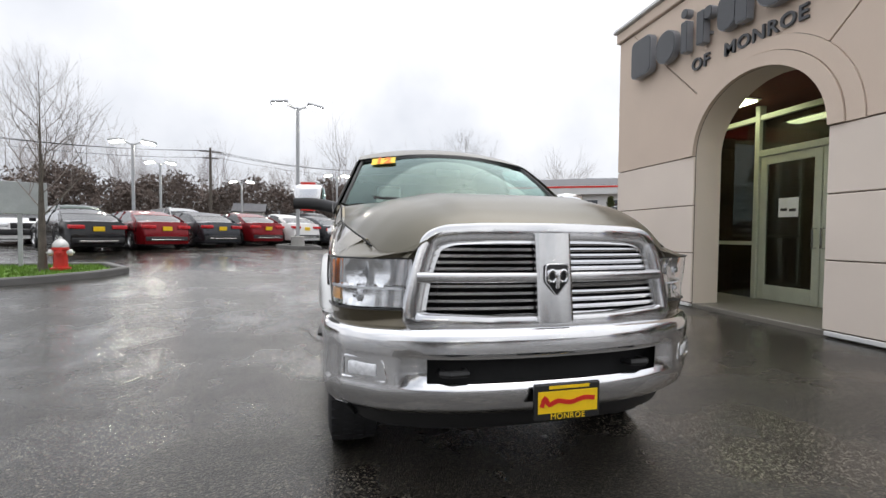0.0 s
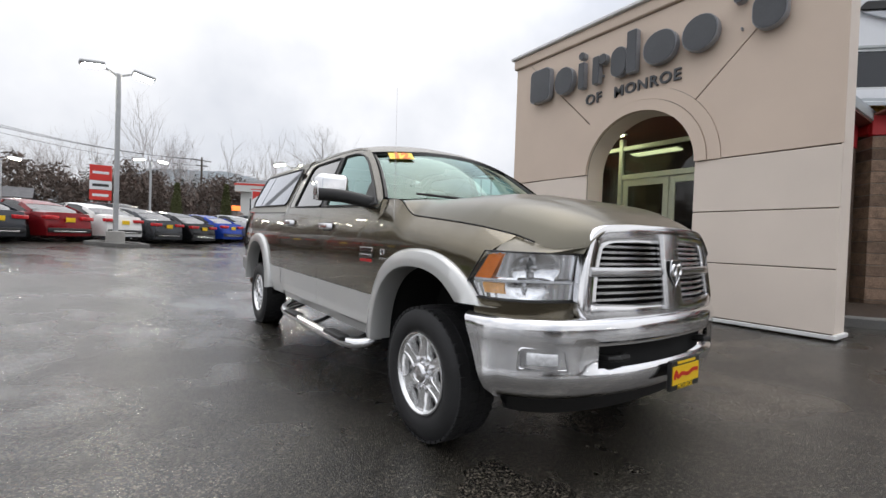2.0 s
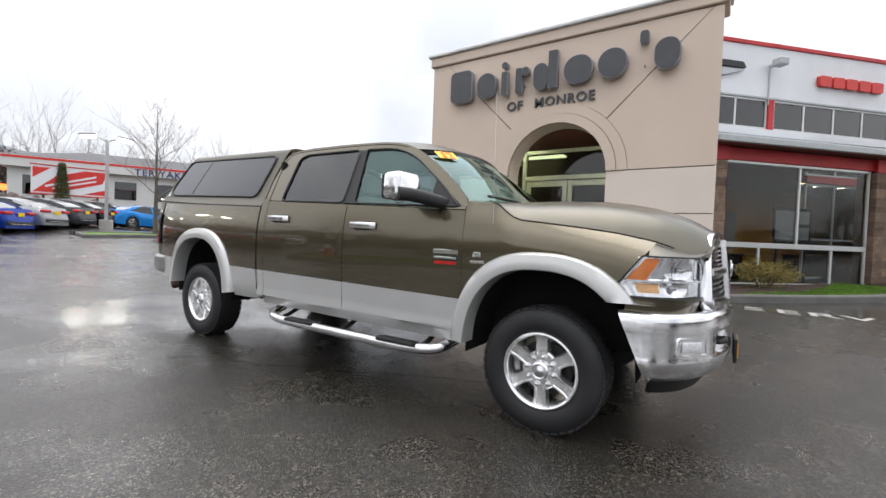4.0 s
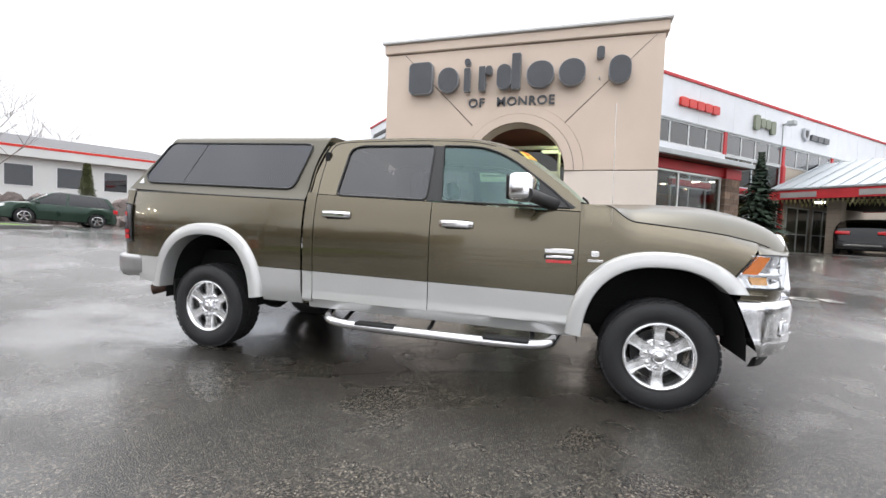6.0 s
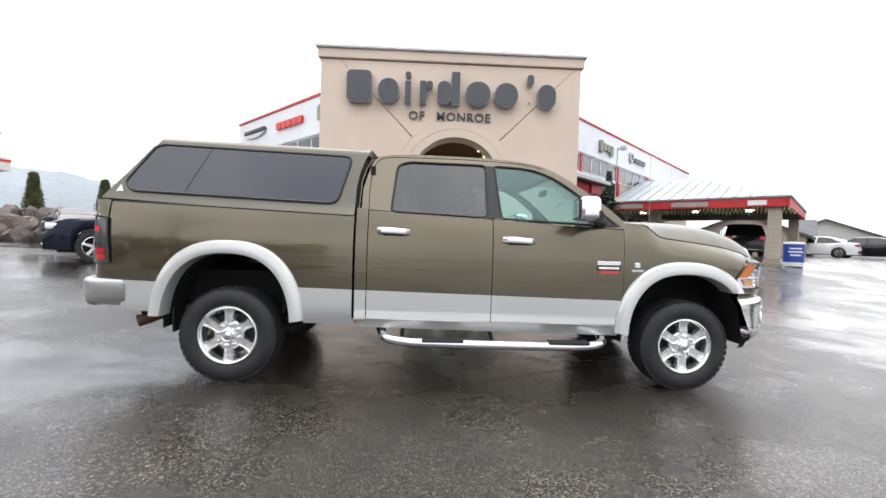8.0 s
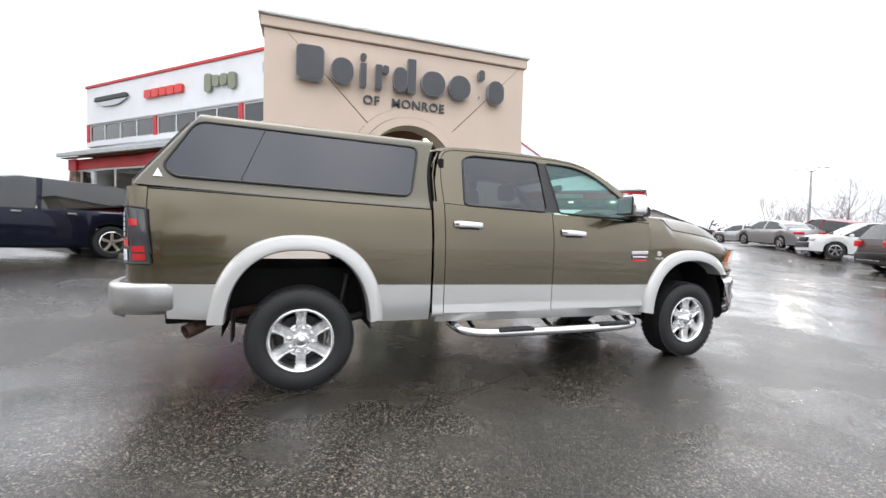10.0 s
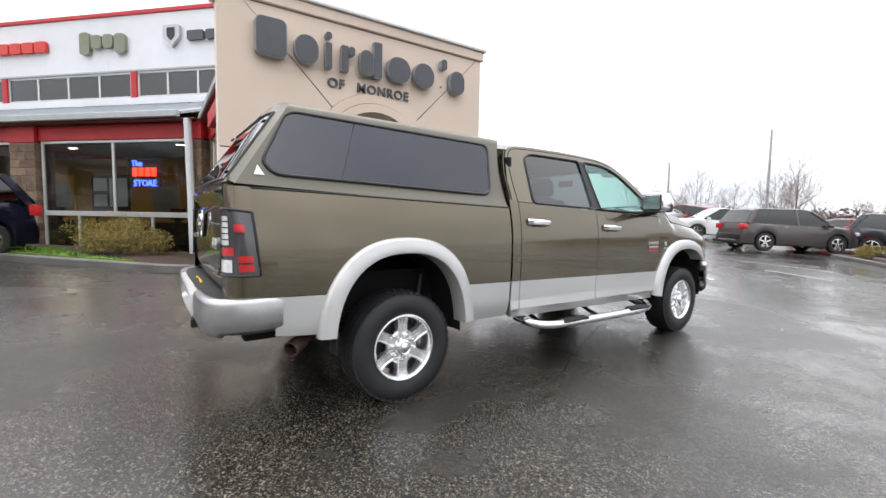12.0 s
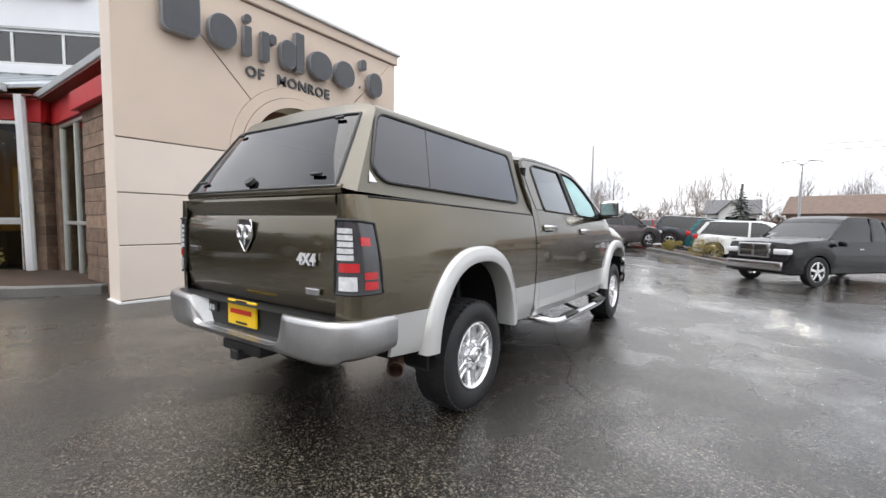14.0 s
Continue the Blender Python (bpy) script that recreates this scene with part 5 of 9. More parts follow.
    for z_lo, z_hi, wide in ((0.852, 1.010, 0.60), (1.056, 1.196, 0.555)):
        for k in range(5):
            z = z_lo + (z_hi - z_lo) * (k + 0.5) / 5
            wmax = wide - 0.05 * (z - z_lo)
            for sgn in (-1, 1):
                path = [(sgn * (0.088 + (wmax - 0.088) * j / 6), 0, 0) for j in range(7)]
                path = [(x, gy(x, z) + 0.004, z) for x, _, _ in path]
                part("grille_bar", sweep(bmesh.new(), path, [(-0.016, -0.006), (0.012, -0.0095), (0.017, 0.0), (0.012, 0.0085), (-0.016, 0.006)], up=(0, 0, 1)), CHROME_SOFT, grille)
    def shield_badge(m, parent, k):
        """A chrome-rimmed dark shield with two bright curls."""
        o = round_poly([(-0.046 * k, 0.056 * k), (0.046 * k, 0.056 * k), (0.050 * k, -0.01 * k), (0.0, -0.070 * k), (-0.050 * k, -0.01 * k)], 0.012 * k, 3)
        base = part("badge", moved(slab(o, -0.012, "y", 0.0, 0.003), m), BLACK, parent, "dark shield badge with chrome rim")
        part("badge_rim", moved(tube([(a, -0.012, b) for a, b in o], 0.0035 * k, 6, True, up=(0, -1, 0)), m), CHROME, base)
        for q in (-1, 1):
            curl = [(q * 0.024 * k + 0.018 * k * math.cos(a), -0.016, 0.010 * k + 0.024 * k * math.sin(a)) for a in [math.pi * (0.5 - q * 0.5) + q * 0.42 * t for t in range(-3, 12)]]
            part("badge_curl", moved(tube(curl, 0.0075 * k, 8, up=(0, -1, 0)), m), CHROME, base)
        part("badge_wedge", moved(slab([(-0.014 * k, 0.036 * k), (0.014 * k, 0.036 * k), (0.008 * k, -0.040 * k), (-0.008 * k, -0.040 * k)], -0.012, "y", -0.012, 0.003), m), CHROME, base)
    shield_badge(Matrix.Translation((0, gy(0, 1.03) - 0.051, 1.03)), grille, 1.1)
    # --- front bumper
    bh = [(-1.0, -0.40, 0), (-0.993, -0.50, 0), (-0.958, -0.60, 0), (-0.88, -0.705, 0), (-0.71, -0.825, 0), (-0.4, -0.918, 0)]
    bplan = bowed(bh + [(0, -0.945, 0)] + [(-x, y, 0) for x, y, _ in bh[::-1]], 6)
    bn = len(bplan) - 1

    def bumper_at(u, off, z):
        i = min(round(u * bn), bn)
        p = bplan[i]
        t = (bplan[min(i + 1, bn)] - bplan[max(i - 1, 0)]).normalized()
        o = Vector((t.y, -t.x, 0))
        if 0.57 < z < 0.712:
            off -= 0.020 * max(0.0, min(1.0, (0.655 - abs(p.x)) / 0.04))
        end = max(0.0, 1 - min(u, 1 - u) / 0.16)
        return (p.x + o.x * off, p.y + o.y * off - 0.42 * max(0.0, 0.80 - z) * end, z)
    rows = [(-0.10, 0.808), (-0.035, 0.818), (-0.008, 0.808), (0.004, 0.788), (0.008, 0.762), (0.007, 0.735), (0.006, 0.716), (0.005, 0.706), (0.003, 0.688), (0.002, 0.635), (0.001, 0.583), (0.001, 0.566), (0.003, 0.556), (-0.001, 0.525), (-0.016, 0.475), (-0.055, 0.438), (-0.11, 0.415)]

    def slot(u, v):
        x = bumper_at(u, 0, 0)[0]
        j = v * (len(rows) - 1)
        return not (abs(x) < 0.555 and 8 < j < 10)
    bump = part("front_bumper", grid(bmesh.new(), lambda u, v: bumper_at(u, *rows[round(v * (len(rows) - 1))]), bn, len(rows) - 1, keep=slot), CHROME, truck, "chrome front bumper", sharp=60)
    part("slot_backing", grid(bmesh.new(), lambda u, v: bumper_at(0.22 + 0.56 * u, -0.07, 0.56 + 0.15 * v), 30, 2), VOID, bump)
    for sgn in (-1, 1):
        part("tow_hook", tube([(sgn * 0.40, -0.85, 0.625), (sgn * 0.40, -0.905, 0.63), (sgn * 0.47, -0.905, 0.63), (sgn * 0.50, -0.875, 0.625), (sgn * 0.50, -0.82, 0.62)], 0.016, 8), BLACK, bump, "black tow hook")
        m = Matrix.Translation((sgn * 0.822, -0.742, 0.635)) @ Matrix.Rotation(radians(36 * sgn), 4, "Z")
        part("fog_surround", moved(sweep(bmesh.new(), [(x, -0.006, z) for x, z in round_poly([(-0.100, 0.046), (0.100, 0.042), (0.120, -0.050), (-0.110, -0.048)], 0.015, 3)], ring(0.007, 6), True, up=(0, -1, 0)), m), CHROME, bump)
        part("fog_housing", moved(boxed(-0.097, 0.099, -0.006, 0.03, -0.045, 0.041, 0.004), m), CHROME, bump)
        fog = boxed(-0.072, 0.072, -0.018, -0.006, -0.028, 0.028, 0.008, 2)
        part("fog_lamp", moved(fog, m), LENS_WHITE, bump, "clear rectangular fog lamp")
    part("valance", grid(bmesh.new(), lambda u, v: bumper_at(u, -0.09 - 0.05 * v, 0.43 - (0.09 - 0.04 * (2 * u - 1) ** 4) * v), bn, 4), BLACK, truck, "black lower valance")
    plate = part("licence_plate", boxed(-0.125, 0.185, -0.982, -0.962, 0.430, 0.585, 0.004), BLACK, truck, "yellow dealer plate in a black frame")
    part("plate_face", boxed(-0.110, 0.170, -0.986, -0.9825, 0.462, 0.556), YELLOW_PLATE, plate)
    script = bowed([(-0.095, 0, 0.492), (-0.08, 0, 0.53), (-0.06, 0, 0.50), (-0.02, 0, 0.515), (0.04, 0, 0.505), (0.10, 0, 0.520), (0.155, 0, 0.516)], 3)
    part("script_bar", sweep(bmesh.new(), [(p.x, -0.988, p.z) for p in script], [(-0.010, -0.001), (0.010, -0.001), (0.010, 0.001), (-0.010, 0.001)], up=(0, -1, 0)), RED_INK, plate)
    letters("MONROE", 0.036, 0.002, YELLOW_PLATE, plate, Matrix.Translation((0.03, -0.984, 0.4345)) @ Euler((radians(90), 0, 0)).to_matrix().to_4x4(), spacing=1.1)
    part("top_bar", boxed(-0.06, 0.13, -0.985, -0.9825, 0.565, 0.578), YELLOW_PLATE, plate)
    # --- badges on the side
    for sgn in (-1, 1):
        yb = 0.734
        w = side_w(yb, 1.04)
        for (a0, a1, z0, z1, mt) in ((-0.10, 0.10, 1.062, 1.092, CHROME), (-0.105, 0.105, 1.018, 1.052, BLACK), (-0.09, 0.09, 1.027, 1.043, CHROME), (-0.09, 0.09, 0.990, 1.012, RED_LENS)):
            dx = 0.004 if (z0, mt) != (1.027, CHROME) else 0.007
            part("badge_bar", boxed(min(sgn * (w - 0.006), sgn * (w + dx)), max(sgn * (w - 0.006), sgn * (w + dx)), yb + a0, yb + a1, z0, z1, 0.002), mt, truck)
        yc = 0.488
        w = side_w(yc, 1.06)
        part("badge_bar", boxed(min(sgn * (w - 0.004), sgn * (w + 0.005)), max(sgn * (w - 0.004), sgn * (w + 0.005)), yc - 0.028, yc + 0.028, 1.05, 1.09, 0.008), CHROME, truck)
        part("badge_bar", boxed(min(sgn * (w - 0.004), sgn * (w + 0.005)), max(sgn * (w - 0.004), sgn * (w + 0.005)), yc - 0.055, yc + 0.05, 1.012, 1.028, 0.002), CHROME_SOFT, truck)
        part("antenna_base" if sgn < 0 else "fender_vent", boxed(min(sgn * 0.955, sgn * 0.968), max(sgn * 0.955, sgn * 0.968), 0.375, 0.40, 1.205, 1.27, 0.006), BLACK, truck)
    part("antenna", tube([(-0.966, 0.388, 1.26), (-0.966, 0.40, 2.12)], 0.0013, 5, up=(0, 1, 0)), CHROME_SOFT, truck)
    # --- mirrors
    for sgn in (-1, 1):
        mir = part("mirror", sweep(bmesh.new(), bowed([(sgn * 0.90, 0.765, 1.405), (sgn * 0.96, 0.80, 1.418), (sgn * 1.04, 0.87, 1.440), (sgn * 1.16, 0.925, 1.455), (sgn * 1.262, 0.955, 1.455)], 4), round_rect(0.075, 0.092, 0.034), up=(0, 0, 1)), BLACK, truck, "thick black mirror arm carrying a chrome mirror head")
        head = boxed(-0.118, 0.118, -0.085, 0.085, -0.095, 0.095, 0.045, 5)
        for v in head.verts:
            v.co.x *= 1 - 0.35 * max(0, v.co.z)
            v.co.y *= 1 - 0.5 * max(0, v.co.z)
        part("mirror_cap", moved(head, pose(sgn * 1.152, 1.0, 1.512, 0, 0, sgn * 8)), CHROME, mir, "chrome mirror cap")
        part("mirror_rim", moved(boxed(-0.108, 0.108, 0.078, 0.09, -0.085, 0.078, 0.006), pose(sgn * 1.152, 1.0, 1.512, 0, 0, sgn * 8)), BLACK, mir)
        part("mirror_glass", moved(boxed(-0.096, 0.096, 0.088, 0.093, -0.075, 0.066, 0.002), pose(sgn * 1.152, 1.0, 1.512, 0, 0, sgn * 8)), CHROME, mir)
        part("mirror_sail", side_pane([(0.63, 1.392), (0.90, 1.60), (0.90, 1.396)], lambda z: green_x(z) + 0.003) if sgn < 0 else mirrored(side_pane([(0.63, 1.392), (0.90, 1.60), (0.90, 1.396)], lambda z: green_x(z) + 0.003)), BLACK, mir)
    # --- step bars
    for sgn in (-1, 1):
        path = bowed([(sgn * 0.82, 0.72, 0.44), (sgn * 0.98, 0.78, 0.40), (sgn * 1.04, 0.98, 0.385), (sgn * 1.05, 1.4, 0.385), (sgn * 1.05, 2.1, 0.392), (sgn * 1.04, 2.42, 0.40), (sgn * 0.98, 2.58, 0.42), (sgn * 0.82, 2.64, 0.46)], 6)
        st = part("step_bar", tube(path, 0.037, 14), CHROME, truck, "chrome tubular side step")
        for y in (1.08, 2.12):
            part("step_pad", moved(boxed(-0.045, 0.045, -0.17, 0.17, -0.012, 0.016, 0.010, 2), pose(sgn * 1.046, y, 0.415)), BLACK, st, "black rubber step pad")
        for y in (0.9, 1.7, 2.45):
            part("bracket", tube([(sgn * 0.70, y, 0.50), (sgn * 0.9, y, 0.42), (sgn * 1.03, y, 0.385)], 0.018, 6), BLACK, st)
    # --- wheels
    for y, z in ((0.016, 0.384), (WB + 0.014, 0.408)):
        wheel(truck, Matrix.Translation((-0.845, y + 0.02, z)), 0.0)
        wheel(truck, Matrix.Translation((0.845, y + 0.02, z)) @ Matrix.Rotation(math.pi, 4, "Z"), 0.3)
    # --- tailgate, lamps, rear bumper
    gate = [(0.84, 4.905), (0.87, 4.928), (0.95, 4.944), (1.10, 4.950), (1.25, 4.946), (1.335, 4.938), (1.365, 4.922), (1.40, 4.932), (1.432, 4.958), (1.452, 4.966), (1.468, 4.962), (1.474, 4.93)]
    tg = part("tailgate", grid(bmesh.new(), lambda u, v: (1.572 * (u - 0.5), gate[round(v * 11)][1] + 0.012 * (1 - (2 * u - 1) ** 2) - max(0.0, gate[round(v * 11)][1] - 4.95) * abs(2 * u - 1) ** 10 * (v > 0.6), gate[round(v * 11)][0]), 20, 11, flip=True), OLIVE, truck)
    shield_badge(Matrix.Translation((0.0, 4.962, 1.25)) @ Matrix.Rotation(math.pi, 4, "Z"), tg, 1.55)
    letters("4X4", 0.085, 0.01, LENS_WHITE, tg, Matrix.Translation((-0.575, 4.968, 1.105)) @ Euler((radians(90), 0, radians(180))).to_matrix().to_4x4(), spacing=1.05, bold=0.003, label="chrome tailgate lettering")
    for a in (-0.62, 0.66):
        part("badge_bar", boxed(a - 0.055, a + 0.055, 4.955, 4.968, 0.945 if a < 0 else 1.12, 0.98 if a < 0 else 1.155, 0.003), CHROME_SOFT, tg)
    lamp_plan = bowed([(-0.79, 4.955, 0), (-0.86, 4.945, 0), (-0.915, 4.90, 0), (-0.937, 4.845, 0), (-0.945, 4.775, 0)], 5)
    ln = len(lamp_plan) - 1

    def lamp_pt(u, v, out=0.0, z0=0.970, z1=1.345):
        i = round(u * ln)
        p = lamp_plan[i]
        d = Vector((-0.25 - 0.75 * i / ln, 1.0 - 0.9 * i / ln, 0)).normalized()
        z = z0 + (z1 - z0) * v - (0.035 * (i / ln) ** 2 * max(0, v - 0.5) if z1 == 1.345 else 0)
        rise = max(0.0, min(1.0, (z - 0.935) / 0.41))
        inward = (side_w(4.78, 0.99) - side_w(4.78, z)) * i / ln
        return (p.x + inward + d.x * out, p.y + d.y * out + 0.045 * rise * (i / ln) - 0.012 * rise * (1 - i / ln), z)
    for sgn in (-1, 1):
        fix = (lambda b: b) if sgn < 0 else mirrored
        tl = part("tail_light", fix(grid(bmesh.new(), lambda u, v: lamp_pt(u, v, 0.008), ln, 10, flip=True)), SMOKE, truck, "smoked tail light with red and clear lenses")
        for us, vs, mt, nm in (*[((0.05, 0.42), (0.46 + 0.09 * q, 0.53 + 0.09 * q), LENS_WHITE, "clear_lens") for q in range(5)], ((0.08, 0.44), (0.05, 0.24), LENS_WHITE, "clear_lens"), ((0.55, 0.80), (0.66, 0.78), RED_LENS, "red_lens"), ((0.60, 0.92), (0.06, 0.17), RED_LENS, "red_lens"), ((0.60, 0.92), (0.20, 0.30), RED_LENS, "red_lens"), ((0.1, 0.5), (0.30, 0.42), RED_LENS, "red_lens")):
            g0 = grid(bmesh.new(), lambda u, v: lamp_pt((round((us[0] + (us[1] - us[0]) * u) * ln)) / ln, vs[0] + (vs[1] - vs[0]) * v, 0.013), 8, 3, flip=True)
            bmesh.ops.remove_doubles(g0, verts=g0.verts[:], dist=0.0003)
            part(nm, fix(g0), mt, tl)
        part("lamp_rim", fix(sweep(bmesh.new(), [lamp_pt(k / ln, 1.0, 0.008) for k in range(ln + 1)] + [lamp_pt(1.0, 1 - k / 6, 0.008) for k in range(1, 7)] + [lamp_pt(1 - k / ln, 0.0, 0.008) for k in range(1, ln + 1)] + [lamp_pt(0, k / 6, 0.008) for k in range(1, 6)], ring(0.008, 6), True)), BLACK, tl)
        corner = grid(bmesh.new(), lambda u, v: lamp_pt(u, v, 0.0, 0.84, 0.970), ln, 2, flip=True)
        part("rear_corner", fix(corner), OLIVE, truck)
        corner = grid(bmesh.new(), lambda u, v: lamp_pt(u, v, 0.0, 1.30, 1.472), ln, 5, flip=True)
        part("rear_corner", fix(corner), OLIVE, truck)
    rplan = bowed([(-0.955, 4.66, 0), (-0.965, 4.82, 0), (-0.94, 4.95, 0), (-0.86, 5.04, 0), (-0.70, 5.075, 0), (-0.40, 5.085, 0), (0, 5.09, 0), (0.40, 5.085, 0), (0.70, 5.075, 0), (0.86, 5.04, 0), (0.94, 4.95, 0), (0.965, 4.82, 0), (0.955, 4.66, 0)], 6)
    rn = len(rplan) - 1

    def dip(x):
        return max(0.0, min(1.0, (0.50 - abs(x)) / 0.08))
    rrows = [(0.12, 0.830), (0.03, 0.842), (0.008, 0.832), (0.0, 0.81), (0.0, 0.74), (0.004, 0.70), (0.012, 0.66), (0.03, 0.625), (0.09, 0.60)]

    def rear_pt(u, v):
        p = rplan[round(u * rn)]
        inset, z = rrows[round(v * (len(rrows) - 1))]
        zz = z - 0.17 * dip(p.x) * max(0, (z - 0.66) / 0.18)
        k = Vector((p.x * 0.9, p.y - 4.5, 0)).normalized()
        return (p.x - k.x * inset, p.y - k.y * inset - 0.05 * dip(p.x) * (z > 0.70), zz + 0.02 * (abs(p.x) > 0.9) * (z < 0.64))
    rb = part("rear_bumper", grid(bmesh.new(), rear_pt, rn, len(rrows) - 1, flip=True), BUMPER_SATIN, truck, "satin silver rear bumper with a step notch", sharp=50)
    part("step_tread", grid(bmesh.new(), lambda u, v: (1.8 * (u - 0.5), 4.90 + (0.075 + 0.075 * (1 - (2 * u - 1) ** 4)) * v, 0.838 - 0.0 * v), 20, 2), BLACK, rb, "black tread on the bumper top")
    part("notch_back", boxed(-0.48, 0.48, 4.93, 4.985, 0.66, 0.836, 0.008), BLACK, rb)
    part("socket", boxed(0.30, 0.40, 4.986, 5.0, 0.74, 0.80, 0.004), BLACK_INK, rb)
    for k in (0.33, 0.365):
        part("socket_pin", boxed(k - 0.012, k + 0.012, 5.001, 5.006, 0.752, 0.788), LENS_WHITE, rb)
    rp = part("licence_plate", boxed(-0.155, 0.155, 4.99, 5.005, 0.695, 0.85, 0.004), YELLOW_PLATE, truck, "yellow dealer plate")
    part("script_bar", boxed(-0.11, 0.12, 5.0055, 5.008, 0.765, 0.795, 0.001), RED_INK, rp)
    for z in (0.712, 0.842):
        part("plate_mark", boxed(-0.06, 0.06, 5.0055, 5.0075, z - 0.005, z + 0.008), BLACK_INK, rp)
    part("hitch", boxed(-0.20, 0.20, 4.86, 5.02, 0.53, 0.60, 0.012), BLACK, truck, "black tow hitch")
    part("hitch_tube", boxed(-0.04, 0.04, 4.6, 5.06, 0.50, 0.56, 0.006), BLACK, truck)
    # --- underside
    for sgn in (-1, 1):
        part("frame_rail", boxed(min(sgn * 0.42, sgn * 0.52), max(sgn * 0.42, sgn * 0.52), -0.7, 4.8, 0.48, 0.64, 0.01), VOID, truck)
        part("shock", tube([(sgn * 0.60, WB - 0.25, 0.40), (sgn * 0.55, WB - 0.35, 0.85)], 0.03, 8, up=(1, 0, 0)), BLACK, truck)
        part("leaf_spring", tube(bowed([(sgn * 0.55, WB - 0.7, 0.55), (sgn * 0.55, WB, 0.42), (sgn * 0.55, WB + 0.7, 0.56)], 5), 0.035, 6), BLACK, truck)
    part("front_axle", tube([(-0.75, 0.02, 0.385), (0.75, 0.02, 0.385)], 0.055, 10), BLACK, truck)
    part("rear_axle", tube([(-0.75, WB + 0.02, 0.41), (0.75, WB + 0.02, 0.41)], 0.06, 10), BLACK, truck)
    part("differential", lathe([(-0.16, 0.05), (-0.10, 0.14), (0.0, 0.17), (0.10, 0.14), (0.16, 0.05)], 16), BLACK, truck).matrix_local = Matrix.Translation((0, WB + 0.02, 0.41))
    part("floor_pan", boxed(-0.90, 0.90, 0.55, 2.75, 0.56, 0.60), VOID, truck)
    part("engine_bay", boxed(-0.50, 0.50, -0.78, 0.55, 0.50, 1.12), VOID, truck)
    part("bed_floor", boxed(-0.55, 0.55, 2.85, 4.88, 0.62, 0.90), VOID, truck)
    part("bed_deck", boxed(-0.90, 0.90, 2.85, 4.90, 1.19, 1.22), VOID, truck)
    part("exhaust", tube(bowed([(-0.45, 3.2, 0.52), (-0.50, 3.9, 0.56), (-0.60, 4.22, 0.58), (-0.74, 4.42, 0.545), (-0.83, 4.54, 0.512)], 5), 0.040, 12), RUST, truck, "rusty exhaust pipe")
    part("exhaust_tip", lathe([(0.0, 0.046), (0.12, 0.050), (0.12, 0.044), (0.0, 0.040)], 16, "y"), RUST, truck).matrix_local = Matrix.Translation((-0.81, 4.51, 0.522)) @ Matrix.Rotation(radians(38), 4, "Z") @ Matrix.Rotation(radians(-14), 4, "X")
    both("mud_flap", boxed(-0.90, -0.72, WB + 0.49, WB + 0.505, 0.41, 0.62, 0.004), BLACK, truck, "black rubber mud flap")
    # --- cabin
    both("door_card", boxed(-0.925, -0.90, 0.6, 2.68, 0.6, 1.36), BLACK, truck)
    part("dashboard", sweep(bmesh.new(), [(-0.85, 0.66, 1.28), (0.85, 0.66, 1.28)], round_rect(0.42, 0.24, 0.09), up=(0, 0, 1)), BLACK, truck)
    for x in (-0.42, 0.42):
        seat = part("seat", boxed(x - 0.26, x + 0.26, 1.22, 1.75, 0.88, 1.05, 0.06, 3), SEAT, truck, "grey cloth seat")
        part("backrest", moved(boxed(-0.25, 0.25, -0.07, 0.07, 0.0, 0.55, 0.06, 3), pose(x, 1.74, 0.98, -14)), SEAT, seat)
        part("headrest", moved(boxed(-0.13, 0.13, -0.05, 0.05, 0.0, 0.17, 0.045, 3), pose(x, 1.89, 1.55, -10)), SEAT, seat)
    part("rear_bench", boxed(-0.72, 0.72, 2.30, 2.62, 0.88, 1.50, 0.06, 3), SEAT, truck)
    part("steering_wheel", tube([(0.42 + 0.19 * math.cos(a), 0.98 + 0.07 * math.sin(a), 1.30 + 0.18 * math.sin(a)) for a in [2 * math.pi * k / 24 for k in range(24)]], 0.016, 8, True, up=(0, 1, 0.3)), BLACK, truck)
    part("rear_view_mirror", boxed(-0.11, 0.11, 1.02, 1.05, 1.72, 1.79, 0.012), BLACK, truck)
    # --- bed shell
    def shell_x(z):
        return 0.905 - (z - 1.44) * 0.40 + 0.014 * max(0.0, (1.49 - z) / 0.06)

    def shell_front(z):
        return 2.872 - 0.62 * max(0.0, z - 1.60) ** 2

    def tail_y(x, z):
        return 4.962 - (z - 1.48) * 0.67 - 0.06 * min(1.0, abs(x) / shell_x(z)) ** 8

    def shell_pt(u, v):
        s = 2 * u - 1
        a = abs(s)
        if a > 0.5:
            t = (1 - a) / 0.5
            z = 1.43 + (1.95 - 1.43) * t
            x = None
        else:
            t = 1 - a / 0.5
            ang = min(1, t / 0.22) * math.pi / 2
            z = 1.95 + 0.06 * math.sin(ang) + 0.028 * max(0, t - 0.22) / 0.78
            x = shell_x(1.962 + 0.02 * (v - 0.5)) - 0.09 * (1 - math.cos(ang)) - (shell_x(1.962 + 0.02 * (v - 0.5)) - 0.09) * max(0, t - 0.22) / 0.78
        dz = 0.031 * ((2.87 + 1.97 * v) - 3.8) * (1 - min(1, (z - 1.43) / 0.3)) + 0.028 * (v - 0.5)
        z2 = z + dz + 0.012
        x = shell_x(z2) if x is None else x
        yf, yr = shell_front(z2), tail_y(x, z2)
        y = yf + (yr - yf) * v
        return ((-1 if s < 0 else 1) * x, y, z2)
    shell = part("bed_shell", grid(bmesh.new(), shell_pt, 64, 40), OLIVE_SHELL, truck, "olive fibreglass bed shell with tinted windows")
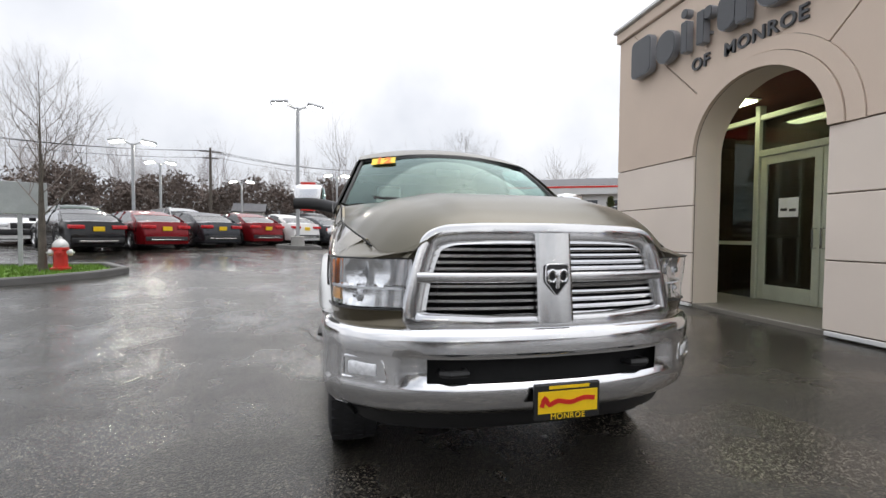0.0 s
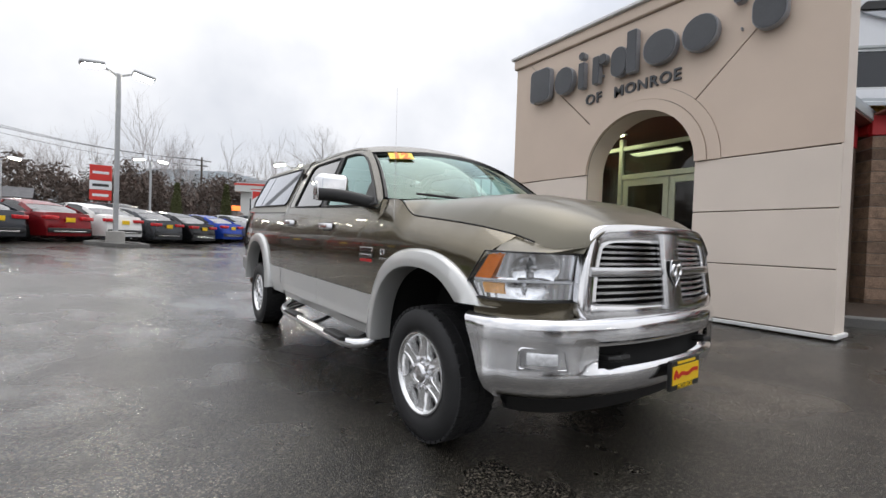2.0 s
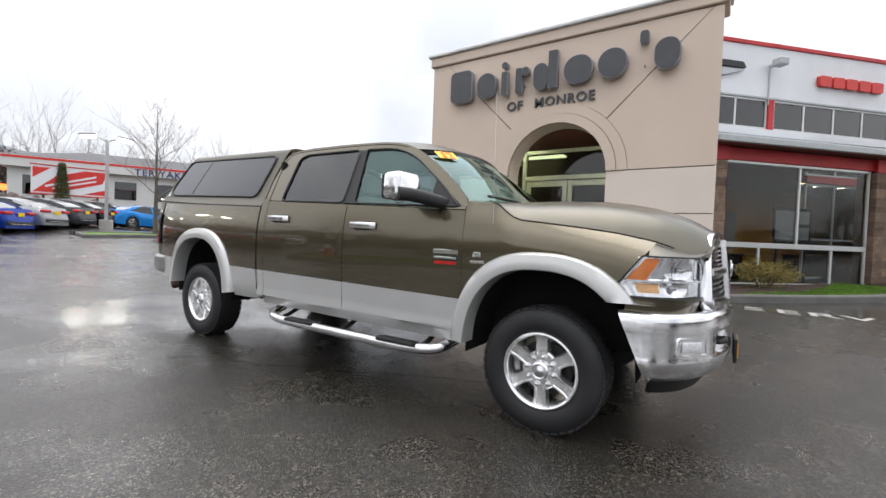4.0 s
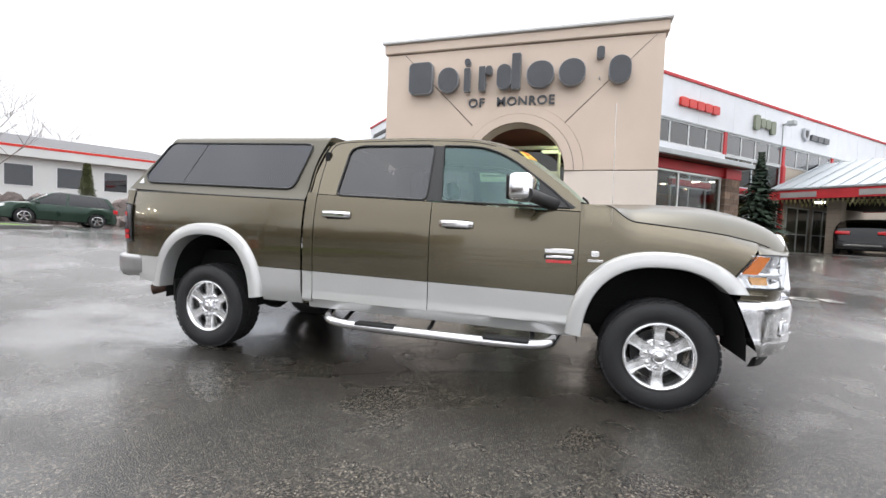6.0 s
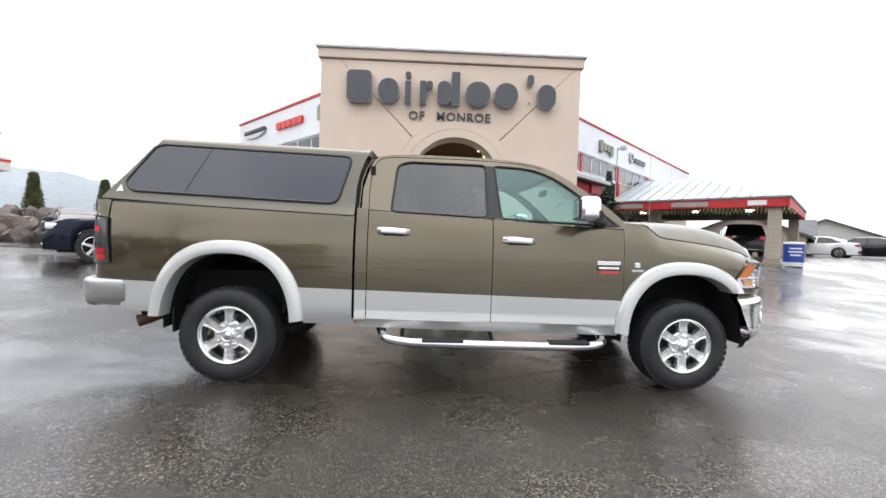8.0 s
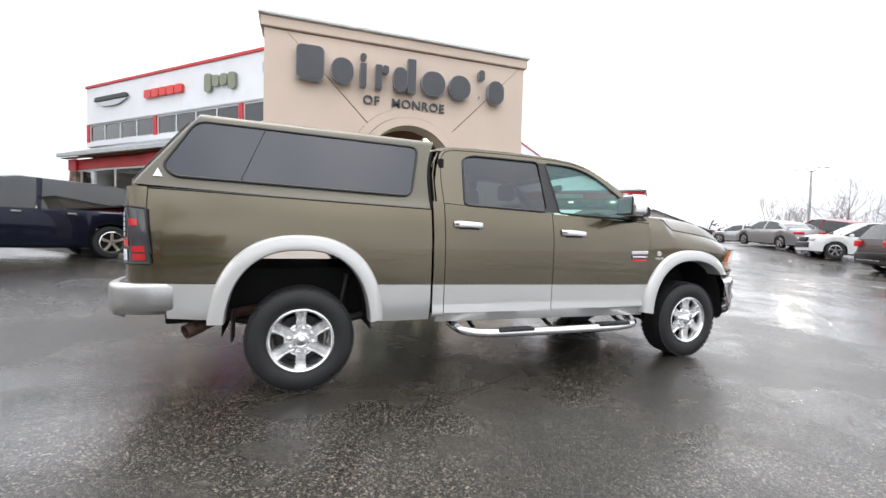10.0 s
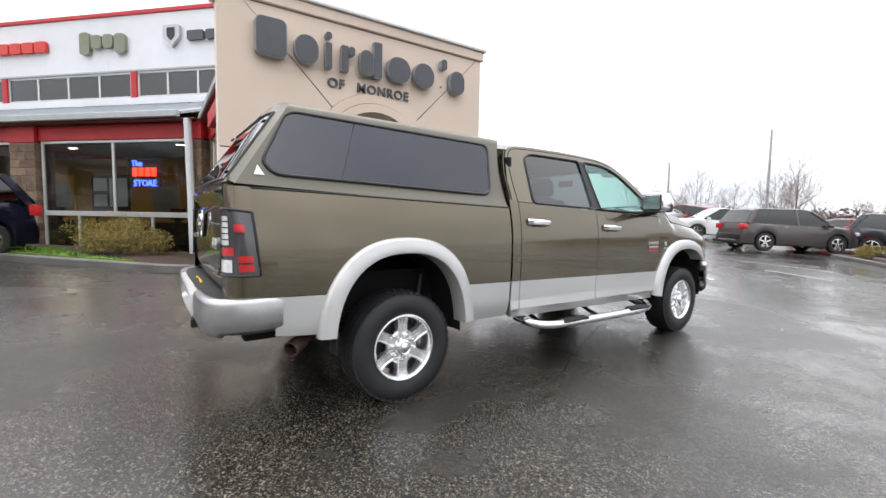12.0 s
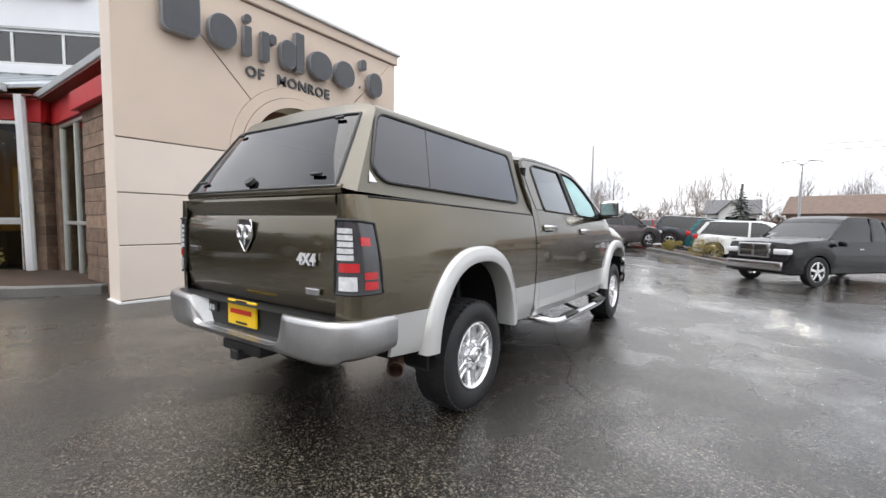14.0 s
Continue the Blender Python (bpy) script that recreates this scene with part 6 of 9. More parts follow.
    part("shell_front", grid(bmesh.new(), lambda u, v: Vector(shell_pt(u, 0)).lerp(Vector((0, 2.86, 1.5)), v), 40, 2), OLIVE, shell)
    back_o = [shell_pt(k / 48, 1.0) for k in range(49)]
    gl = bmesh.new()

    def hatch(u, v):
        x, z = (2 * u - 1) * (0.77 - 0.135 * v), 1.515 + 0.445 * v
        return (x, tail_y(x, z) + 0.012, z)

    def hatch_rim(u):
        a = abs(2 * u - 1)
        if a > 0.5:
            return hatch(0.0 if u < 0.5 else 1.0, min(1.0, (1 - a) / 0.5))
        return hatch((u - 0.25) / 0.5, 1.0)
    bmr = grid(bmesh.new(), lambda u, v: Vector(back_o[round(u * 48)]).lerp(Vector(hatch_rim(u)), v), 48, 3)
    part("shell_rim", bmr, OLIVE_SHELL, shell)
    hg = part("rear_hatch", grid(gl, hatch, 16, 8, flip=True), HATCH_GLASS, shell, "dark glass rear hatch")
    hg.visible_shadow = False
    border = [hatch(k / 16, 0) for k in range(17)] + [hatch(1, k / 8) for k in range(1, 9)] + [hatch(1 - k / 16, 1) for k in range(1, 17)] + [hatch(0, 1 - k / 8) for k in range(1, 8)]
    part("hatch_seal", tube(border, 0.010, 6, True, up=(0, 1, 1)), BLACK, shell)
    part("hatch_sill", sweep(bmesh.new(), [(x, tail_y(x, 1.50) - 0.012, 1.502) for x in [-0.80 + 0.16 * k for k in range(11)]], round_rect(0.04, 0.05, 0.012), up=(0, 0, 1)), OLIVE, shell)
    def fit_on(u, v, bm):
        return moved(bm, Matrix.Translation(Vector(hatch(u, v)) + Vector((0, 0.012, 0.010))) @ Matrix.Rotation(radians(-47), 4, "X").inverted() @ Matrix.Rotation(math.pi, 4, "Z"))
    for u in (0.10, 0.90):
        part("hinge", fit_on(u, 0.93, boxed(-0.035, 0.035, -0.008, 0.008, -0.01, 0.01, 0.004)), BLACK, shell)
        part("gas_strut", fit_on(u, 0.14, boxed(-0.045, 0.045, -0.008, 0.008, -0.01, 0.01, 0.004)), BLACK, shell)
    part("hatch_lock", fit_on(0.5, 0.10, lathe([(-0.012, 0.0001), (-0.012, 0.032), (0.012, 0.036)], 14, "y")), BLACK, shell)
    both("cab_gap", sweep(bmesh.new(), [(-0.86, 2.852, z) for z in (0.56, 0.8, 1.1, 1.38)] + [(-green_x(z) + 0.075, shell_front(z) - 0.016, z) for z in (1.45, 1.6, 1.75, 1.84, 1.89)], [(-0.03, -0.016), (0.03, -0.016), (0.03, 0.016), (-0.03, 0.016)], up=(0, 1, 0)), VOID, shell, "dark gap between cab and shell")
    so = round_poly([(3.025, 1.505), (2.925, 1.928), (4.565, 1.968), (4.745, 1.625), (4.675, 1.553)], 0.075, 6)
    for ob in both("shell_window", side_pane(so, lambda z: shell_x(z) + 0.006), SHELL_GLASS, shell, "dark tinted shell window"):
        ob.visible_shadow = False
    both("shell_window_seal", seal(so, lambda z: shell_x(z) + 0.004, 0.010), BLACK, shell)
    both("window_divider", tube([(-shell_x(1.945) - 0.006, 4.115, 1.943), (-shell_x(1.55) - 0.006, 4.265, 1.548)], 0.004, 6, up=(1, 0, 0)), BLACK, shell)
    both("shell_emblem", side_pane([(4.735, 1.545), (4.795, 1.545), (4.77, 1.605)], lambda z: shell_x(z) + 0.006), PANEL_WHITE, shell)
    both("shell_gasket", tube([(-side_w(y, rail_z(y)) - 0.001, y, rail_z(y) + 0.003) for y in [2.872 + 0.194 * k for k in range(11)]], 0.006, 6), BLACK, shell)
    part("shell_lining", grid(bmesh.new(), lambda u, v: Vector(shell_pt(0.02 + 0.96 * u, 0.02 + 0.93 * v)) * 1.0 - Vector((0.012 * (1 if u > 0.5 else -1), 0, 0.02)), 40, 12, keep=lambda u, v: 0.24 < u < 0.76), BLACK, shell)
    return truck


pickup()

# ---- signs, far part of the right wing, service canopy ----
OLIVE_SIGN = material("olive_grey_sign", (0.20, 0.22, 0.15), 0.4, var=0.1)
RED_SIGN = material("red_sign_face", (0.62, 0.03, 0.02), 0.4, var=0.08)
SILVER_SIGN = material("silver_sign_face", (0.45, 0.46, 0.48), 0.3, metal=0.6, var=0.1)
TAN_WALL = material("tan_render", (0.42, 0.36, 0.29), 0.85, var=0.1, scale=1.0)


def wing_slab(m, outline, d, depth, mat, name, parent, label=""):
    """A flat outline of (s, z) pairs standing off the wing's face."""
    bm = slab(outline, depth, "y", d)
    moved(bm, m)
    bmesh.ops.recalc_face_normals(bm, faces=bm.faces[:])
    return part(name, bm, mat, parent, label)


def brand_signs(m, flip, at):
    """Sign shapes in their colours: a winged bar, red blocks, olive blocks, a shield with a bar."""
    k = -1 if flip else 1
    s0, s1 = at[0]
    c, w = (s0 + s1) / 2, abs(s1 - s0) / 2
    a = thing("wall_sign", "black bar over a silver winged shape on the white band", "sign")
    wing_slab(m, round_poly([(c - w, 6.55), (c + w, 6.55), (c + w * 0.9, 6.72), (c - w * 0.9, 6.72)], 0.04, 3), 0.03, 0.08, BLACK_INK, "bar", a)
    wing_slab(m, round_poly([(c - w * 0.95, 6.50), (c + w * 0.95, 6.50), (c + w * 0.45, 6.30), (c, 6.27), (c - w * 0.45, 6.30)], 0.06, 3), 0.03, 0.06, SILVER_SIGN, "winged_shape", a)
    s0, s1 = at[1]
    a = thing("wall_sign", "row of five red sign blocks on the white band", "sign")
    for i in range(5):
        p, q = s0 + (s1 - s0) * (i + 0.04) / 5, s0 + (s1 - s0) * (i + 0.92) / 5
        wing_slab(m, round_poly([(p, 6.30), (q, 6.30), (q, 6.62), (p, 6.62)], 0.06, 3), 0.03, 0.10, RED_SIGN, "block", a)
    s0, s1 = at[2]
    a = thing("wall_sign", "four olive grey sign blocks on the white band", "sign")
    for i, (h0, h1) in enumerate(((6.12, 6.78), (6.28, 6.68), (6.28, 6.68), (6.10, 6.68))):
        p, q = s0 + (s1 - s0) * (i + 0.04) / 4, s0 + (s1 - s0) * (i + 0.90) / 4
        wing_slab(m, round_poly([(p, h0), (q, h0), (q, h1), (p, h1)], 0.12, 4), 0.03, 0.10, OLIVE_SIGN, "block", a)
    s0, s1 = at[3]
    a = thing("wall_sign", "silver shield beside dark sign blocks on the white band", "sign")
    d = (s1 - s0)
    wing_slab(m, round_poly([(s0, 6.80), (s0 + d * 0.2, 6.80), (s0 + d * 0.2, 6.45), (s0 + d * 0.1, 6.18), (s0, 6.45)], 0.05, 3), 0.03, 0.10, SILVER_SIGN, "shield", a)
    wing_slab(m, round_poly([(s0 + d * 0.05, 6.72), (s0 + d * 0.15, 6.72), (s0 + d * 0.15, 6.48), (s0 + d * 0.1, 6.34), (s0 + d * 0.05, 6.48)], 0.03, 3), 0.132, 0.01, BLACK_INK, "shield_field", a)
    for i in range(3):
        p, q = s0 + d * (0.30 + 0.235 * i), s0 + d * (0.50 + 0.235 * i)
        wing_slab(m, round_poly([(p, 6.34), (q, 6.34), (q, 6.60), (p, 6.60)], 0.04, 3), 0.03, 0.10, SIGN_GREY, "block", a)


brand_signs(LEFT, True, [(14.46, 11.85), (10.67, 8.18), (6.92, 5.2), (3.87, 1.2)])
brand_signs(RIGHT, False, [(2.0, 4.4), (7.06, 9.62), (12.23, 13.99), (16.51, 19.2)])


def wall_lamp(m, s):
    a = thing("wall_floodlight", "grey floodlight on a bracket on the white band", "light", group="wall floodlights")
    part("head", wing_box(m, s - 0.16, s + 0.16, 0.20, 0.50, 6.62, 6.84, 0.03), GUTTER, a)
    part("bracket", wing_box(m, s - 0.04, s + 0.04, 0.0, 0.22, 6.68, 6.76, 0.005), GUTTER, a)
    part("conduit", wing_box(m, s - 0.02, s + 0.02, 0.0, 0.03, 5.56, 6.66), GUTTER, a)


wall_lamp(RIGHT, 5.32)
wall_lamp(RIGHT, 14.78)


def far_right_wing():
    w = thing("wall_service", "tan service wall beyond the showroom glazing", "wall", kind="structure")
    part("red_beam", wing_box(RIGHT, 6.9, 14.9, -0.12, 0.06, 3.31, 3.54, 0.01), RED_PAINT, w)
    part("tan_wall", wing_box(RIGHT, 15.15, 30.0, -0.3, -0.04, 0.1, 4.82), TAN_WALL, w)
    part("red_post", wing_box(RIGHT, 14.89, 15.14, -0.14, 0.08, 0.2, 4.82, 0.008), RED_PAINT, w)
    bars = [8.1, 9.2, 10.29, 11.42, 12.5, 13.61]
    window_unit("window_showroom", RIGHT, 6.95, 14.88, -0.02, 0.3, 3.30, bars, [1.55], STORE_GLASS, ALU, "tall showroom window with pale frames")
    window_unit("window_showroom", RIGHT, 10.32, 14.88, -0.02, 3.55, 4.82, bars[3:], [], STORE_GLASS, ALU, "upper showroom window with pale frames")
    window_unit("window_showroom", RIGHT, 6.95, 10.26, -0.02, 3.55, 4.62, bars[:2], [], STORE_GLASS, ALU, "upper showroom window with pale frames")
    for s0 in (15.6, 18.2):
        window_unit("window_service", RIGHT, s0, s0 + 2.2, 0.03, 0.6, 3.0, [s0 + 1.1], [1.7], STORE_GLASS, ALU, "service entrance glazing with pale frames")


far_right_wing()


def service_canopy():
    """The drive-through roof of the service lane, hipped, with a red fascia on block posts."""
    c = thing("service_canopy", "hipped pale metal service canopy with a red fascia on block posts", "canopy", kind="structure")
    s0, s1, d0, d1, top = 13.9, 24.0, 0.05, 7.72, 5.35
    bm = bmesh.new()
    ring0 = [bm.verts.new(p) for p in ((s0 - 0.2, d0, 3.62), (s1 + 0.2, d0, 3.62), (s1 + 0.2, d1 + 0.2, 3.62), (s0 - 0.2, d1 + 0.2, 3.62))]
    r1 = [bm.verts.new(p) for p in ((s0 + 4.9, d0, top), (s1 - 4.9, d0, top), (s1 - 4.9, d1 - 4.7, top), (s0 + 4.9, d1 - 4.7, top))]
    for i in range(4):
        bm.faces.new((ring0[i], ring0[(i + 1) % 4], r1[(i + 1) % 4], r1[i]))
    bm.faces.new(r1)
    bm.faces.new(ring0[::-1])
    moved(bm, RIGHT)
    bmesh.ops.recalc_face_normals(bm, faces=bm.faces[:])
    part("roof_sheet", bm, ROOF_METAL, c)
    for a in range(14):
        d = d0 + 0.3 + a * 0.55
        part("seam", moved(sweep(bmesh.new(), [(s0 - 0.19, d, 3.63), (s0 + min(4.9, 4.9 * (d1 + 0.2 - d) / 4.9) - 0.19, d, 3.63 + min(1.72, 1.72 * (d1 + 0.2 - d) / 4.9))], [(-0.02, 0), (0.02, 0), (0.02, 0.04), (-0.02, 0.04)]), RIGHT), ROOF_METAL, c)
    for a, b, e, f in ((s0 - 0.12, s0 + 0.02, d0, d1), (s0, s1, d1 - 0.02, d1 + 0.12), (s1 - 0.02, s1 + 0.12, d0, d1)):
        part("red_fascia", wing_box(RIGHT, a, b, e, f, 3.16, 3.56, 0.01), RED_PAINT, c)
        part("gutter", wing_box(RIGHT, a - 0.05, b + 0.05, e - 0.05 * (e > 1), f + 0.05, 3.562, 3.66, 0.01), GUTTER, c)
    part("soffit", wing_box(RIGHT, s0 + 0.02, s1 - 0.02, d0, d1 - 0.02, 3.20, 3.24), DARK_WALL, c)
    for d, w, mat in ((1.2, 1.3, CONCRETE), (4.0, 1.6, CONCRETE), (6.7, 0.7, PANEL_WHITE)):
        part("fascia_sign", wing_box(RIGHT, s0 - 0.15, s0 - 0.121, d - w / 2, d + w / 2, 3.24, 3.46), mat, c)
    for s, d in ((s0 + 0.3, d1 - 0.4), (s0 + 1.4, 2.0), (s1 - 0.4, d1 - 0.4)):
        block_pier(RIGHT, s - 0.24, s + 0.24, d - 0.24, d + 0.24, 0.0, 3.18, "canopy_pier", TAN_WALL, "tan block pier holding the service canopy")
    flags = bmesh.new()
    for row in range(3):
        for i in range(48):
            d = d0 + 0.1 + i * 0.162
            s = s0 + 0.12 + row * 1.3
            v = [flags.verts.new(p) for p in ((s, d, 3.19), (s, d + 0.12, 3.19), (s + 0.03 * math.sin(i * 2.1), d + 0.06, 2.98 + 0.03 * math.sin(i)))]
            flags.faces.new(v)
    moved(flags, RIGHT)
    fl = part("pennant_string", flags, material("pennant_cloth", (0.6, 0.58, 0.3), 0.8, var=0.8, scale=0.7), c, "string of small coloured pennants", smooth=False)
    tagged(fl, kind="stuff")
    LAMP = lit("canopy_lamp", (1.0, 0.98, 0.85), 4.0)
    for d in (1.3, 3.9, 6.2):
        a = thing("canopy_light", "lit round lamp under the service canopy", "light", group="canopy lights")
        part("lens", moved(lathe([(0.0, 0.22), (-0.06, 0.18), (-0.09, 0.0001)], 16, "z"), RIGHT @ Matrix.Translation((s0 + 1.6, d, 3.16))), LAMP, a)
        part("can", moved(lathe([(0.0, 0.25), (0.04, 0.25)], 16, "z"), RIGHT @ Matrix.Translation((s0 + 1.6, d, 3.165))), GUTTER, a)


service_canopy()


def neon_sign():
    n = thing("neon_sign", "lit red and blue neon window sign behind the glass", "sign")
    m = LEFT @ Matrix.Translation((2.50, 2.24, 0.22)) @ Euler((radians(90), 0, radians(180))).to_matrix().to_4x4()
    blue, red = lit("blue_neon", (0.08, 0.16, 1.0), 3.5), lit("red_neon", (1.0, 0.05, 0.02), 3.0)
    part("backing", moved(boxed(-0.50, 0.50, 1.72, 2.42, -0.05, -0.03), m), BLACK_INK, n)
    letters("The", 0.20, 0.015, blue, n, m @ Matrix.Translation((-0.20, 2.24, 0)), name="blue_word", bold=0.004)
    letters("STORE", 0.22, 0.015, blue, n, m @ Matrix.Translation((0.03, 1.75, 0)), name="blue_word", bold=0.004, spacing=1.05)
    for i in range(4):
        part("red_block", moved(boxed(-0.34 + 0.185 * i, -0.19 + 0.185 * i, 1.99, 2.20, -0.008, 0.008, 0.01), m), red, n)


neon_sign()


def showroom_things():
    """Desks and displays seen faintly through the glass, with warm glowing discs added to brighten them."""
    # Added discs without a known lamp; they only brighten the showroom.
    WARM = lit("added_warm_glow", (1.0, 0.80, 0.52), 60.0)
    for m, spots in ((LEFT, [(2.6, 0.6), (4.6, -1.2), (7.4, 0.4), (9.4, -1.5)]), (RIGHT, [(2.6, 0.6), (4.6, -1.2), (8.6, -1.5), (11.0, -2.0)])):
        for s, d in spots:
            a = thing("added_showroom_glow", "added warm glowing disc that brightens the showroom", "light", group="showroom downlights")
            part("lens", moved(lathe([(3.585, 0.0001), (3.59, 0.14)], 14, "z"), m @ Matrix.Translation((s, d, 0))), WARM, a)
            part("trim_ring", moved(lathe([(3.57, 0.14), (3.59, 0.17), (3.62, 0.17)], 14, "z"), m @ Matrix.Translation((s, d, 0))), COPING, a)
    for m, s, d in ((LEFT, 3.4, 0.3), (LEFT, 8.2, 0.0), (RIGHT, 3.2, 0.4), (RIGHT, 9.5, -1.8)):
        desk = thing("sales_desk", "dark wooden sales desk with a screen", "desk", m @ pose(s, d, 0.27), group="sales desks")
        part("top", boxed(-0.8, 0.8, -0.4, 0.4, 0.72, 0.76, 0.008), DARK_WALL, desk)
        for x in (-0.75, 0.71):
            part("side_panel", boxed(x, x + 0.04, -0.36, 0.36, 0.0, 0.72), DARK_WALL, desk)
        part("front_panel", boxed(-0.71, 0.71, 0.30, 0.33, 0.15, 0.72), DARK_WALL, desk)
        part("screen", boxed(-0.25, 0.25, -0.06, -0.02, 0.85, 1.18, 0.006), BLACK, desk)
        part("stand", boxed(-0.06, 0.06, -0.10, 0.02, 0.76, 0.86), BLACK, desk)
    for m, s in ((LEFT, 4.35), (RIGHT, 4.7)):
        b = thing("notice_board", "dark framed notice board with white sheets behind the window", "board", m @ pose(s, 1.5, 0.27))
        part("frame", boxed(-0.62, 0.62, -0.02, 0.02, 1.10, 2.05, 0.008), BLACK, b)
        for x0, x1, z0, z1 in ((-0.56, 0.02, 1.20, 1.96), (0.10, 0.54, 1.62, 1.96), (0.10, 0.54, 1.20, 1.52)):
            part("sheet", boxed(x0, x1, 0.0205, 0.026, z0, z1), PANEL_WHITE, b)
        for x in (-0.5, 0.46):
            part("leg", boxed(x, x + 0.04, -0.02, 0.02, 0.0, 1.10), BLACK, b)
            part("foot", boxed(x - 0.005, x + 0.045, -0.22, 0.22, 0.0, 0.03), BLACK, b)
    for m, s in ((LEFT, 4.9), (LEFT, 3.0), (LEFT, 9.2), (RIGHT, 4.8), (RIGHT, 2.6)):
        b = thing("display_board", "ochre display board in the showroom", "display", m @ pose(s, -0.9, 0.27))
        part("panel", boxed(-0.6, 0.6, -0.03, 0.03, 0.4, 2.3, 0.01), YELLOW_WALL, b)
        part("picture", boxed(-0.5, 0.5, 0.031, 0.04, 0.9, 2.1), CONCRETE, b)
        for x in (-0.5, 0.46):
            part("leg", boxed(x, x + 0.04, -0.2, 0.2, 0.0, 0.4), BLACK, b)


showroom_things()

# ---- parked vehicles ----
CAR_SHAPES = {
    # heights along the body from tail (-) to nose (+): shoulder line, roof line, half-width, wheel places, wheel radius
    "sedan": dict(top=[(-2.42, 0.62), (-2.40, 0.92), (-2.30, 1.03), (-1.7, 1.07), (-0.9, 1.0), (0.9, 0.97), (1.1, 0.98), (1.9, 0.84), (2.25, 0.72), (2.40, 0.55)],
                  roof=[(-1.95, 1.04), (-1.3, 1.30), (-0.7, 1.44), (0.0, 1.47), (0.5, 1.42), (1.25, 0.97)], w=0.915, wheels=(-1.45, 1.40), r=0.335, low=0.22, pane=(-1.05, 0.75)),
    "suv": dict(top=[(-2.36, 0.60), (-2.34, 0.98), (-2.28, 1.12), (1.0, 1.06), (1.25, 1.10), (2.0, 1.02), (2.28, 0.90), (2.38, 0.62)],
                roof=[(-2.27, 1.12), (-1.95, 1.64), (-1.6, 1.72), (0.1, 1.75), (0.45, 1.68), (1.30, 1.10)], w=0.95, wheels=(-1.45, 1.45), r=0.375, low=0.28, pane=(-1.75, 0.7)),
    "pickup": dict(top=[(-2.9, 0.70), (-2.89, 1.30), (-0.95, 1.27), (-0.9, 1.22), (1.15, 1.20), (1.35, 1.27), (2.3, 1.22), (2.72, 1.14), (2.82, 1.0), (2.85, 0.60)],
                   roof=[(-0.98, 1.28), (-0.85, 1.72), (-0.5, 1.86), (0.5, 1.88), (0.75, 1.80), (1.50, 1.24)], w=1.0, wheels=(-1.85, 1.85), r=0.40, low=0.36, pane=(-0.7, 1.0)),
}
CAR_MESH = {}
CAR_GLASS = glass("car_window", (0.08, 0.10, 0.10), 1.7)
TRIM = material("black_car_trim", (0.015, 0.015, 0.016), 0.45, var=0.2)


def car_mesh(kind, key, make):
    if (kind, key) not in CAR_MESH:
        CAR_MESH[kind, key] = mesh_from(kind + "_" + key, make())
    return CAR_MESH[kind, key]


def body_bm(k):
    c = CAR_SHAPES[k]
    y0, y1 = c["top"][0][0], c["top"][-1][0]
    ys = [y0 + (y1 - y0) * i / 36 for i in range(37)]

    def width(y):
        e = max(0.0, abs(y - (y0 + y1) / 2) / ((y1 - y0) / 2) - 0.72) / 0.28
        return c["w"] * (1 - 0.16 * e ** 2.2)

    def well(y):
        for wy in c["wheels"]:
            t = abs(y - wy) / (c["r"] + 0.07)
            if t < 1:
                return c["r"] + (c["r"] + 0.07) * math.sqrt(1 - t * t) * 0.96
        return 0.0
    ys = sorted(set(ys + [wy + s * (c["r"] + 0.07) * f for wy in c["wheels"] for s in (-1, 1) for f in (0.5, 0.8, 0.97, 1.001)]))
    bm, rows = bmesh.new(), []
    for y in ys:
        t, w, lo = lerp_at(c["top"], y), width(y), max(c["low"], well(y))
        lo = min(lo, t - 0.06)
        a, b = lo + (t - lo) * 0.45, lo + (t - lo) * 0.8
        half = [(w * 0.97, lo), (w, a), (w * 0.985, b), (w * 0.93, t - 0.015), (w * 0.80, t + 0.01), (w * 0.4, t + 0.025)]
        rows.append([bm.verts.new((-x, y, z)) for x, z in half] + [bm.verts.new((0, y, t + 0.028))] + [bm.verts.new((x, y, z)) for x, z in half[::-1]])
    for r0, r1 in zip(rows, rows[1:]):
        for j in range(len(r0) - 1):
            bm.faces.new((r0[j], r0[j + 1], r1[j + 1], r1[j]))
    bm.faces.new(rows[0])
    bm.faces.new(rows[-1][::-1])
    bmesh.ops.recalc_face_normals(bm, faces=bm.faces[:])
    return bm


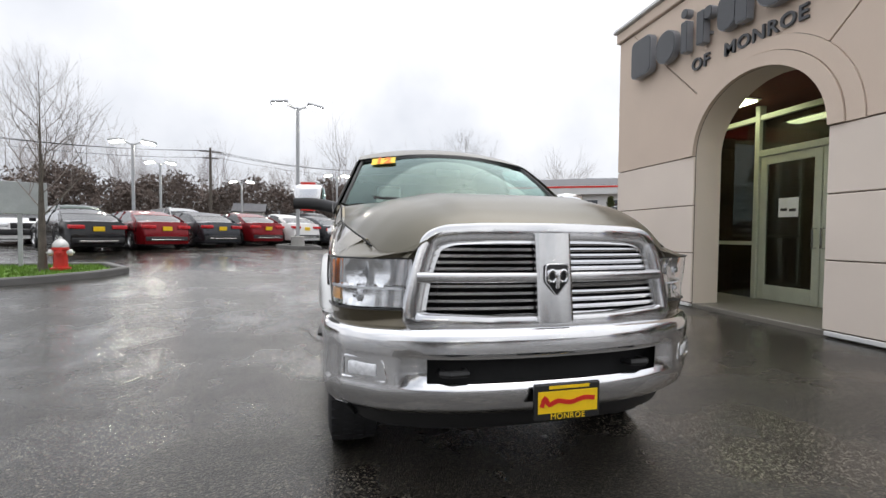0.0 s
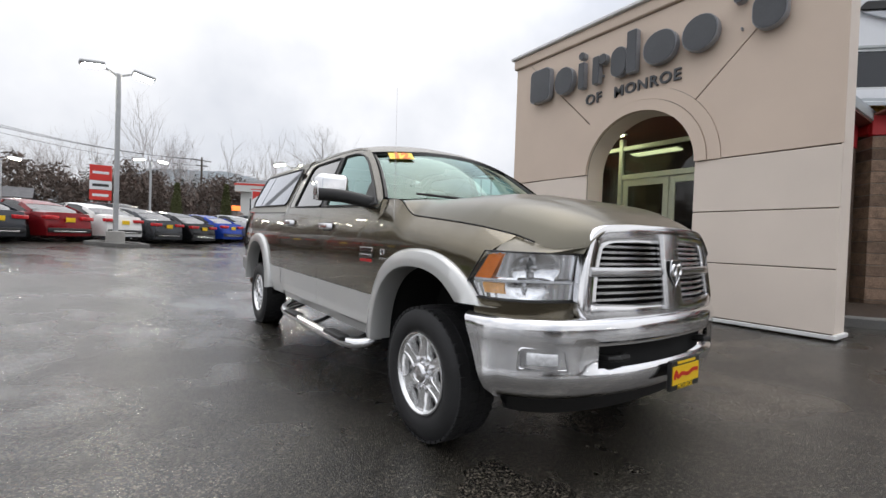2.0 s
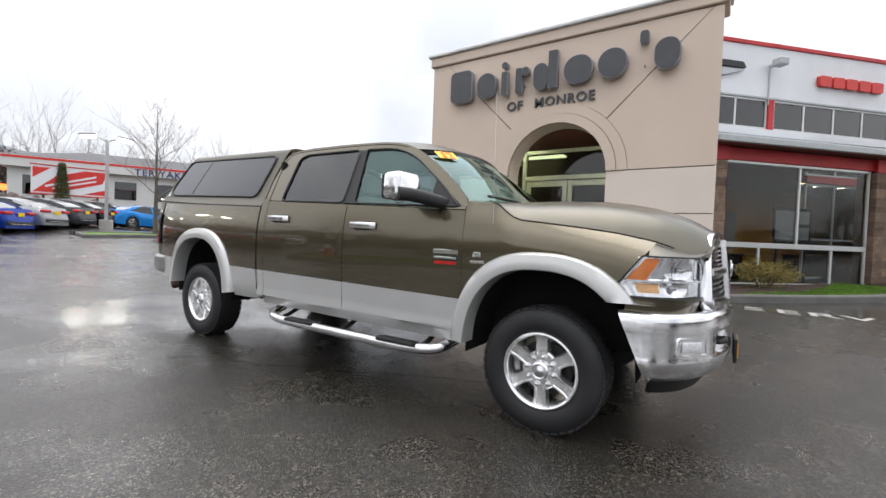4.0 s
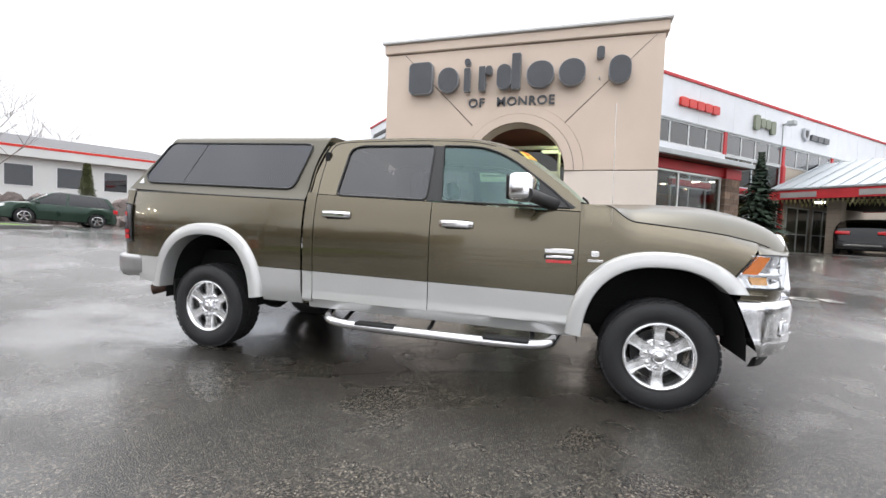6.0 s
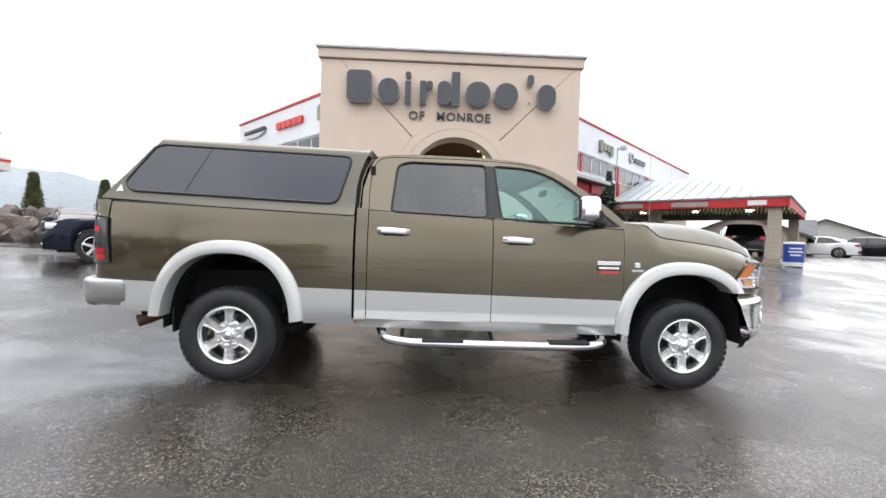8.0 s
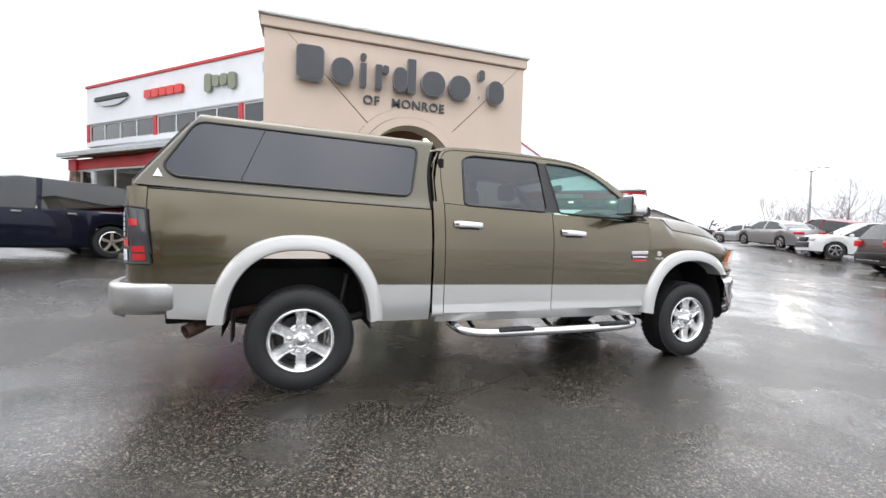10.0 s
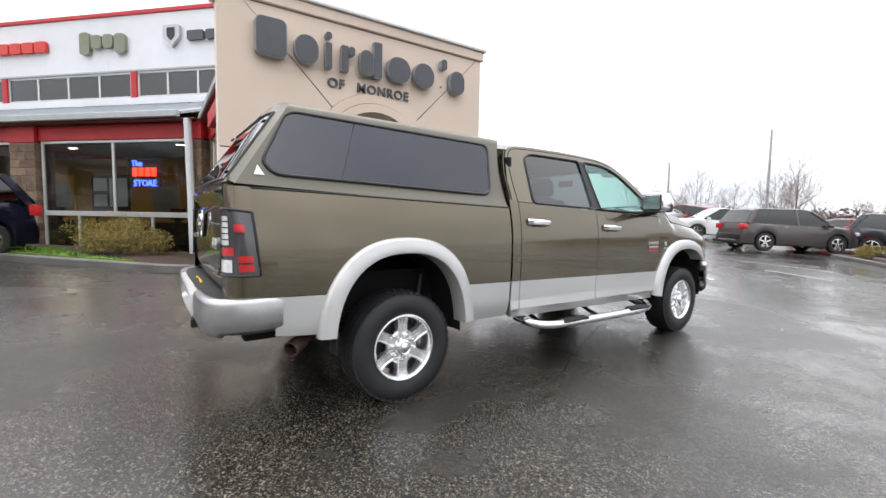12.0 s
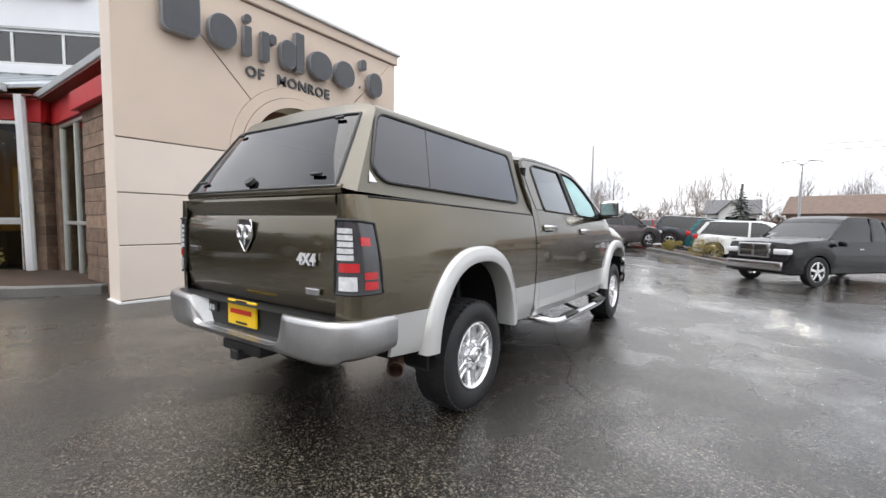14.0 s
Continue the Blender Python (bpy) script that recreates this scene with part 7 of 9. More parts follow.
def cabin_bm(k, grow=0.0, only_roof=False):
    c = CAR_SHAPES[k]
    r = c["roof"]
    ys = sorted({r[0][0] + (r[-1][0] - r[0][0]) * i / 20 for i in range(21)} | {p[0] for p in r})
    bm, rows = bmesh.new(), []
    zmax = max(z for _, z in r)
    for y in ys:
        z, base = lerp_at(r, y), lerp_at(c["top"], y) - 0.02
        f = max(0.0, (z - base) / (zmax - 1.0))
        wb = c["w"] * 0.92
        wt = wb - 0.20 * f
        rows.append([(-wb, y, base), (-(wb + wt) / 2 - 0.02, y, base + (z - base) * 0.55), (-wt, y, z - 0.035 * f), (-wt * 0.6, y, z + 0.01 * f), (0, y, z + 0.018 * f), (wt * 0.6, y, z + 0.01 * f), (wt, y, z - 0.035 * f), ((wb + wt) / 2 + 0.02, y, base + (z - base) * 0.55), (wb, y, base)])
    if only_roof:
        rows = [[(x, y, z + grow) for x, y, z in row[2:7]] for row in rows if row[4][2] > zmax - 0.22]
    vs = [[bm.verts.new(p) for p in row] for row in rows]
    for r0, r1 in zip(vs, vs[1:]):
        for j in range(len(r0) - 1):
            try:
                bm.faces.new((r0[j], r0[j + 1], r1[j + 1], r1[j]))
            except ValueError:
                pass
    bmesh.ops.recalc_face_normals(bm, faces=bm.faces[:])
    return bm


def pillars_bm(k, which):
    c = CAR_SHAPES[k]
    wb, out = c["w"] * 0.92, bmesh.new()
    zmax = max(z for _, z in c["roof"])
    def bar(ya, yb, sgn, r=0.035):
        pts = []
        for t in (0.0, 0.5, 1.0):
            y = ya + (yb - ya) * t
            z0, z1 = lerp_at(c["top"], ya) - 0.02, lerp_at(c["roof"], yb) - 0.03
            f = t * (z1 - z0) / (zmax - 1.0)
            pts.append((sgn * (wb - 0.20 * f + 0.012 + 0.015 * math.sin(math.pi * t)), y, z0 + (z1 - z0) * t))
        sweep(out, pts, round_rect(0.03, 2 * r, 0.012, 1), up=(0, 1, 0))
    r = c["roof"]
    ya, yb, rr = ((r[-1][0] - 0.03, r[-2][0] - 0.02, 0.03), (-0.15, -0.2, 0.045), (r[0][0] + 0.12, r[1][0] + 0.15, 0.07))[which % 3]
    bar(ya, yb, 1 if which > 2 else -1, rr)
    return out


def car(kind, paint, label, x, y, heading, group="parked cars", plate=True, z=None, category="car"):
    """heading: degrees clockwise from +y, where the nose points."""
    c = CAR_SHAPES[kind]
    zz = ground_z(x, y) if z is None else z
    dx, dy = math.sin(radians(heading)), math.cos(radians(heading))
    tip = math.degrees(math.atan2(ground_z(x + dx, y + dy) - ground_z(x - dx, y - dy), 2.0))
    t = thing(kind if kind != "suv" else "sport_utility_vehicle", label, category, pose(x, y, zz, 0, 0, -heading) @ pose(0, 0, 0, tip), group=group)

    def add(name, key, make, mat, lab=""):
        me = car_mesh(kind, key, make)
        ob = new(name, me)
        if not me.materials:
            me.materials.append(mat)
        ob.material_slots[0].link = "OBJECT"
        ob.material_slots[0].material = mat
        ob.parent = t
        return tagged(ob, lab) if lab else ob
    add("body", "body", lambda: body_bm(kind), paint)
    add("cabin_glass", "glass", lambda: cabin_bm(kind), CAR_GLASS)
    add("roof", "roof", lambda: cabin_bm(kind, 0.008, True), paint)
    for i in range(6):
        add("pillar", "pillar%d" % i, lambda: pillars_bm(kind, i), paint)
    add("underbody", "under", lambda: boxed(-c["w"] * 0.86, c["w"] * 0.86, c["top"][0][0] + 0.25, c["top"][-1][0] - 0.25, c["low"] - 0.05, 0.62), VOID)
    rear, nose, w = c["top"][0][0], c["top"][-1][0], c["w"]
    for sx in (-1, 1):
        for wy in c["wheels"]:
            m = Matrix.Translation((sx * (w - 0.115), wy, c["r"])) @ (Matrix.Rotation(math.pi, 4, "Z") if sx > 0 else Matrix.Identity(4))
            r = c["r"]
            wh = add("wheel", "tyre", lambda: lathe([(0.09, r * 0.66), (0.105, r * 0.8), (0.09, r * 0.97), (0.05, r), (-0.06, r), (-0.095, r * 0.97), (-0.108, r * 0.8), (-0.09, r * 0.66)], 28), RUBBER)
            wh.matrix_local = m

            def rim():
                bm = lathe([(-0.085, r * 0.68), (-0.095, r * 0.62), (-0.05, r * 0.58), (0.05, r * 0.6)], 24)
                for i in range(5):
                    bb = boxed(-0.088, -0.055, -0.032, 0.032, r * 0.05, r * 0.63)
                    moved(bb, Matrix.Rotation(2 * math.pi * i / 5, 4, "X"))
                    me = bpy.data.meshes.new("scrap")
                    bb.to_mesh(me)
                    bb.free()
                    bm.from_mesh(me)
                    bpy.data.meshes.remove(me)
                return bm
            ro = add("rim", "rim", rim, ALLOY)
            ro.parent = wh
        zt = lerp_at(c["top"], rear + 0.1)
        if kind == "sedan":
            lam = (w * 0.42, w * 0.90, rear + 0.0, 0.80, 0.93)
        elif kind == "suv":
            lam = (w * 0.62, w * 0.93, rear + 0.005, 0.86, 1.08)
        else:
            lam = (w * 0.78, w * 0.93, rear + 0.0, 0.88, 1.22)
        lo, hi, yy, z0, z1 = lam
        e = 0.045
        add("tail_light", "tail%d" % sx, lambda: boxed(min(sx * lo, sx * hi), max(sx * lo, sx * hi), yy - 0.015, yy + 0.20, z0, z1, 0.02, 2), RED_LENS)
        hz = 0.66 if kind == "sedan" else (0.82 if kind == "suv" else 0.92)
        add("headlight", "head%d" % sx, lambda: boxed(min(sx * w * 0.52, sx * w * 0.90), max(sx * w * 0.52, sx * w * 0.90), nose - 0.30, nose - 0.02, hz - 0.07, hz + 0.08, 0.03, 2), LENS_WHITE)
        ym = c["roof"][-1][0] - 0.30
        add("mirror", "mir%d" % sx, lambda: boxed(min(sx * w, sx * (w + 0.19)), max(sx * w, sx * (w + 0.19)), ym - 0.06, ym + 0.06, 0.98 + (c["w"] - 0.9), 1.12 + (c["w"] - 0.9), 0.03, 2), paint)
        for yd in (-0.15, 0.75 if kind != "pickup" else 0.9):
            add("door_handle", "handle%d%.1f" % (sx, yd), lambda: boxed(min(sx * (w - 0.01), sx * (w + 0.012)), max(sx * (w - 0.01), sx * (w + 0.012)), yd - 0.62, yd - 0.46, 0.86 if kind == "sedan" else 0.98, 0.885 if kind == "sedan" else 1.01), CHROME_SOFT)
    add("rear_bumper", "rbump", lambda: boxed(-w * 0.80, w * 0.80, rear - 0.04, rear + 0.16, 0.34 if kind == "sedan" else 0.42, 0.50 if kind == "sedan" else 0.66, 0.03, 2), TRIM if kind != "pickup" else CHROME_SOFT)
    add("bumper_strip", "rstrip", lambda: boxed(-w * 0.6, w * 0.6, rear - 0.055, rear - 0.03, 0.36, 0.40, 0.006), CHROME_SOFT)
    add("front_bumper", "fbump", lambda: boxed(-w * 0.80, w * 0.80, nose - 0.16, nose + 0.05, 0.30 if kind == "sedan" else 0.42, 0.46 if kind == "sedan" else 0.66, 0.03, 2), TRIM if kind != "pickup" else CHROME_SOFT)
    add("grille", "grille", lambda: boxed(-w * 0.45, w * 0.45, nose - 0.10, nose + 0.03, hz - (0.13 if kind != "pickup" else 0.18), hz + (0.10 if kind != "pickup" else 0.22), 0.02, 2), TRIM if kind != "pickup" else CHROME_SOFT)
    if kind == "pickup":
        for i, (xa, za) in enumerate(((-0.39, -0.13), (0.045, -0.13), (-0.37, 0.045), (0.045, 0.045))):
            xb = xa + (0.345 if i < 2 else 0.325)
            add("grille_slot", "slot%d" % i, lambda: boxed(w * xa, w * xb, nose + 0.03, nose + 0.037, hz + za, hz + za + 0.135, 0.01), VOID)
            for j in range(3):
                add("grille_bar", "bar%d%d" % (i, j), lambda: boxed(w * xa, w * xb, nose + 0.037, nose + 0.043, hz + za + 0.025 + 0.038 * j, hz + za + 0.037 + 0.038 * j), CHROME_SOFT)
    if plate:
        zp = 0.72 if kind == "sedan" else 0.80
        add("licence_plate", "plate", lambda: boxed(-0.16, 0.16, rear - 0.022, rear - 0.008, zp, zp + 0.16, 0.004), YELLOW_PLATE)
    return t


P_BLACK = car_paint("black_car_paint", (0.006, 0.006, 0.007), 0.1, 0.2, 0.5)
P_RED = car_paint("dark_red_car_paint", (0.20, 0.008, 0.012), 0.4, 0.25, 0.45)
P_GREY = car_paint("graphite_car_paint", (0.05, 0.053, 0.06), 0.6, 0.28, 0.45)
P_WHITE = car_paint("white_car_paint", (0.72, 0.72, 0.71), 0.0, 0.3, 0.45)
P_BLUE = car_paint("blue_car_paint", (0.012, 0.05, 0.34), 0.4, 0.25, 0.45)
P_SILVER = car_paint("silver_car_paint", (0.42, 0.43, 0.44), 0.7, 0.3, 0.45)
P_SKY = car_paint("bright_blue_car_paint", (0.02, 0.22, 0.62), 0.3, 0.25, 0.45)
P_NAVY = car_paint("navy_car_paint", (0.005, 0.007, 0.02), 0.3, 0.25, 0.3)
P_GREEN = car_paint("dark_green_car_paint", (0.03, 0.055, 0.04), 0.4, 0.28, 0.45)
P_TEAL = car_paint("teal_car_paint", (0.02, 0.12, 0.13), 0.4, 0.28, 0.45)
P_BROWN = car_paint("dark_brown_grey_paint", (0.105, 0.092, 0.092), 0.6, 0.3, 0.45)
C = "sedans in the back row"
for i, (paint, col) in enumerate(((P_BLACK, "black"), (P_RED, "dark red"), (P_GREY, "graphite"), (P_RED, "dark red"), (P_WHITE, "white"), (P_GREY, "graphite"),
                                  (P_BLACK, "black"), (P_BLUE, "blue"), (P_SILVER, "silver"), (P_GREY, "graphite"), (P_BLACK, "black"), (P_BLACK, "black"))):
    car("sedan", paint, col + " sedan with a yellow plate on the wet lot", -9.96 + 1.567 * i, 18.59 + 1.43 * i, -42.4, C)
C2 = "cars in the second row"
for i, (paint, col, kind) in enumerate(((P_WHITE, "white", "suv"), (P_GREEN, "dark green", "suv"), (P_TEAL, "teal", "sedan"), (P_SILVER, "silver", "suv"), (P_GREY, "graphite", "sedan"), (P_RED, "dark red", "sedan"), (P_SILVER, "silver", "sedan"), (P_BLACK, "black", "suv"), (P_WHITE, "white", "sedan"))):
    car(kind, paint, col + (" sedan" if kind == "sedan" else " sport utility vehicle") + " behind the first row of cars", -14.6 + 1.70 * i, 22.6 + 1.58 * i, 137, C2)
car("sedan", P_SKY, "bright blue sedan parked by the boulder bank", 9.6, 32.6, 75, "cars by the boulders")
car("sedan", P_BLACK, "black sedan parked by the boulder bank", 6.9, 33.0, 75, "cars by the boulders")
car("suv", P_GREEN, "dark green sport utility vehicle by the boulder bank", 12.6, 29.6, -70, "cars by the boulders", False)
car("sedan", P_GREY, "dark grey sedan facing out before the boulders", 12.6, 17.6, 222, "cars by the boulders")
car("suv", P_NAVY, "navy blue sport utility vehicle beside the storefront", 8.54, 12.27, -38, "", False)
car("suv", P_BROWN, "grey sport utility vehicle parked across the lot", 4.45, -14.2, -146, "cars across the lot", False)
car("suv", P_WHITE, "white sport utility vehicle parked across the lot", 8.88, -18.26, 41, "cars across the lot", False)
car("suv", P_GREY, "graphite sport utility vehicle parked across the lot", 0.9, -17.2, -100, "cars across the lot", False)
car("suv", P_TEAL, "teal sport utility vehicle parked across the lot", -0.9, -16.9, -92, "cars across the lot", False)
car("suv", P_WHITE, "white wagon parked beyond the planting bed", -1.6, -14.6, -78, "cars across the lot", False)
car("sedan", P_RED, "dark red sedan parked across the lot", 3.6, -20.2, -100, "cars across the lot", False)
car("pickup", P_BLACK, "black pickup with a chrome grille facing the lot", -3.38, -7.96, 39, "", False, category="truck")
car("sedan", P_SILVER, "silver sedan far across the lot", 13.6, -19.5, 110, "cars across the lot", False)
car("suv", P_RED, "dark red sport utility vehicle far across the lot", 11.6, -20.6, 110, "cars across the lot", False)
car("sedan", P_BLACK, "black sedan waiting at the service lane", 19.6, -8.6, 118, "cars at the service lane", False)
car("suv", P_BLACK, "black sport utility vehicle under the service canopy", 20.6, -13.0, 118, "cars at the service lane", False)
car("suv", P_SILVER, "silver sport utility vehicle at the service lane", 25.4, -12.0, 118, "cars at the service lane", False)
car("sedan", P_WHITE, "white sedan beyond the service lane", 26.7, -23.4, 60, "cars at the service lane", False)
car("sedan", P_BLACK, "black sedan beyond the service lane", 25.0, -25.4, 60, "cars at the service lane", False)
car("sedan", P_SILVER, "silver sedan beyond the service lane", 21.5, -27.5, 60, "cars at the service lane", False)

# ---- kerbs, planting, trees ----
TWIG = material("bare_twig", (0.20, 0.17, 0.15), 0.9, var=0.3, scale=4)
# Paler copy of TWIG with the distance haze put into its colour.
TWIG_FAR = material("hazed_bare_twig", (0.34, 0.31, 0.30), 0.95, var=0.2, scale=1)
NEEDLE = material("dark_needles", (0.034, 0.058, 0.036), 0.85, var=0.4, scale=3, fine=40)
# Lightened needle colour carries the haze over the far conifers.
NEEDLE_FAR = material("hazed_far_needles", (0.05, 0.062, 0.05), 0.9, var=0.35, scale=0.6, fine=8)
CYPRESS = material("cypress_green", (0.075, 0.085, 0.028), 0.85, var=0.4, scale=4, fine=50)
SHRUB = material("yellow_green_shrub", (0.24, 0.19, 0.05), 0.8, var=0.5, scale=5, fine=60)
SHRUB_DRY = material("dry_gold_shrub", (0.30, 0.17, 0.03), 0.8, var=0.4, scale=5, fine=60)
# Brown lifted so that distance haze sits in the brush colour.
BRUSH = material("hazed_brown_brush", (0.115, 0.088, 0.074), 0.95, var=0.4, scale=0.5, fine=6)
ROCK = material("dark_boulder", (0.13, 0.105, 0.095), 0.85, var=0.45, scale=2.5, fine=25, bump=0.6, dist=0.03, by_object=0.4)
SIDING = material("pale_siding", (0.50, 0.49, 0.46), 0.8, var=0.08)
SHINGLE = material("grey_shingle", (0.13, 0.13, 0.135), 0.9, var=0.2, scale=3, fine=30)
SHINGLE_BROWN = material("brown_shingle", (0.14, 0.10, 0.08), 0.9, var=0.2, scale=3, fine=30)
TIMBER = material("weathered_pole", (0.10, 0.085, 0.07), 0.9, var=0.25)
POLE = material("grey_steel_pole", (0.40, 0.41, 0.42), 0.45, metal=0.4, var=0.1)


def drape(outline, rise, name, mat, label, category, inner=None, step=0.5):
    """A flat bed that lies on the sloping lot: its rim follows the ground at a height."""
    bm = bmesh.new()
    pts = []
    n = len(outline)
    for i in range(n):
        a, b = Vector(outline[i]), Vector(outline[(i + 1) % n])
        k = max(1, int((b - a).length / step))
        pts += [a.lerp(b, j / k) for j in range(k)]
    top = [bm.verts.new((p[0], p[1], ground_z(p[0], p[1]) + rise)) for p in pts]
    low = [bm.verts.new((p[0], p[1], ground_z(p[0], p[1]) - 0.06)) for p in pts]
    f = bm.faces.new(top)
    for i in range(len(pts)):
        j = (i + 1) % len(pts)
        bm.faces.new((top[i], low[i], low[j], top[j]))
    bmesh.ops.recalc_face_normals(bm, faces=bm.faces[:])
    bmesh.ops.triangulate(bm, faces=[g for g in bm.faces if len(g.verts) > 4])
    return tagged(part(name, bm, mat, sharp=30), label, category, kind="structure")


def kerb(outline, name="kerb", label="wet concrete kerb round a planting bed", closed=True):
    pts = []
    n = len(outline)
    for i in range(n if closed else n - 1):
        a, b = Vector(outline[i]), Vector(outline[(i + 1) % n])
        k = max(1, int((b - a).length / 0.35))
        pts += [a.lerp(b, j / k) for j in range(k)]
    if not closed:
        pts.append(Vector(outline[-1]))
    path = [(p[0], p[1], ground_z(p[0], p[1])) for p in pts]
    bm = sweep(bmesh.new(), path, [(-0.08, -0.05), (0.08, -0.05), (0.075, 0.115), (0.055, 0.135), (-0.06, 0.135), (-0.08, 0.11)], closed)
    return tagged(part(name, bm, KERB, sharp=30), label, "kerb", kind="structure")


def grass_tuft_field(outline, count, rise, seed, h=0.05):
    rnd = random.Random(seed)
    xs, ys = [p[0] for p in outline], [p[1] for p in outline]

    def inside(x, y):
        c, j = False, len(outline) - 1
        for i in range(len(outline)):
            (xi, yi), (xj, yj) = outline[i], outline[j]
            if (yi > y) != (yj > y) and x < (xj - xi) * (y - yi) / (yj - yi) + xi:
                c = not c
            j = i
        return c
    v, f = [], []
    while len(f) < count:
        x, y = rnd.uniform(min(xs), max(xs)), rnd.uniform(min(ys), max(ys))
        if not inside(x, y):
            continue
        z, a, s = ground_z(x, y) + rise, rnd.uniform(0, 6.3), rnd.uniform(0.6, 1.3) * h
        b = len(v)
        v += [(x - 0.012 * math.cos(a), y - 0.012 * math.sin(a), z), (x + 0.012 * math.cos(a), y + 0.012 * math.sin(a), z), (x + rnd.uniform(-0.4, 0.4) * s, y + rnd.uniform(-0.4, 0.4) * s, z + s)]
        f.append((b, b + 1, b + 2))
    me = bpy.data.meshes.new("grass")
    me.from_pydata(v, [], f)
    tagged(part("grass", me, GRASS), "short wet green grass", "grass", kind="stuff")


def wing_pt(m, s, d):
    p = m @ Vector((s, d, 0))
    return (p.x, p.y)


# beds before the two wings
for m in (LEFT, RIGHT):
    end, out = (9.6, 4.85) if m is LEFT else (4.4, 4.6)
    bed = [wing_pt(m, 0.2, 2.56), wing_pt(m, end, 2.56), wing_pt(m, end + 0.2, out - 0.35), wing_pt(m, end - 0.3, out), wing_pt(m, -0.6, out), wing_pt(m, -1.4, out - 0.3), wing_pt(m, -1.5, 4.1)]
    drape(bed, 0.125, "mulch_bed", MULCH, "dark bark mulch bed before the storefront", "planting bed", step=0.4)
    lawn = [wing_pt(m, 1.6, 4.35), wing_pt(m, 3.4, 3.5), wing_pt(m, end - 0.1, 2.9), wing_pt(m, end - 0.1, out - 0.15), wing_pt(m, 0.2, out - 0.15)]
    drape(lawn, 0.15, "lawn", GRASS, "bright green lawn strip before the storefront", "lawn", step=0.4)
    grass_tuft_field(lawn, 5000, 0.145, 4 if m is LEFT else 5)
    kerb(bed[1:], closed=False)

island = [(-4.75, 10.55), (-4.95, 9.95), (-5.6, 9.35), (-7.6, 8.2), (-9.5, 7.2), (-11.2, 9.6), (-8.4, 11.4), (-5.6, 11.6)]
kerb(island, label="wet concrete kerb round a grass island")
lawn = [(-5.0, 10.5), (-5.2, 10.05), (-5.8, 9.5), (-7.7, 8.4), (-9.4, 7.5), (-10.9, 9.6), (-8.3, 11.2), (-5.7, 11.4)]
drape(lawn, 0.10, "lawn", GRASS, "green lawn of the kerbed island", "lawn", step=0.4)
grass_tuft_field(lawn, 6000, 0.095, 8, 0.06)
kerb([(7.6, 21.7), (7.0, 21.2), (3.6, 22.6), (3.9, 24.6), (7.4, 23.2)], label="wet concrete kerb round a far island")
drape([(7.4, 21.8), (6.9, 21.4), (3.8, 22.7), (4.0, 24.4), (7.2, 23.0)], 0.10, "lawn", GRASS, "thin lawn of a far kerbed island", "lawn")
bed_far = [(-1.6, -9.6), (0.4, -11.4), (2.6, -13.4), (2.0, -14.4), (-0.4, -12.6), (-2.4, -10.6)]
kerb(bed_far, label="concrete kerb of a planting strip across the lot")
drape(bed_far, 0.10, "mulch_bed", MULCH, "mulch planting strip across the lot", "planting bed")


def leaf_clump(v, f, c, r, count, size, rnd, squash=1.0):
    for _ in range(count):
        d = Vector((rnd.gauss(0, 1), rnd.gauss(0, 1), rnd.gauss(0, 1))).normalized() * r * rnd.uniform(0.55, 1.0)
        p = Vector(c) + Vector((d.x, d.y, d.z * squash))
        a, b = Vector((rnd.gauss(0, 1), rnd.gauss(0, 1), rnd.gauss(0, 1))).normalized(), Vector((rnd.gauss(0, 1), rnd.gauss(0, 1), rnd.gauss(0, 1))).normalized()
        s = size * rnd.uniform(0.6, 1.3)
        k = len(v)
        v += [tuple(p - a * s * 0.5), tuple(p + b * s * 0.35), tuple(p + a * s * 0.6)]
        f.append((k, k + 1, k + 2))


def shrub(x, y, r, h, mat, label, seed, squash=0.75, count=3800, size=0.055):
    t = thing("shrub", label, "shrub", pose(x, y, ground_z(x, y) + 0.08))
    rnd = random.Random(seed)
    v, f = [], []
    for _ in range(28):
        a, d = rnd.uniform(0, 6.3), r * math.sqrt(rnd.random()) * 0.72
        leaf_clump(v, f, (d * math.cos(a), d * math.sin(a), h * (0.22 + 0.48 * rnd.random())), r * rnd.uniform(0.25, 0.40), count // 28, size, rnd, squash * h / r)
    v = [(a, b, max(0.01, c)) for a, b, c in v]
    me = bpy.data.meshes.new("foliage")
    me.from_pydata(v, [], f)
    part("foliage", me, mat, t)
    stems = bmesh.new()
    for i in range(7):
        a = i * 0.9
        sweep(stems, [(0.03 * math.cos(a), 0.03 * math.sin(a), -0.04), (r * 0.4 * math.cos(a), r * 0.4 * math.sin(a), h * 0.45)], ring(0.012, 5))
    part("stem", stems, BARK, t)


sx, sy = wing_pt(LEFT, 1.75, 3.5)
shrub(sx, sy, 1.0, 0.95, SHRUB, "rounded yellow-green shrub below the storefront window", 3, count=11000)
sx, sy = wing_pt(RIGHT, 1.9, 3.3)
shrub(sx, sy, 0.7, 0.75, SHRUB, "rounded yellow-green shrub beside the tower", 7)
sx, sy = wing_pt(RIGHT, 9.0, 1.4)
shrub(sx, sy, 0.7, 0.8, SHRUB_DRY, "dry gold shrub by the showroom glazing", 9)
sx, sy = wing_pt(RIGHT, 11.5, 1.2)
shrub(sx, sy, 0.7, 0.8, SHRUB_DRY, "dry gold shrub by the showroom glazing", 10)
shrub(0.1, -12.0, 0.75, 0.95, SHRUB, "yellow-green shrub in the planting strip", 12)
shrub(1.6, -13.3, 0.5, 0.6, SHRUB, "yellow-green shrub in the planting strip", 13)


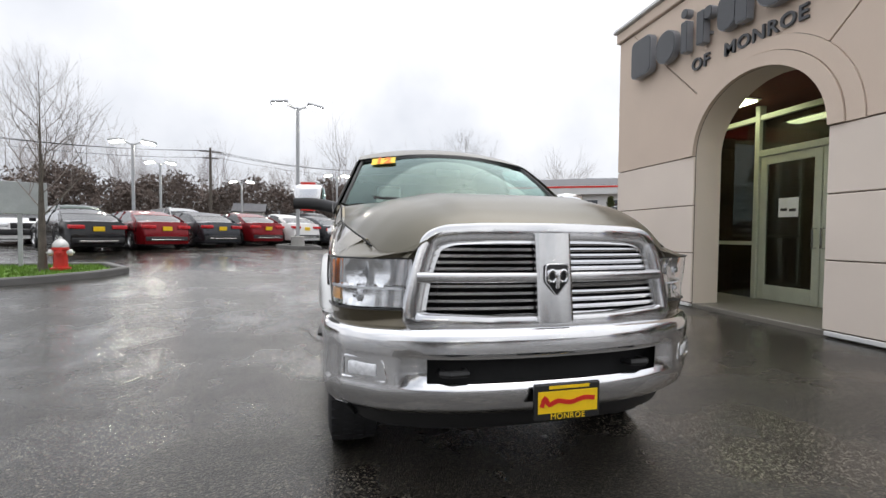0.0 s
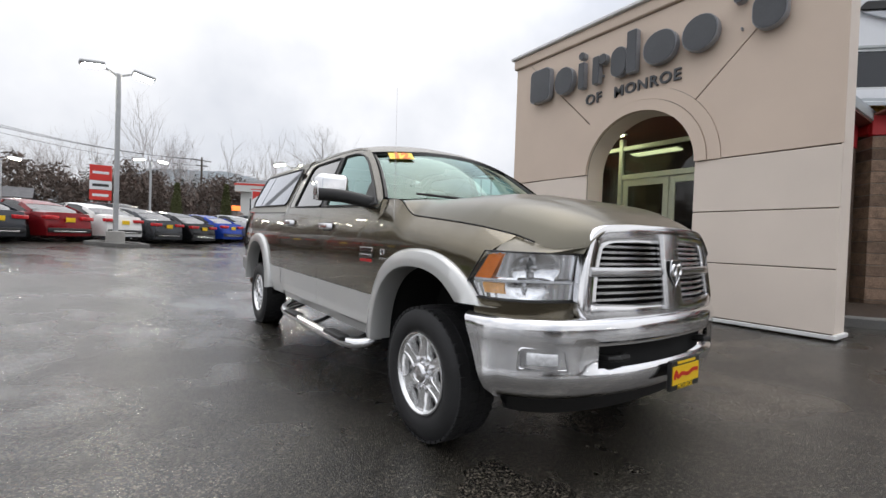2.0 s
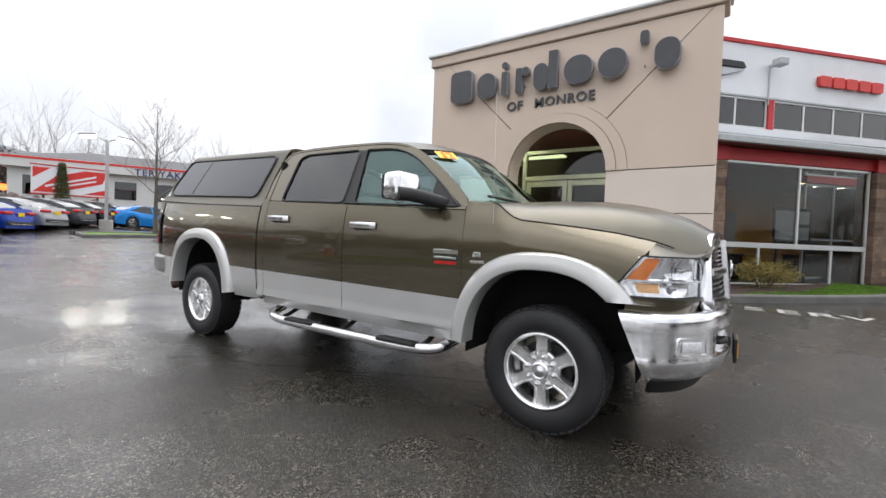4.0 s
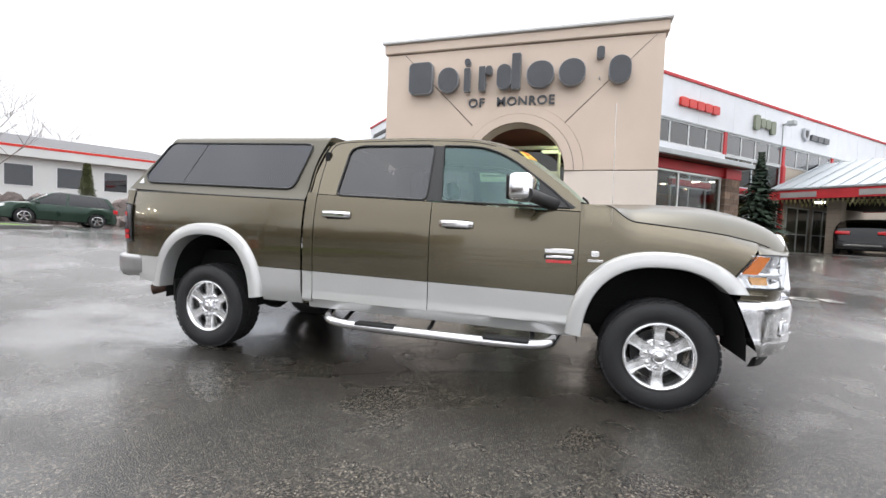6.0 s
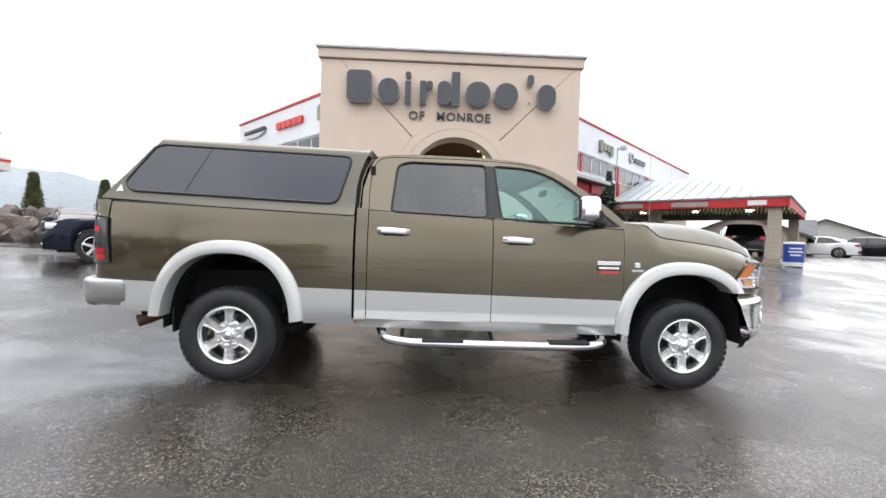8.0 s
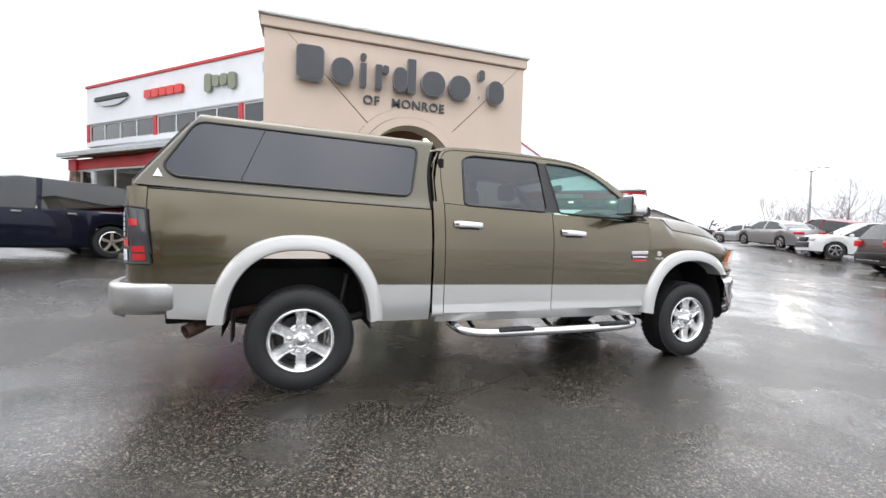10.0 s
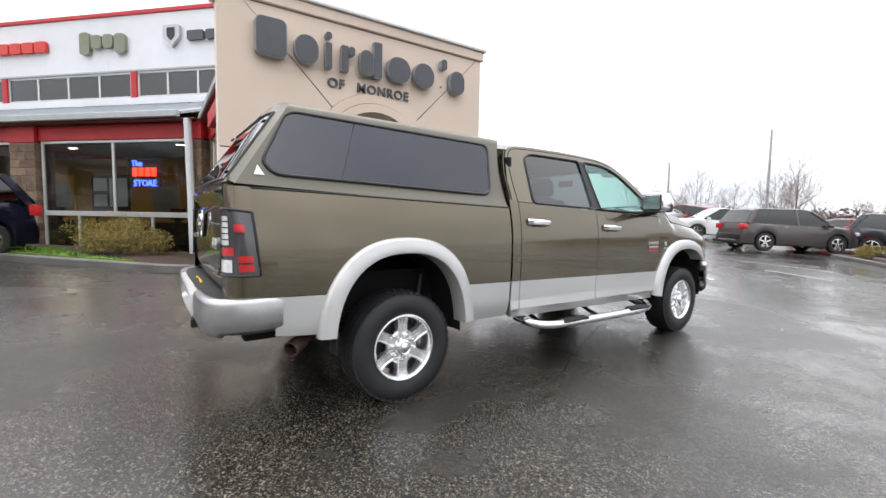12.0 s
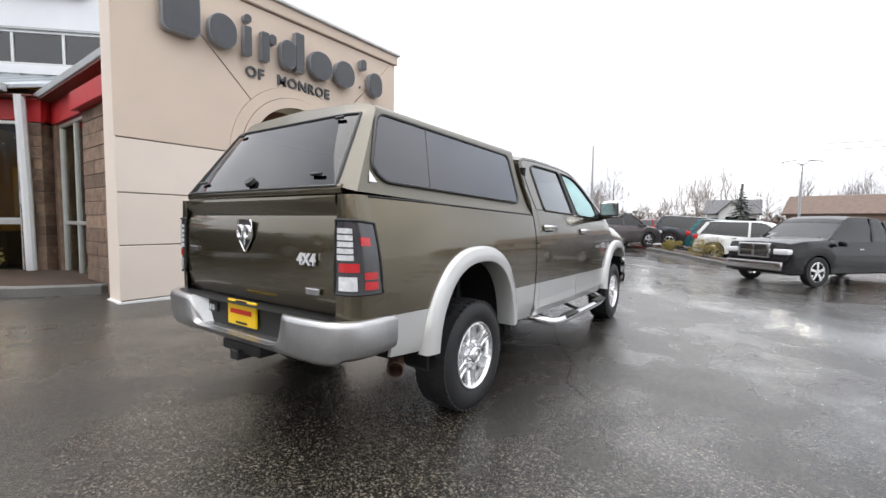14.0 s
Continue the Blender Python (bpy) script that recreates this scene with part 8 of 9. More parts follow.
def conifer(x, y, h, r, mat, label, seed, z=None, tiers=22, per=26, name="spruce_tree"):
    """A tapered trunk with drooping whorls of flat needle sprays."""
    t = thing(name, label, "tree", pose(x, y, ground_z(x, y) if z is None else z))
    rnd = random.Random(seed)
    part("trunk", sweep(bmesh.new(), [(0, 0, -0.1), (0.02, 0, h * 0.5), (0, 0, h * 0.97)], ring(0.02 + h * 0.012, 7)), BARK, t)
    v, f = [], []
    for i in range(tiers):
        u = i / (tiers - 1)
        zc, rr = h * (0.08 + 0.90 * u), r * (1 - u) ** 0.85 * rnd.uniform(0.82, 1.1) + 0.05
        for k in range(max(6, int(per * (1 - 0.6 * u)))):
            a = rnd.uniform(0, 6.3)
            ln = rr * rnd.uniform(0.75, 1.08)
            for q in range(5):
                t0 = 0.15 + 0.85 * q / 5
                w = 0.10 * (1.15 - t0) * (0.4 + h / 6)
                p = Vector((ln * t0 * math.cos(a), ln * t0 * math.sin(a), zc - 0.25 * ln * t0 * t0 + rnd.uniform(-0.03, 0.03)))
                o = Vector((math.cos(a), math.sin(a), -0.3)) * ln * 0.24
                sd = Vector((-math.sin(a), math.cos(a), rnd.uniform(-0.4, 0.4))) * w * 1.6
                b = len(v)
                v += [tuple(p - sd), tuple(p + sd), tuple(p + o + Vector((0, 0, rnd.uniform(-0.06, 0.02))))]
                f.append((b, b + 1, b + 2))
    me = bpy.data.meshes.new("needles")
    me.from_pydata(v, [], f)
    part("crown", me, mat, t)
    return t


sx, sy = wing_pt(RIGHT, 10.1, 1.5)
conifer(sx, sy, 3.95, 1.15, NEEDLE, "dark green spruce before the showroom glazing", 21, tiers=30, per=34)


def branches(bm, p, d, length, r, depth, rnd, spread=0.55, up=0.25):
    """Branching limbs, each thinner and shorter than its parent."""
    steps = 3
    path, q, dd = [p], p, d.copy()
    for _ in range(steps):
        dd = (dd + Vector((rnd.gauss(0, 0.10), rnd.gauss(0, 0.10), rnd.gauss(0, 0.06) + 0.03))).normalized()
        q = q + dd * length / steps
        path.append(q)
    n = 6 if depth > 3 else (4 if depth > 1 else 3)
    rings = []
    for i, c in enumerate(path):
        t = (path[min(i + 1, steps)] - path[max(i - 1, 0)]).normalized()
        s = t.cross(Vector((0.3, 0.9, 0.2))).normalized()
        o = s.cross(t)
        rr = r * (1 - 0.45 * i / steps)
        rings.append([bm.verts.new(c + s * rr * math.cos(2 * math.pi * k / n) + o * rr * math.sin(2 * math.pi * k / n)) for k in range(n)])
    for a, b in zip(rings, rings[1:]):
        for k in range(n):
            bm.faces.new((a[k], a[(k + 1) % n], b[(k + 1) % n], b[k]))
    if depth == 0:
        return
    for _ in range(4 if depth > 1 else 3):
        i = rnd.choice((1, 2, 3, 3))
        nd = (dd + Vector((rnd.gauss(0, spread), rnd.gauss(0, spread), rnd.gauss(0, spread * 0.6) + up))).normalized()
        branches(bm, path[i], nd, length * rnd.uniform(0.55, 0.8), r * 0.48, depth - 1, rnd, spread, up)


def bare_tree(x, y, h, seed, label, z=None, mat=None, depth=4, name="bare_tree", trunk=0.075, spread=0.5):
    t = thing(name, label, "tree", pose(x, y, (ground_z(x, y) if z is None else z) - 0.02))
    rnd = random.Random(seed)
    m = mat or TWIG
    part("trunk", lathe([(0.0, trunk * 1.3), (0.15, trunk), (h * 0.25, trunk * 0.75), (h * 0.45, trunk * 0.42), (h * 0.7, trunk * 0.18), (h * 0.95, trunk * 0.05)], 9, "z"), BARK if mat is None else m, t)
    bm = bmesh.new()
    k = 20 if depth >= 3 else 9
    for i in range(k):
        u = 0.26 + 0.70 * i / k
        a = i * 2.4 + rnd.uniform(-0.4, 0.4)
        d = Vector((math.cos(a), math.sin(a), 0.75 + 0.5 * u)).normalized()
        branches(bm, Vector((0, 0, h * u)), d, h * 0.34 * (1.15 - u), trunk * 0.26 * (1.1 - u), depth - 1, rnd, spread)
    part("crown", bm, m, t)
    return t


bare_tree(-6.15, 10.35, 4.3, 31, "bare young street tree on the grass island", z=ground_z(-6.15, 10.35) + 0.10)
bare_tree(6.3, 23.2, 6.0, 32, "bare ornamental tree on a far island", z=ground_z(6.3, 23.2) + 0.10, trunk=0.10, spread=0.6)


def cypress(x, y, z, h, r, seed):
    t = thing("cypress_tree", "narrow columnar dark green cypress", "tree", pose(x, y, z), group="cypress trees")
    rnd = random.Random(seed)
    part("trunk", sweep(bmesh.new(), [(0, 0, -0.3), (0, 0, h * 0.5)], ring(0.05, 6)), BARK, t)
    v, f = [], []
    for i in range(26):
        u = i / 25
        rr = r * (1 - 0.45 * u ** 2) * (0.75 + 0.25 * math.sin(math.pi * min(1, u + 0.3)))
        leaf_clump(v, f, (0, 0, 0.1 + (h - 0.15) * u), rr, 190, 0.15, rnd, 0.6)
    me = bpy.data.meshes.new("foliage")
    me.from_pydata(v, [], f)
    part("crown", me, CYPRESS, t)


# bank of boulders with a terrace behind it
def boulder_mesh(seed):
    rnd = random.Random(seed)
    bm = bmesh.new()
    bmesh.ops.create_icosphere(bm, subdivisions=2, radius=1.0)
    off = Vector((rnd.random(), rnd.random(), rnd.random())) * 40
    for v in bm.verts:
        v.co *= 1 + 0.38 * noise.noise(v.co * 1.3 + off)
        v.co.z *= 0.75
    return mesh_from("boulder", bm, 25)


BOULDERS = [boulder_mesh(k) for k in range(6)]
for b in BOULDERS:
    b.materials.append(ROCK)
bank = thing("boulder_bank", "bank of dark stacked boulders holding the terrace", "rock wall")
rnd = random.Random(77)
BANK = [(4.0, 46.0), (13.0, 40.5), (18.5, 33.5), (19.6, 28.5), (19.4, 24.5), (22.5, 20.5), (40.0, 12.0)]
for (ax, ay), (bx, by) in zip(BANK, BANK[1:]):
    n = int(math.hypot(bx - ax, by - ay) / 0.72)
    for i in range(n):
        for row in range(3):
            u = (i + rnd.random()) / n
            x, y = ax + (bx - ax) * u, ay + (by - ay) * u
            nx, ny = (by - ay), -(bx - ax)
            ln = math.hypot(nx, ny)
            back = row * 0.45
            x, y = x - nx / ln * back, y - ny / ln * back
            ob = new("boulder", BOULDERS[rnd.randrange(6)])
            s = rnd.uniform(0.42, 0.72)
            ob.parent = bank
            ob.matrix_local = Matrix.LocRotScale((x, y, ground_z(x, y) + 0.25 + row * 0.52), Euler((rnd.uniform(0, 6), rnd.uniform(0, 6), rnd.uniform(0, 6))), (s, s * rnd.uniform(0.8, 1.2), s))
terr = bmesh.new()
front = []
for k, p in enumerate(BANK):
    a, b = Vector(BANK[max(0, k - 1)]), Vector(BANK[min(len(BANK) - 1, k + 1)])
    t = (b - a).normalized()
    x, y = p[0] - t.y * 1.25, p[1] + t.x * 1.25
    front.append(Vector((x, y, ground_z(x, y) + 1.45)))
far = [Vector((p[0] + 60, p[1] + 75, 4.2)) for p in BANK]
rows = [[terr.verts.new(a.lerp(b, k / 6)) for k in range(7)] for a, b in zip(front, far)]
low = [terr.verts.new((v.x, v.y, 0)) for v in front]
for a, b in zip(rows, rows[1:]):
    for k in range(6):
        terr.faces.new((a[k], a[k + 1], b[k + 1], b[k]))
for i in range(len(rows) - 1):
    terr.faces.new((rows[i][0], rows[i + 1][0], low[i + 1], low[i]))
bmesh.ops.recalc_face_normals(terr, faces=terr.faces[:])
tagged(part("terrace", terr, MULCH), "raised planted terrace behind the boulders", "terrace", kind="structure")
for k, (x, y, h) in enumerate(((15.4, 41.0, 3.0), (18.6, 36.5, 3.0), (20.6, 31.2, 2.6), (20.9, 26.7, 2.5), (23.0, 24.4, 2.5), (8.6, 44.5, 3.2), (4.9, 45.9, 3.2), (1.0, 47.5, 3.2))):
    cypress(x, y, ground_z(x, y) + 1.2, h, 0.55, 50 + k)

# woods along the horizon
def woods():
    rnd = random.Random(5)
    v, f = [], []

    def ang(a, r, z=0.0):
        return Vector((-r * math.sin(radians(a)), r * math.cos(radians(a)), z))
    for i in range(3400):      # brush belt
        a = rnd.uniform(-16, 75)
        r = rnd.uniform(64, 80)
        top = 8.2 + 0.9 * math.sin(a * 0.7) + 0.6 * math.sin(a * 2.3 + 1)
        p = ang(a, r, 1.8 + (top - 1.8) * rnd.random() * r / 72)
        leaf_clump(v, f, p, rnd.uniform(0.9, 1.7), 34, 0.6, rnd, 0.8)
    me = bpy.data.meshes.new("brush")
    me.from_pydata(v, [], f)
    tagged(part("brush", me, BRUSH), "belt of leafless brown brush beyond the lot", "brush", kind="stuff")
    v, f = [], []
    for i in range(150):      # dark conifers behind it
        a = rnd.choice((rnd.uniform(-30, 75), rnd.uniform(-26, 6)))
        r = rnd.uniform(78, 120)
        c = ang(a, r, 1.5)
        h, w = rnd.uniform(6.5, 13.0) * r / 88, rnd.uniform(1.5, 2.8)
        for k in range(150):
            u = rnd.random() ** 1.3
            th = rnd.uniform(0, 6.3)
            p = c + Vector((math.cos(th) * w * (1 - u) * rnd.uniform(0.5, 1.1), math.sin(th) * w * (1 - u), h * u))
            s = 0.55 * (1.15 - u)
            b = len(v)
            v += [tuple(p + Vector((rnd.gauss(0, s), rnd.gauss(0, s), rnd.gauss(0, s * 0.4)))) for _ in range(3)]
            f.append((b, b + 1, b + 2))
    me = bpy.data.meshes.new("far_conifers")
    me.from_pydata(v, [], f)
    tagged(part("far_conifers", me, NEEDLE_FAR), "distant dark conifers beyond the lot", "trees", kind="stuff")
    bm = bmesh.new()
    for i in range(150):      # bare trees, their pale colour carrying the haze
        if i < 95:
            a, r, h = rnd.uniform(-30, 75), rnd.uniform(80, 120), rnd.uniform(12, 19)
        else:
            a, r, h = rnd.uniform(150, 215), rnd.uniform(60, 110), rnd.uniform(5, 9)
        c = ang(a, r, 0.5)
        branches(bm, c, Vector((0, 0, 1)), h * 0.42, 0.13, 4, rnd, 0.5, 0.42)
        branches(bm, c + Vector((0, 0, h * 0.25)), Vector((0.1, 0.1, 1)).normalized(), h * 0.40, 0.09, 3, rnd, 0.5, 0.42)
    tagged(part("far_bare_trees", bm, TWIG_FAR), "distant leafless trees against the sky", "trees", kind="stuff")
    v, f = [], []
    for i in range(800):      # low green and brown growth on the other side
        a, r = rnd.uniform(138, 222), rnd.uniform(48, 75)
        leaf_clump(v, f, ang(a, r, rnd.uniform(0, 2.2)), rnd.uniform(0.8, 1.7), 26, 0.6, rnd, 0.8)
    me = bpy.data.meshes.new("brush")
    me.from_pydata(v, [], f)
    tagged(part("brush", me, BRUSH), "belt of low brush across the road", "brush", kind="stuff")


woods()
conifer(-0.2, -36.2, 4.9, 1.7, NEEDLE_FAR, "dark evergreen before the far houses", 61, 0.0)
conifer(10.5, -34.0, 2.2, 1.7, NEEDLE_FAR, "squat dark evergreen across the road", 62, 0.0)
for k, (x, y, h) in enumerate(((17.3, -32.9, 6.2), (14.7, -34.1, 4.9), (20.5, -31.5, 4.2), (12.2, -35.3, 5.2), (7.0, -23.5, 5.6), (2.9, -34.5, 5.4), (-2.0, -40.0, 5.0))):
    bare_tree(x, y, h, 70 + k, "leafless tree across the lot", 0.0, TWIG, 4, trunk=0.11, spread=0.6)

# hills
def hill():
    bm = bmesh.new()
    def fn(u, v):
        a = radians(-75 + 100 * u)
        r = 420 + 160 * v
        h = (60 + 20 * noise.noise(Vector((u * 5, 0.3, 0))) + 5 * noise.noise(Vector((u * 19, 0.7, 0))) + 1.5 * noise.noise(Vector((u * 90, 0.2, 0)))) * min(1, 4 * u, 4 * (1 - u)) * (1 if v > 0.5 else v * 2)
        return (r * math.sin(-a), r * math.cos(a), max(-2.0, h))
    grid(bm, fn, 160, 4)
    # Pale blue-grey base colour stands for woods seen through haze.
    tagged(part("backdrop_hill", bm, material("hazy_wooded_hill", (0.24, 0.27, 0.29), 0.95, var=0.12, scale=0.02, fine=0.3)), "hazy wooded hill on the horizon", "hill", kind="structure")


hill()


def brush_belt():
    """Leafless thicket and evergreen scrub behind the houses across the road."""
    rnd = random.Random(77)
    for k, (col, lab) in enumerate((((0.17, 0.14, 0.11), "belt of brown leafless scrub beyond the lot"), ((0.05, 0.065, 0.035), "dark green scrub beyond the lot"))):
        v, f = [], []
        for i in range(230 if k == 0 else 34):
            x = rnd.uniform(-62, 46)
            y = -59 - 5 * rnd.random() + (3.0 if k else 0.0)
            h = (1.6 + 2.4 * rnd.random()) if k == 0 else rnd.uniform(1.6, 3.0)
            leaf_clump(v, f, (x, y, h * 0.5), h * 0.62, 650 if k == 0 else 500, 0.22, rnd, 1.0)
        me = bpy.data.meshes.new("scrub")
        me.from_pydata(v, [], f)
        ob = part("scrub", me, material("scrub_%s" % ("brown", "green")[k], col, 0.9, var=0.5, scale=0.5, fine=8))
        tagged(ob, lab, "scrub", kind="stuff")


brush_belt()

# ---- light poles, hydrant, far buildings, markings ----
POLE_LAMP = lit("pole_lamp_glow", (1.0, 0.95, 0.80), 45.0)
WHITE_WALL = material("white_render", (0.66, 0.66, 0.64), 0.8, var=0.06, scale=0.5)
BEIGE_WALL = material("beige_siding", (0.46, 0.40, 0.34), 0.8, var=0.08, scale=0.6)
BROWN_WALL = material("brown_siding", (0.24, 0.17, 0.13), 0.8, var=0.1, scale=0.6)
NAVY_INK = material("navy_sign_paint", (0.03, 0.05, 0.16), 0.5, var=0.05)
BARREL_BLUE = material("blue_barrel_wrap", (0.02, 0.06, 0.30), 0.4, var=0.12, scale=3)


def light_pole(x, y, top, turn=0.0, base=0.5, heads=2, r=0.075):
    z = ground_z(x, y)
    t = thing("lot_light", "tall grey steel lot light with lit twin heads", "street lamp", pose(x, y, z, 0, 0, turn), group="lot lights")
    h = top - z
    part("base", lathe([(-0.05, 0.30), (base, 0.29), (base + 0.03, 0.26), (base + 0.03, 0.0001)], 20, "z"), CONCRETE, t, "round concrete base")
    part("pole", sweep(bmesh.new(), [(0, 0, base), (0, 0, h * 0.5), (0, 0, h - 0.1)], round_rect(2 * r, 2 * r, 0.02, 2), up=(0, 1, 0)), POLE, t)
    for s in ((-1, 1) if heads == 2 else (1,)):
        part("arm", sweep(bmesh.new(), bowed([(0, 0, h - 0.22), (s * 0.18, 0, h - 0.10), (s * 0.45, 0, h + 0.02)], 4), round_rect(0.07, 0.07, 0.02, 2), up=(0, 1, 0)), POLE, t)
        hd = part("lamp_head", moved(boxed(-0.36, 0.36, -0.19, 0.19, -0.07, 0.07, 0.05, 3), pose(s * 0.78, 0, h + 0.06, 0, s * 9)), POLE, t)
        part("lens", moved(boxed(-0.30, 0.30, -0.16, 0.16, -0.15, -0.068, 0.03, 2), pose(s * 0.78, 0, h + 0.06, 0, s * 9)), POLE_LAMP, hd, "lit lens")


for x, y, top, turn in ((-2.29, 20.62, 7.0, 12), (-11.9, 27.5, 6.3, 8), (-15.0, 39.2, 6.9, 5), (-10.0, 44.2, 6.1, 0), (-1.1, 40.2, 6.5, 0), (6.2, 28.5, 5.6, -20), (-3.8, -31.0, 5.8, 20), (20.0, -33.0, 7.0, 0)):
    light_pole(x, y, top, turn)
kerb([(-3.1, 20.2), (-2.2, 19.7), (-1.3, 20.3), (-1.6, 21.3), (-2.8, 21.3)], label="small concrete kerb round a light pole base")

mast = thing("flag_mast", "tall plain grey mast with pennant strings", "mast", pose(9.2, -25.5, ground_z(9.2, -25.5)))
part("pole", lathe([(0.0, 0.12), (3.0, 0.10), (7.0, 0.06), (7.02, 0.0001)], 12, "z"), POLE, mast)
part("base", lathe([(-0.05, 0.32), (0.5, 0.30), (0.52, 0.0001)], 16, "z"), CONCRETE, mast)


def utility_pole(x, y, z, h, turn=0):
    t = thing("utility_pole", "dark wooden utility pole with a crossarm", "utility pole", pose(x, y, z, 0, 0, turn))
    part("pole", lathe([(-0.2, 0.19), (h * 0.5, 0.16), (h, 0.12), (h + 0.01, 0.0001)], 10, "z"), TIMBER, t)
    for zz, w in ((h - 0.5, 1.25), (h - 1.3, 0.8)):
        part("crossarm", boxed(-w, w, -0.16, -0.05, zz - 0.06, zz + 0.06, 0.01), TIMBER, t)
        for k in (-0.9, -0.35, 0.35, 0.9):
            part("insulator", moved(lathe([(0.0, 0.035), (0.08, 0.05), (0.14, 0.02), (0.15, 0.0001)], 8, "z"), Matrix.Translation((k * w, -0.10, zz + 0.06))), GUTTER, t)


utility_pole(-16.6, 57.7, 1.6, 10.0, 15)
utility_pole(5.5, 75.0, 2.0, 10.5, 10)
utility_pole(-42.0, 50.0, 1.4, 10.5, 20)


def cable(name, a, b, sag, r=0.02, label="thin black overhead cable"):
    a, b = Vector(a), Vector(b)
    pts = [a.lerp(b, k / 14) - Vector((0, 0, sag * 4 * (k / 14) * (1 - k / 14))) for k in range(15)]
    tagged(part(name, tube(pts, r, 5), BLACK), label, "cable", group="overhead cables")


for dx, dz in ((-1.1, 11.25), (-0.4, 11.25), (0.4, 11.25), (0.7, 10.45)):
    cable("overhead_cable", (-42 + dx, 50.0, dz), (-16.6 + dx, 57.6, dz), 0.7)
    cable("overhead_cable", (-16.6 + dx, 57.6, dz), (5.5 + dx, 74.9, dz + 0.9), 0.8)
cable("overhead_cable", (9.2, -25.5, 6.8), (-26.0, -24.0, 6.3), 0.5, 0.012)
cable("overhead_cable", (9.2, -25.5, 6.5), (-26.0, -24.2, 5.9), 0.5, 0.012)


def hydrant(x, y, z):
    t = thing("fire_hydrant", "red fire hydrant with a pale grey cap on the grass", "hydrant", pose(x, y, z))
    red, cap = material("hydrant_red", (0.55, 0.03, 0.02), 0.4, var=0.15, scale=9), material("hydrant_cap", (0.62, 0.62, 0.60), 0.4, metal=0.3, var=0.1)
    part("barrel", lathe([(-0.04, 0.12), (0.02, 0.17), (0.05, 0.17), (0.06, 0.12), (0.40, 0.115), (0.42, 0.145), (0.46, 0.145), (0.47, 0.12)], 20, "z"), red, t)
    part("bonnet", lathe([(0.47, 0.13), (0.52, 0.135), (0.58, 0.11), (0.63, 0.06), (0.64, 0.035), (0.69, 0.03), (0.69, 0.0001)], 20, "z"), cap, t, "pale grey bonnet")
    for turn in (20, 200, 290):
        part("nozzle", moved(lathe([(0.0, 0.055), (0.13, 0.055), (0.135, 0.068), (0.19, 0.066), (0.195, 0.02), (0.225, 0.018), (0.225, 0.0001)], 12), Matrix.Translation((0, 0, 0.36)) @ Matrix.Rotation(radians(turn), 4, "Z")), red if turn == 290 else cap, t)


hydrant(-5.84, 10.37, ground_z(-5.84, 10.37) + 0.10)
board = thing("notice_board", "grey notice panel on a post behind the tree", "sign", pose(-7.0, 11.1, ground_z(-7.0, 11.1) + 0.09, 0, 0, 30))
part("post", boxed(-0.04, 0.04, -0.04, 0.04, 0, 1.9, 0.006), POLE, board)
part("panel", boxed(-0.45, 0.45, -0.06, -0.042, 1.15, 1.85, 0.01), GUTTER, board)

pylon = thing("pylon_sign", "tall red and white roadside pylon sign", "sign", pose(-5.4, 60.4, 1.7))
for x in (-0.75, 0.75):
    part("post", boxed(x - 0.09, x + 0.09, -0.09, 0.09, 0, 6.3, 0.01), POLE, pylon)
for k, (z0, z1, mt) in enumerate(((2.6, 3.7, RED_SIGN), (3.75, 4.7, PANEL_WHITE), (4.75, 6.4, RED_SIGN))):
    pn = part("panel", boxed(-0.95, 0.95, -0.2, 0.2, z0, z1, 0.02), mt, pylon)
    part("sign_bar", boxed(-0.7, 0.7, -0.215, -0.201, (z0 + z1) / 2 - 0.14, (z0 + z1) / 2 + 0.14), PANEL_WHITE if mt is RED_SIGN else BLACK_INK, pn)

bill = thing("billboard", "wide red and white advertising billboard on posts", "billboard", pose(9.2, 44.6, 1.2, 0, 0, -13))
part("panel", boxed(-2.3, 2.3, -0.1, 0.1, 2.15, 4.25, 0.02), PANEL_WHITE, bill)
part("border", joined(boxed(-2.36, 2.36, -0.14, 0.12, 4.25, 4.33), boxed(-2.36, 2.36, -0.14, 0.12, 2.07, 2.15)), RED_SIGN, bill)
for o in ([(-2.2, 2.25), (-0.9, 2.25), (1.9, 3.2), (2.2, 4.1), (0.8, 4.1), (-0.9, 3.5)], [(-2.2, 3.3), (-1.2, 4.1), (-2.2, 4.1)], [(0.7, 2.25), (2.2, 2.25), (2.2, 2.75)]):
    part("red_field", slab(o, -0.012, "y", -0.101), RED_SIGN, bill)
for o in ([(-1.5, 2.62), (1.5, 3.62), (1.5, 3.78), (-1.5, 2.78)], [(-1.1, 2.5), (1.5, 3.30), (1.5, 3.42), (-1.1, 2.62)]):
    part("sign_bar", slab(o, -0.012, "y", -0.114), PANEL_WHITE, bill)
for x in (-1.6, 1.6):
    part("post", boxed(x - 0.08, x + 0.08, 0.1, 0.26, 0, 4.2), TIMBER, bill)
osign = thing("small_sign", "small glowing orange roadside sign", "sign", pose(8.3, 60.0, 1.8))
part("panel", boxed(-0.8, 0.8, -0.06, 0.06, 2.3, 2.9, 0.02), lit("orange_sign_glow", (1.0, 0.22, 0.05), 1.5), osign)
part("post", boxed(-0.06, 0.06, -0.06, 0.06, 0, 2.3), POLE, osign)


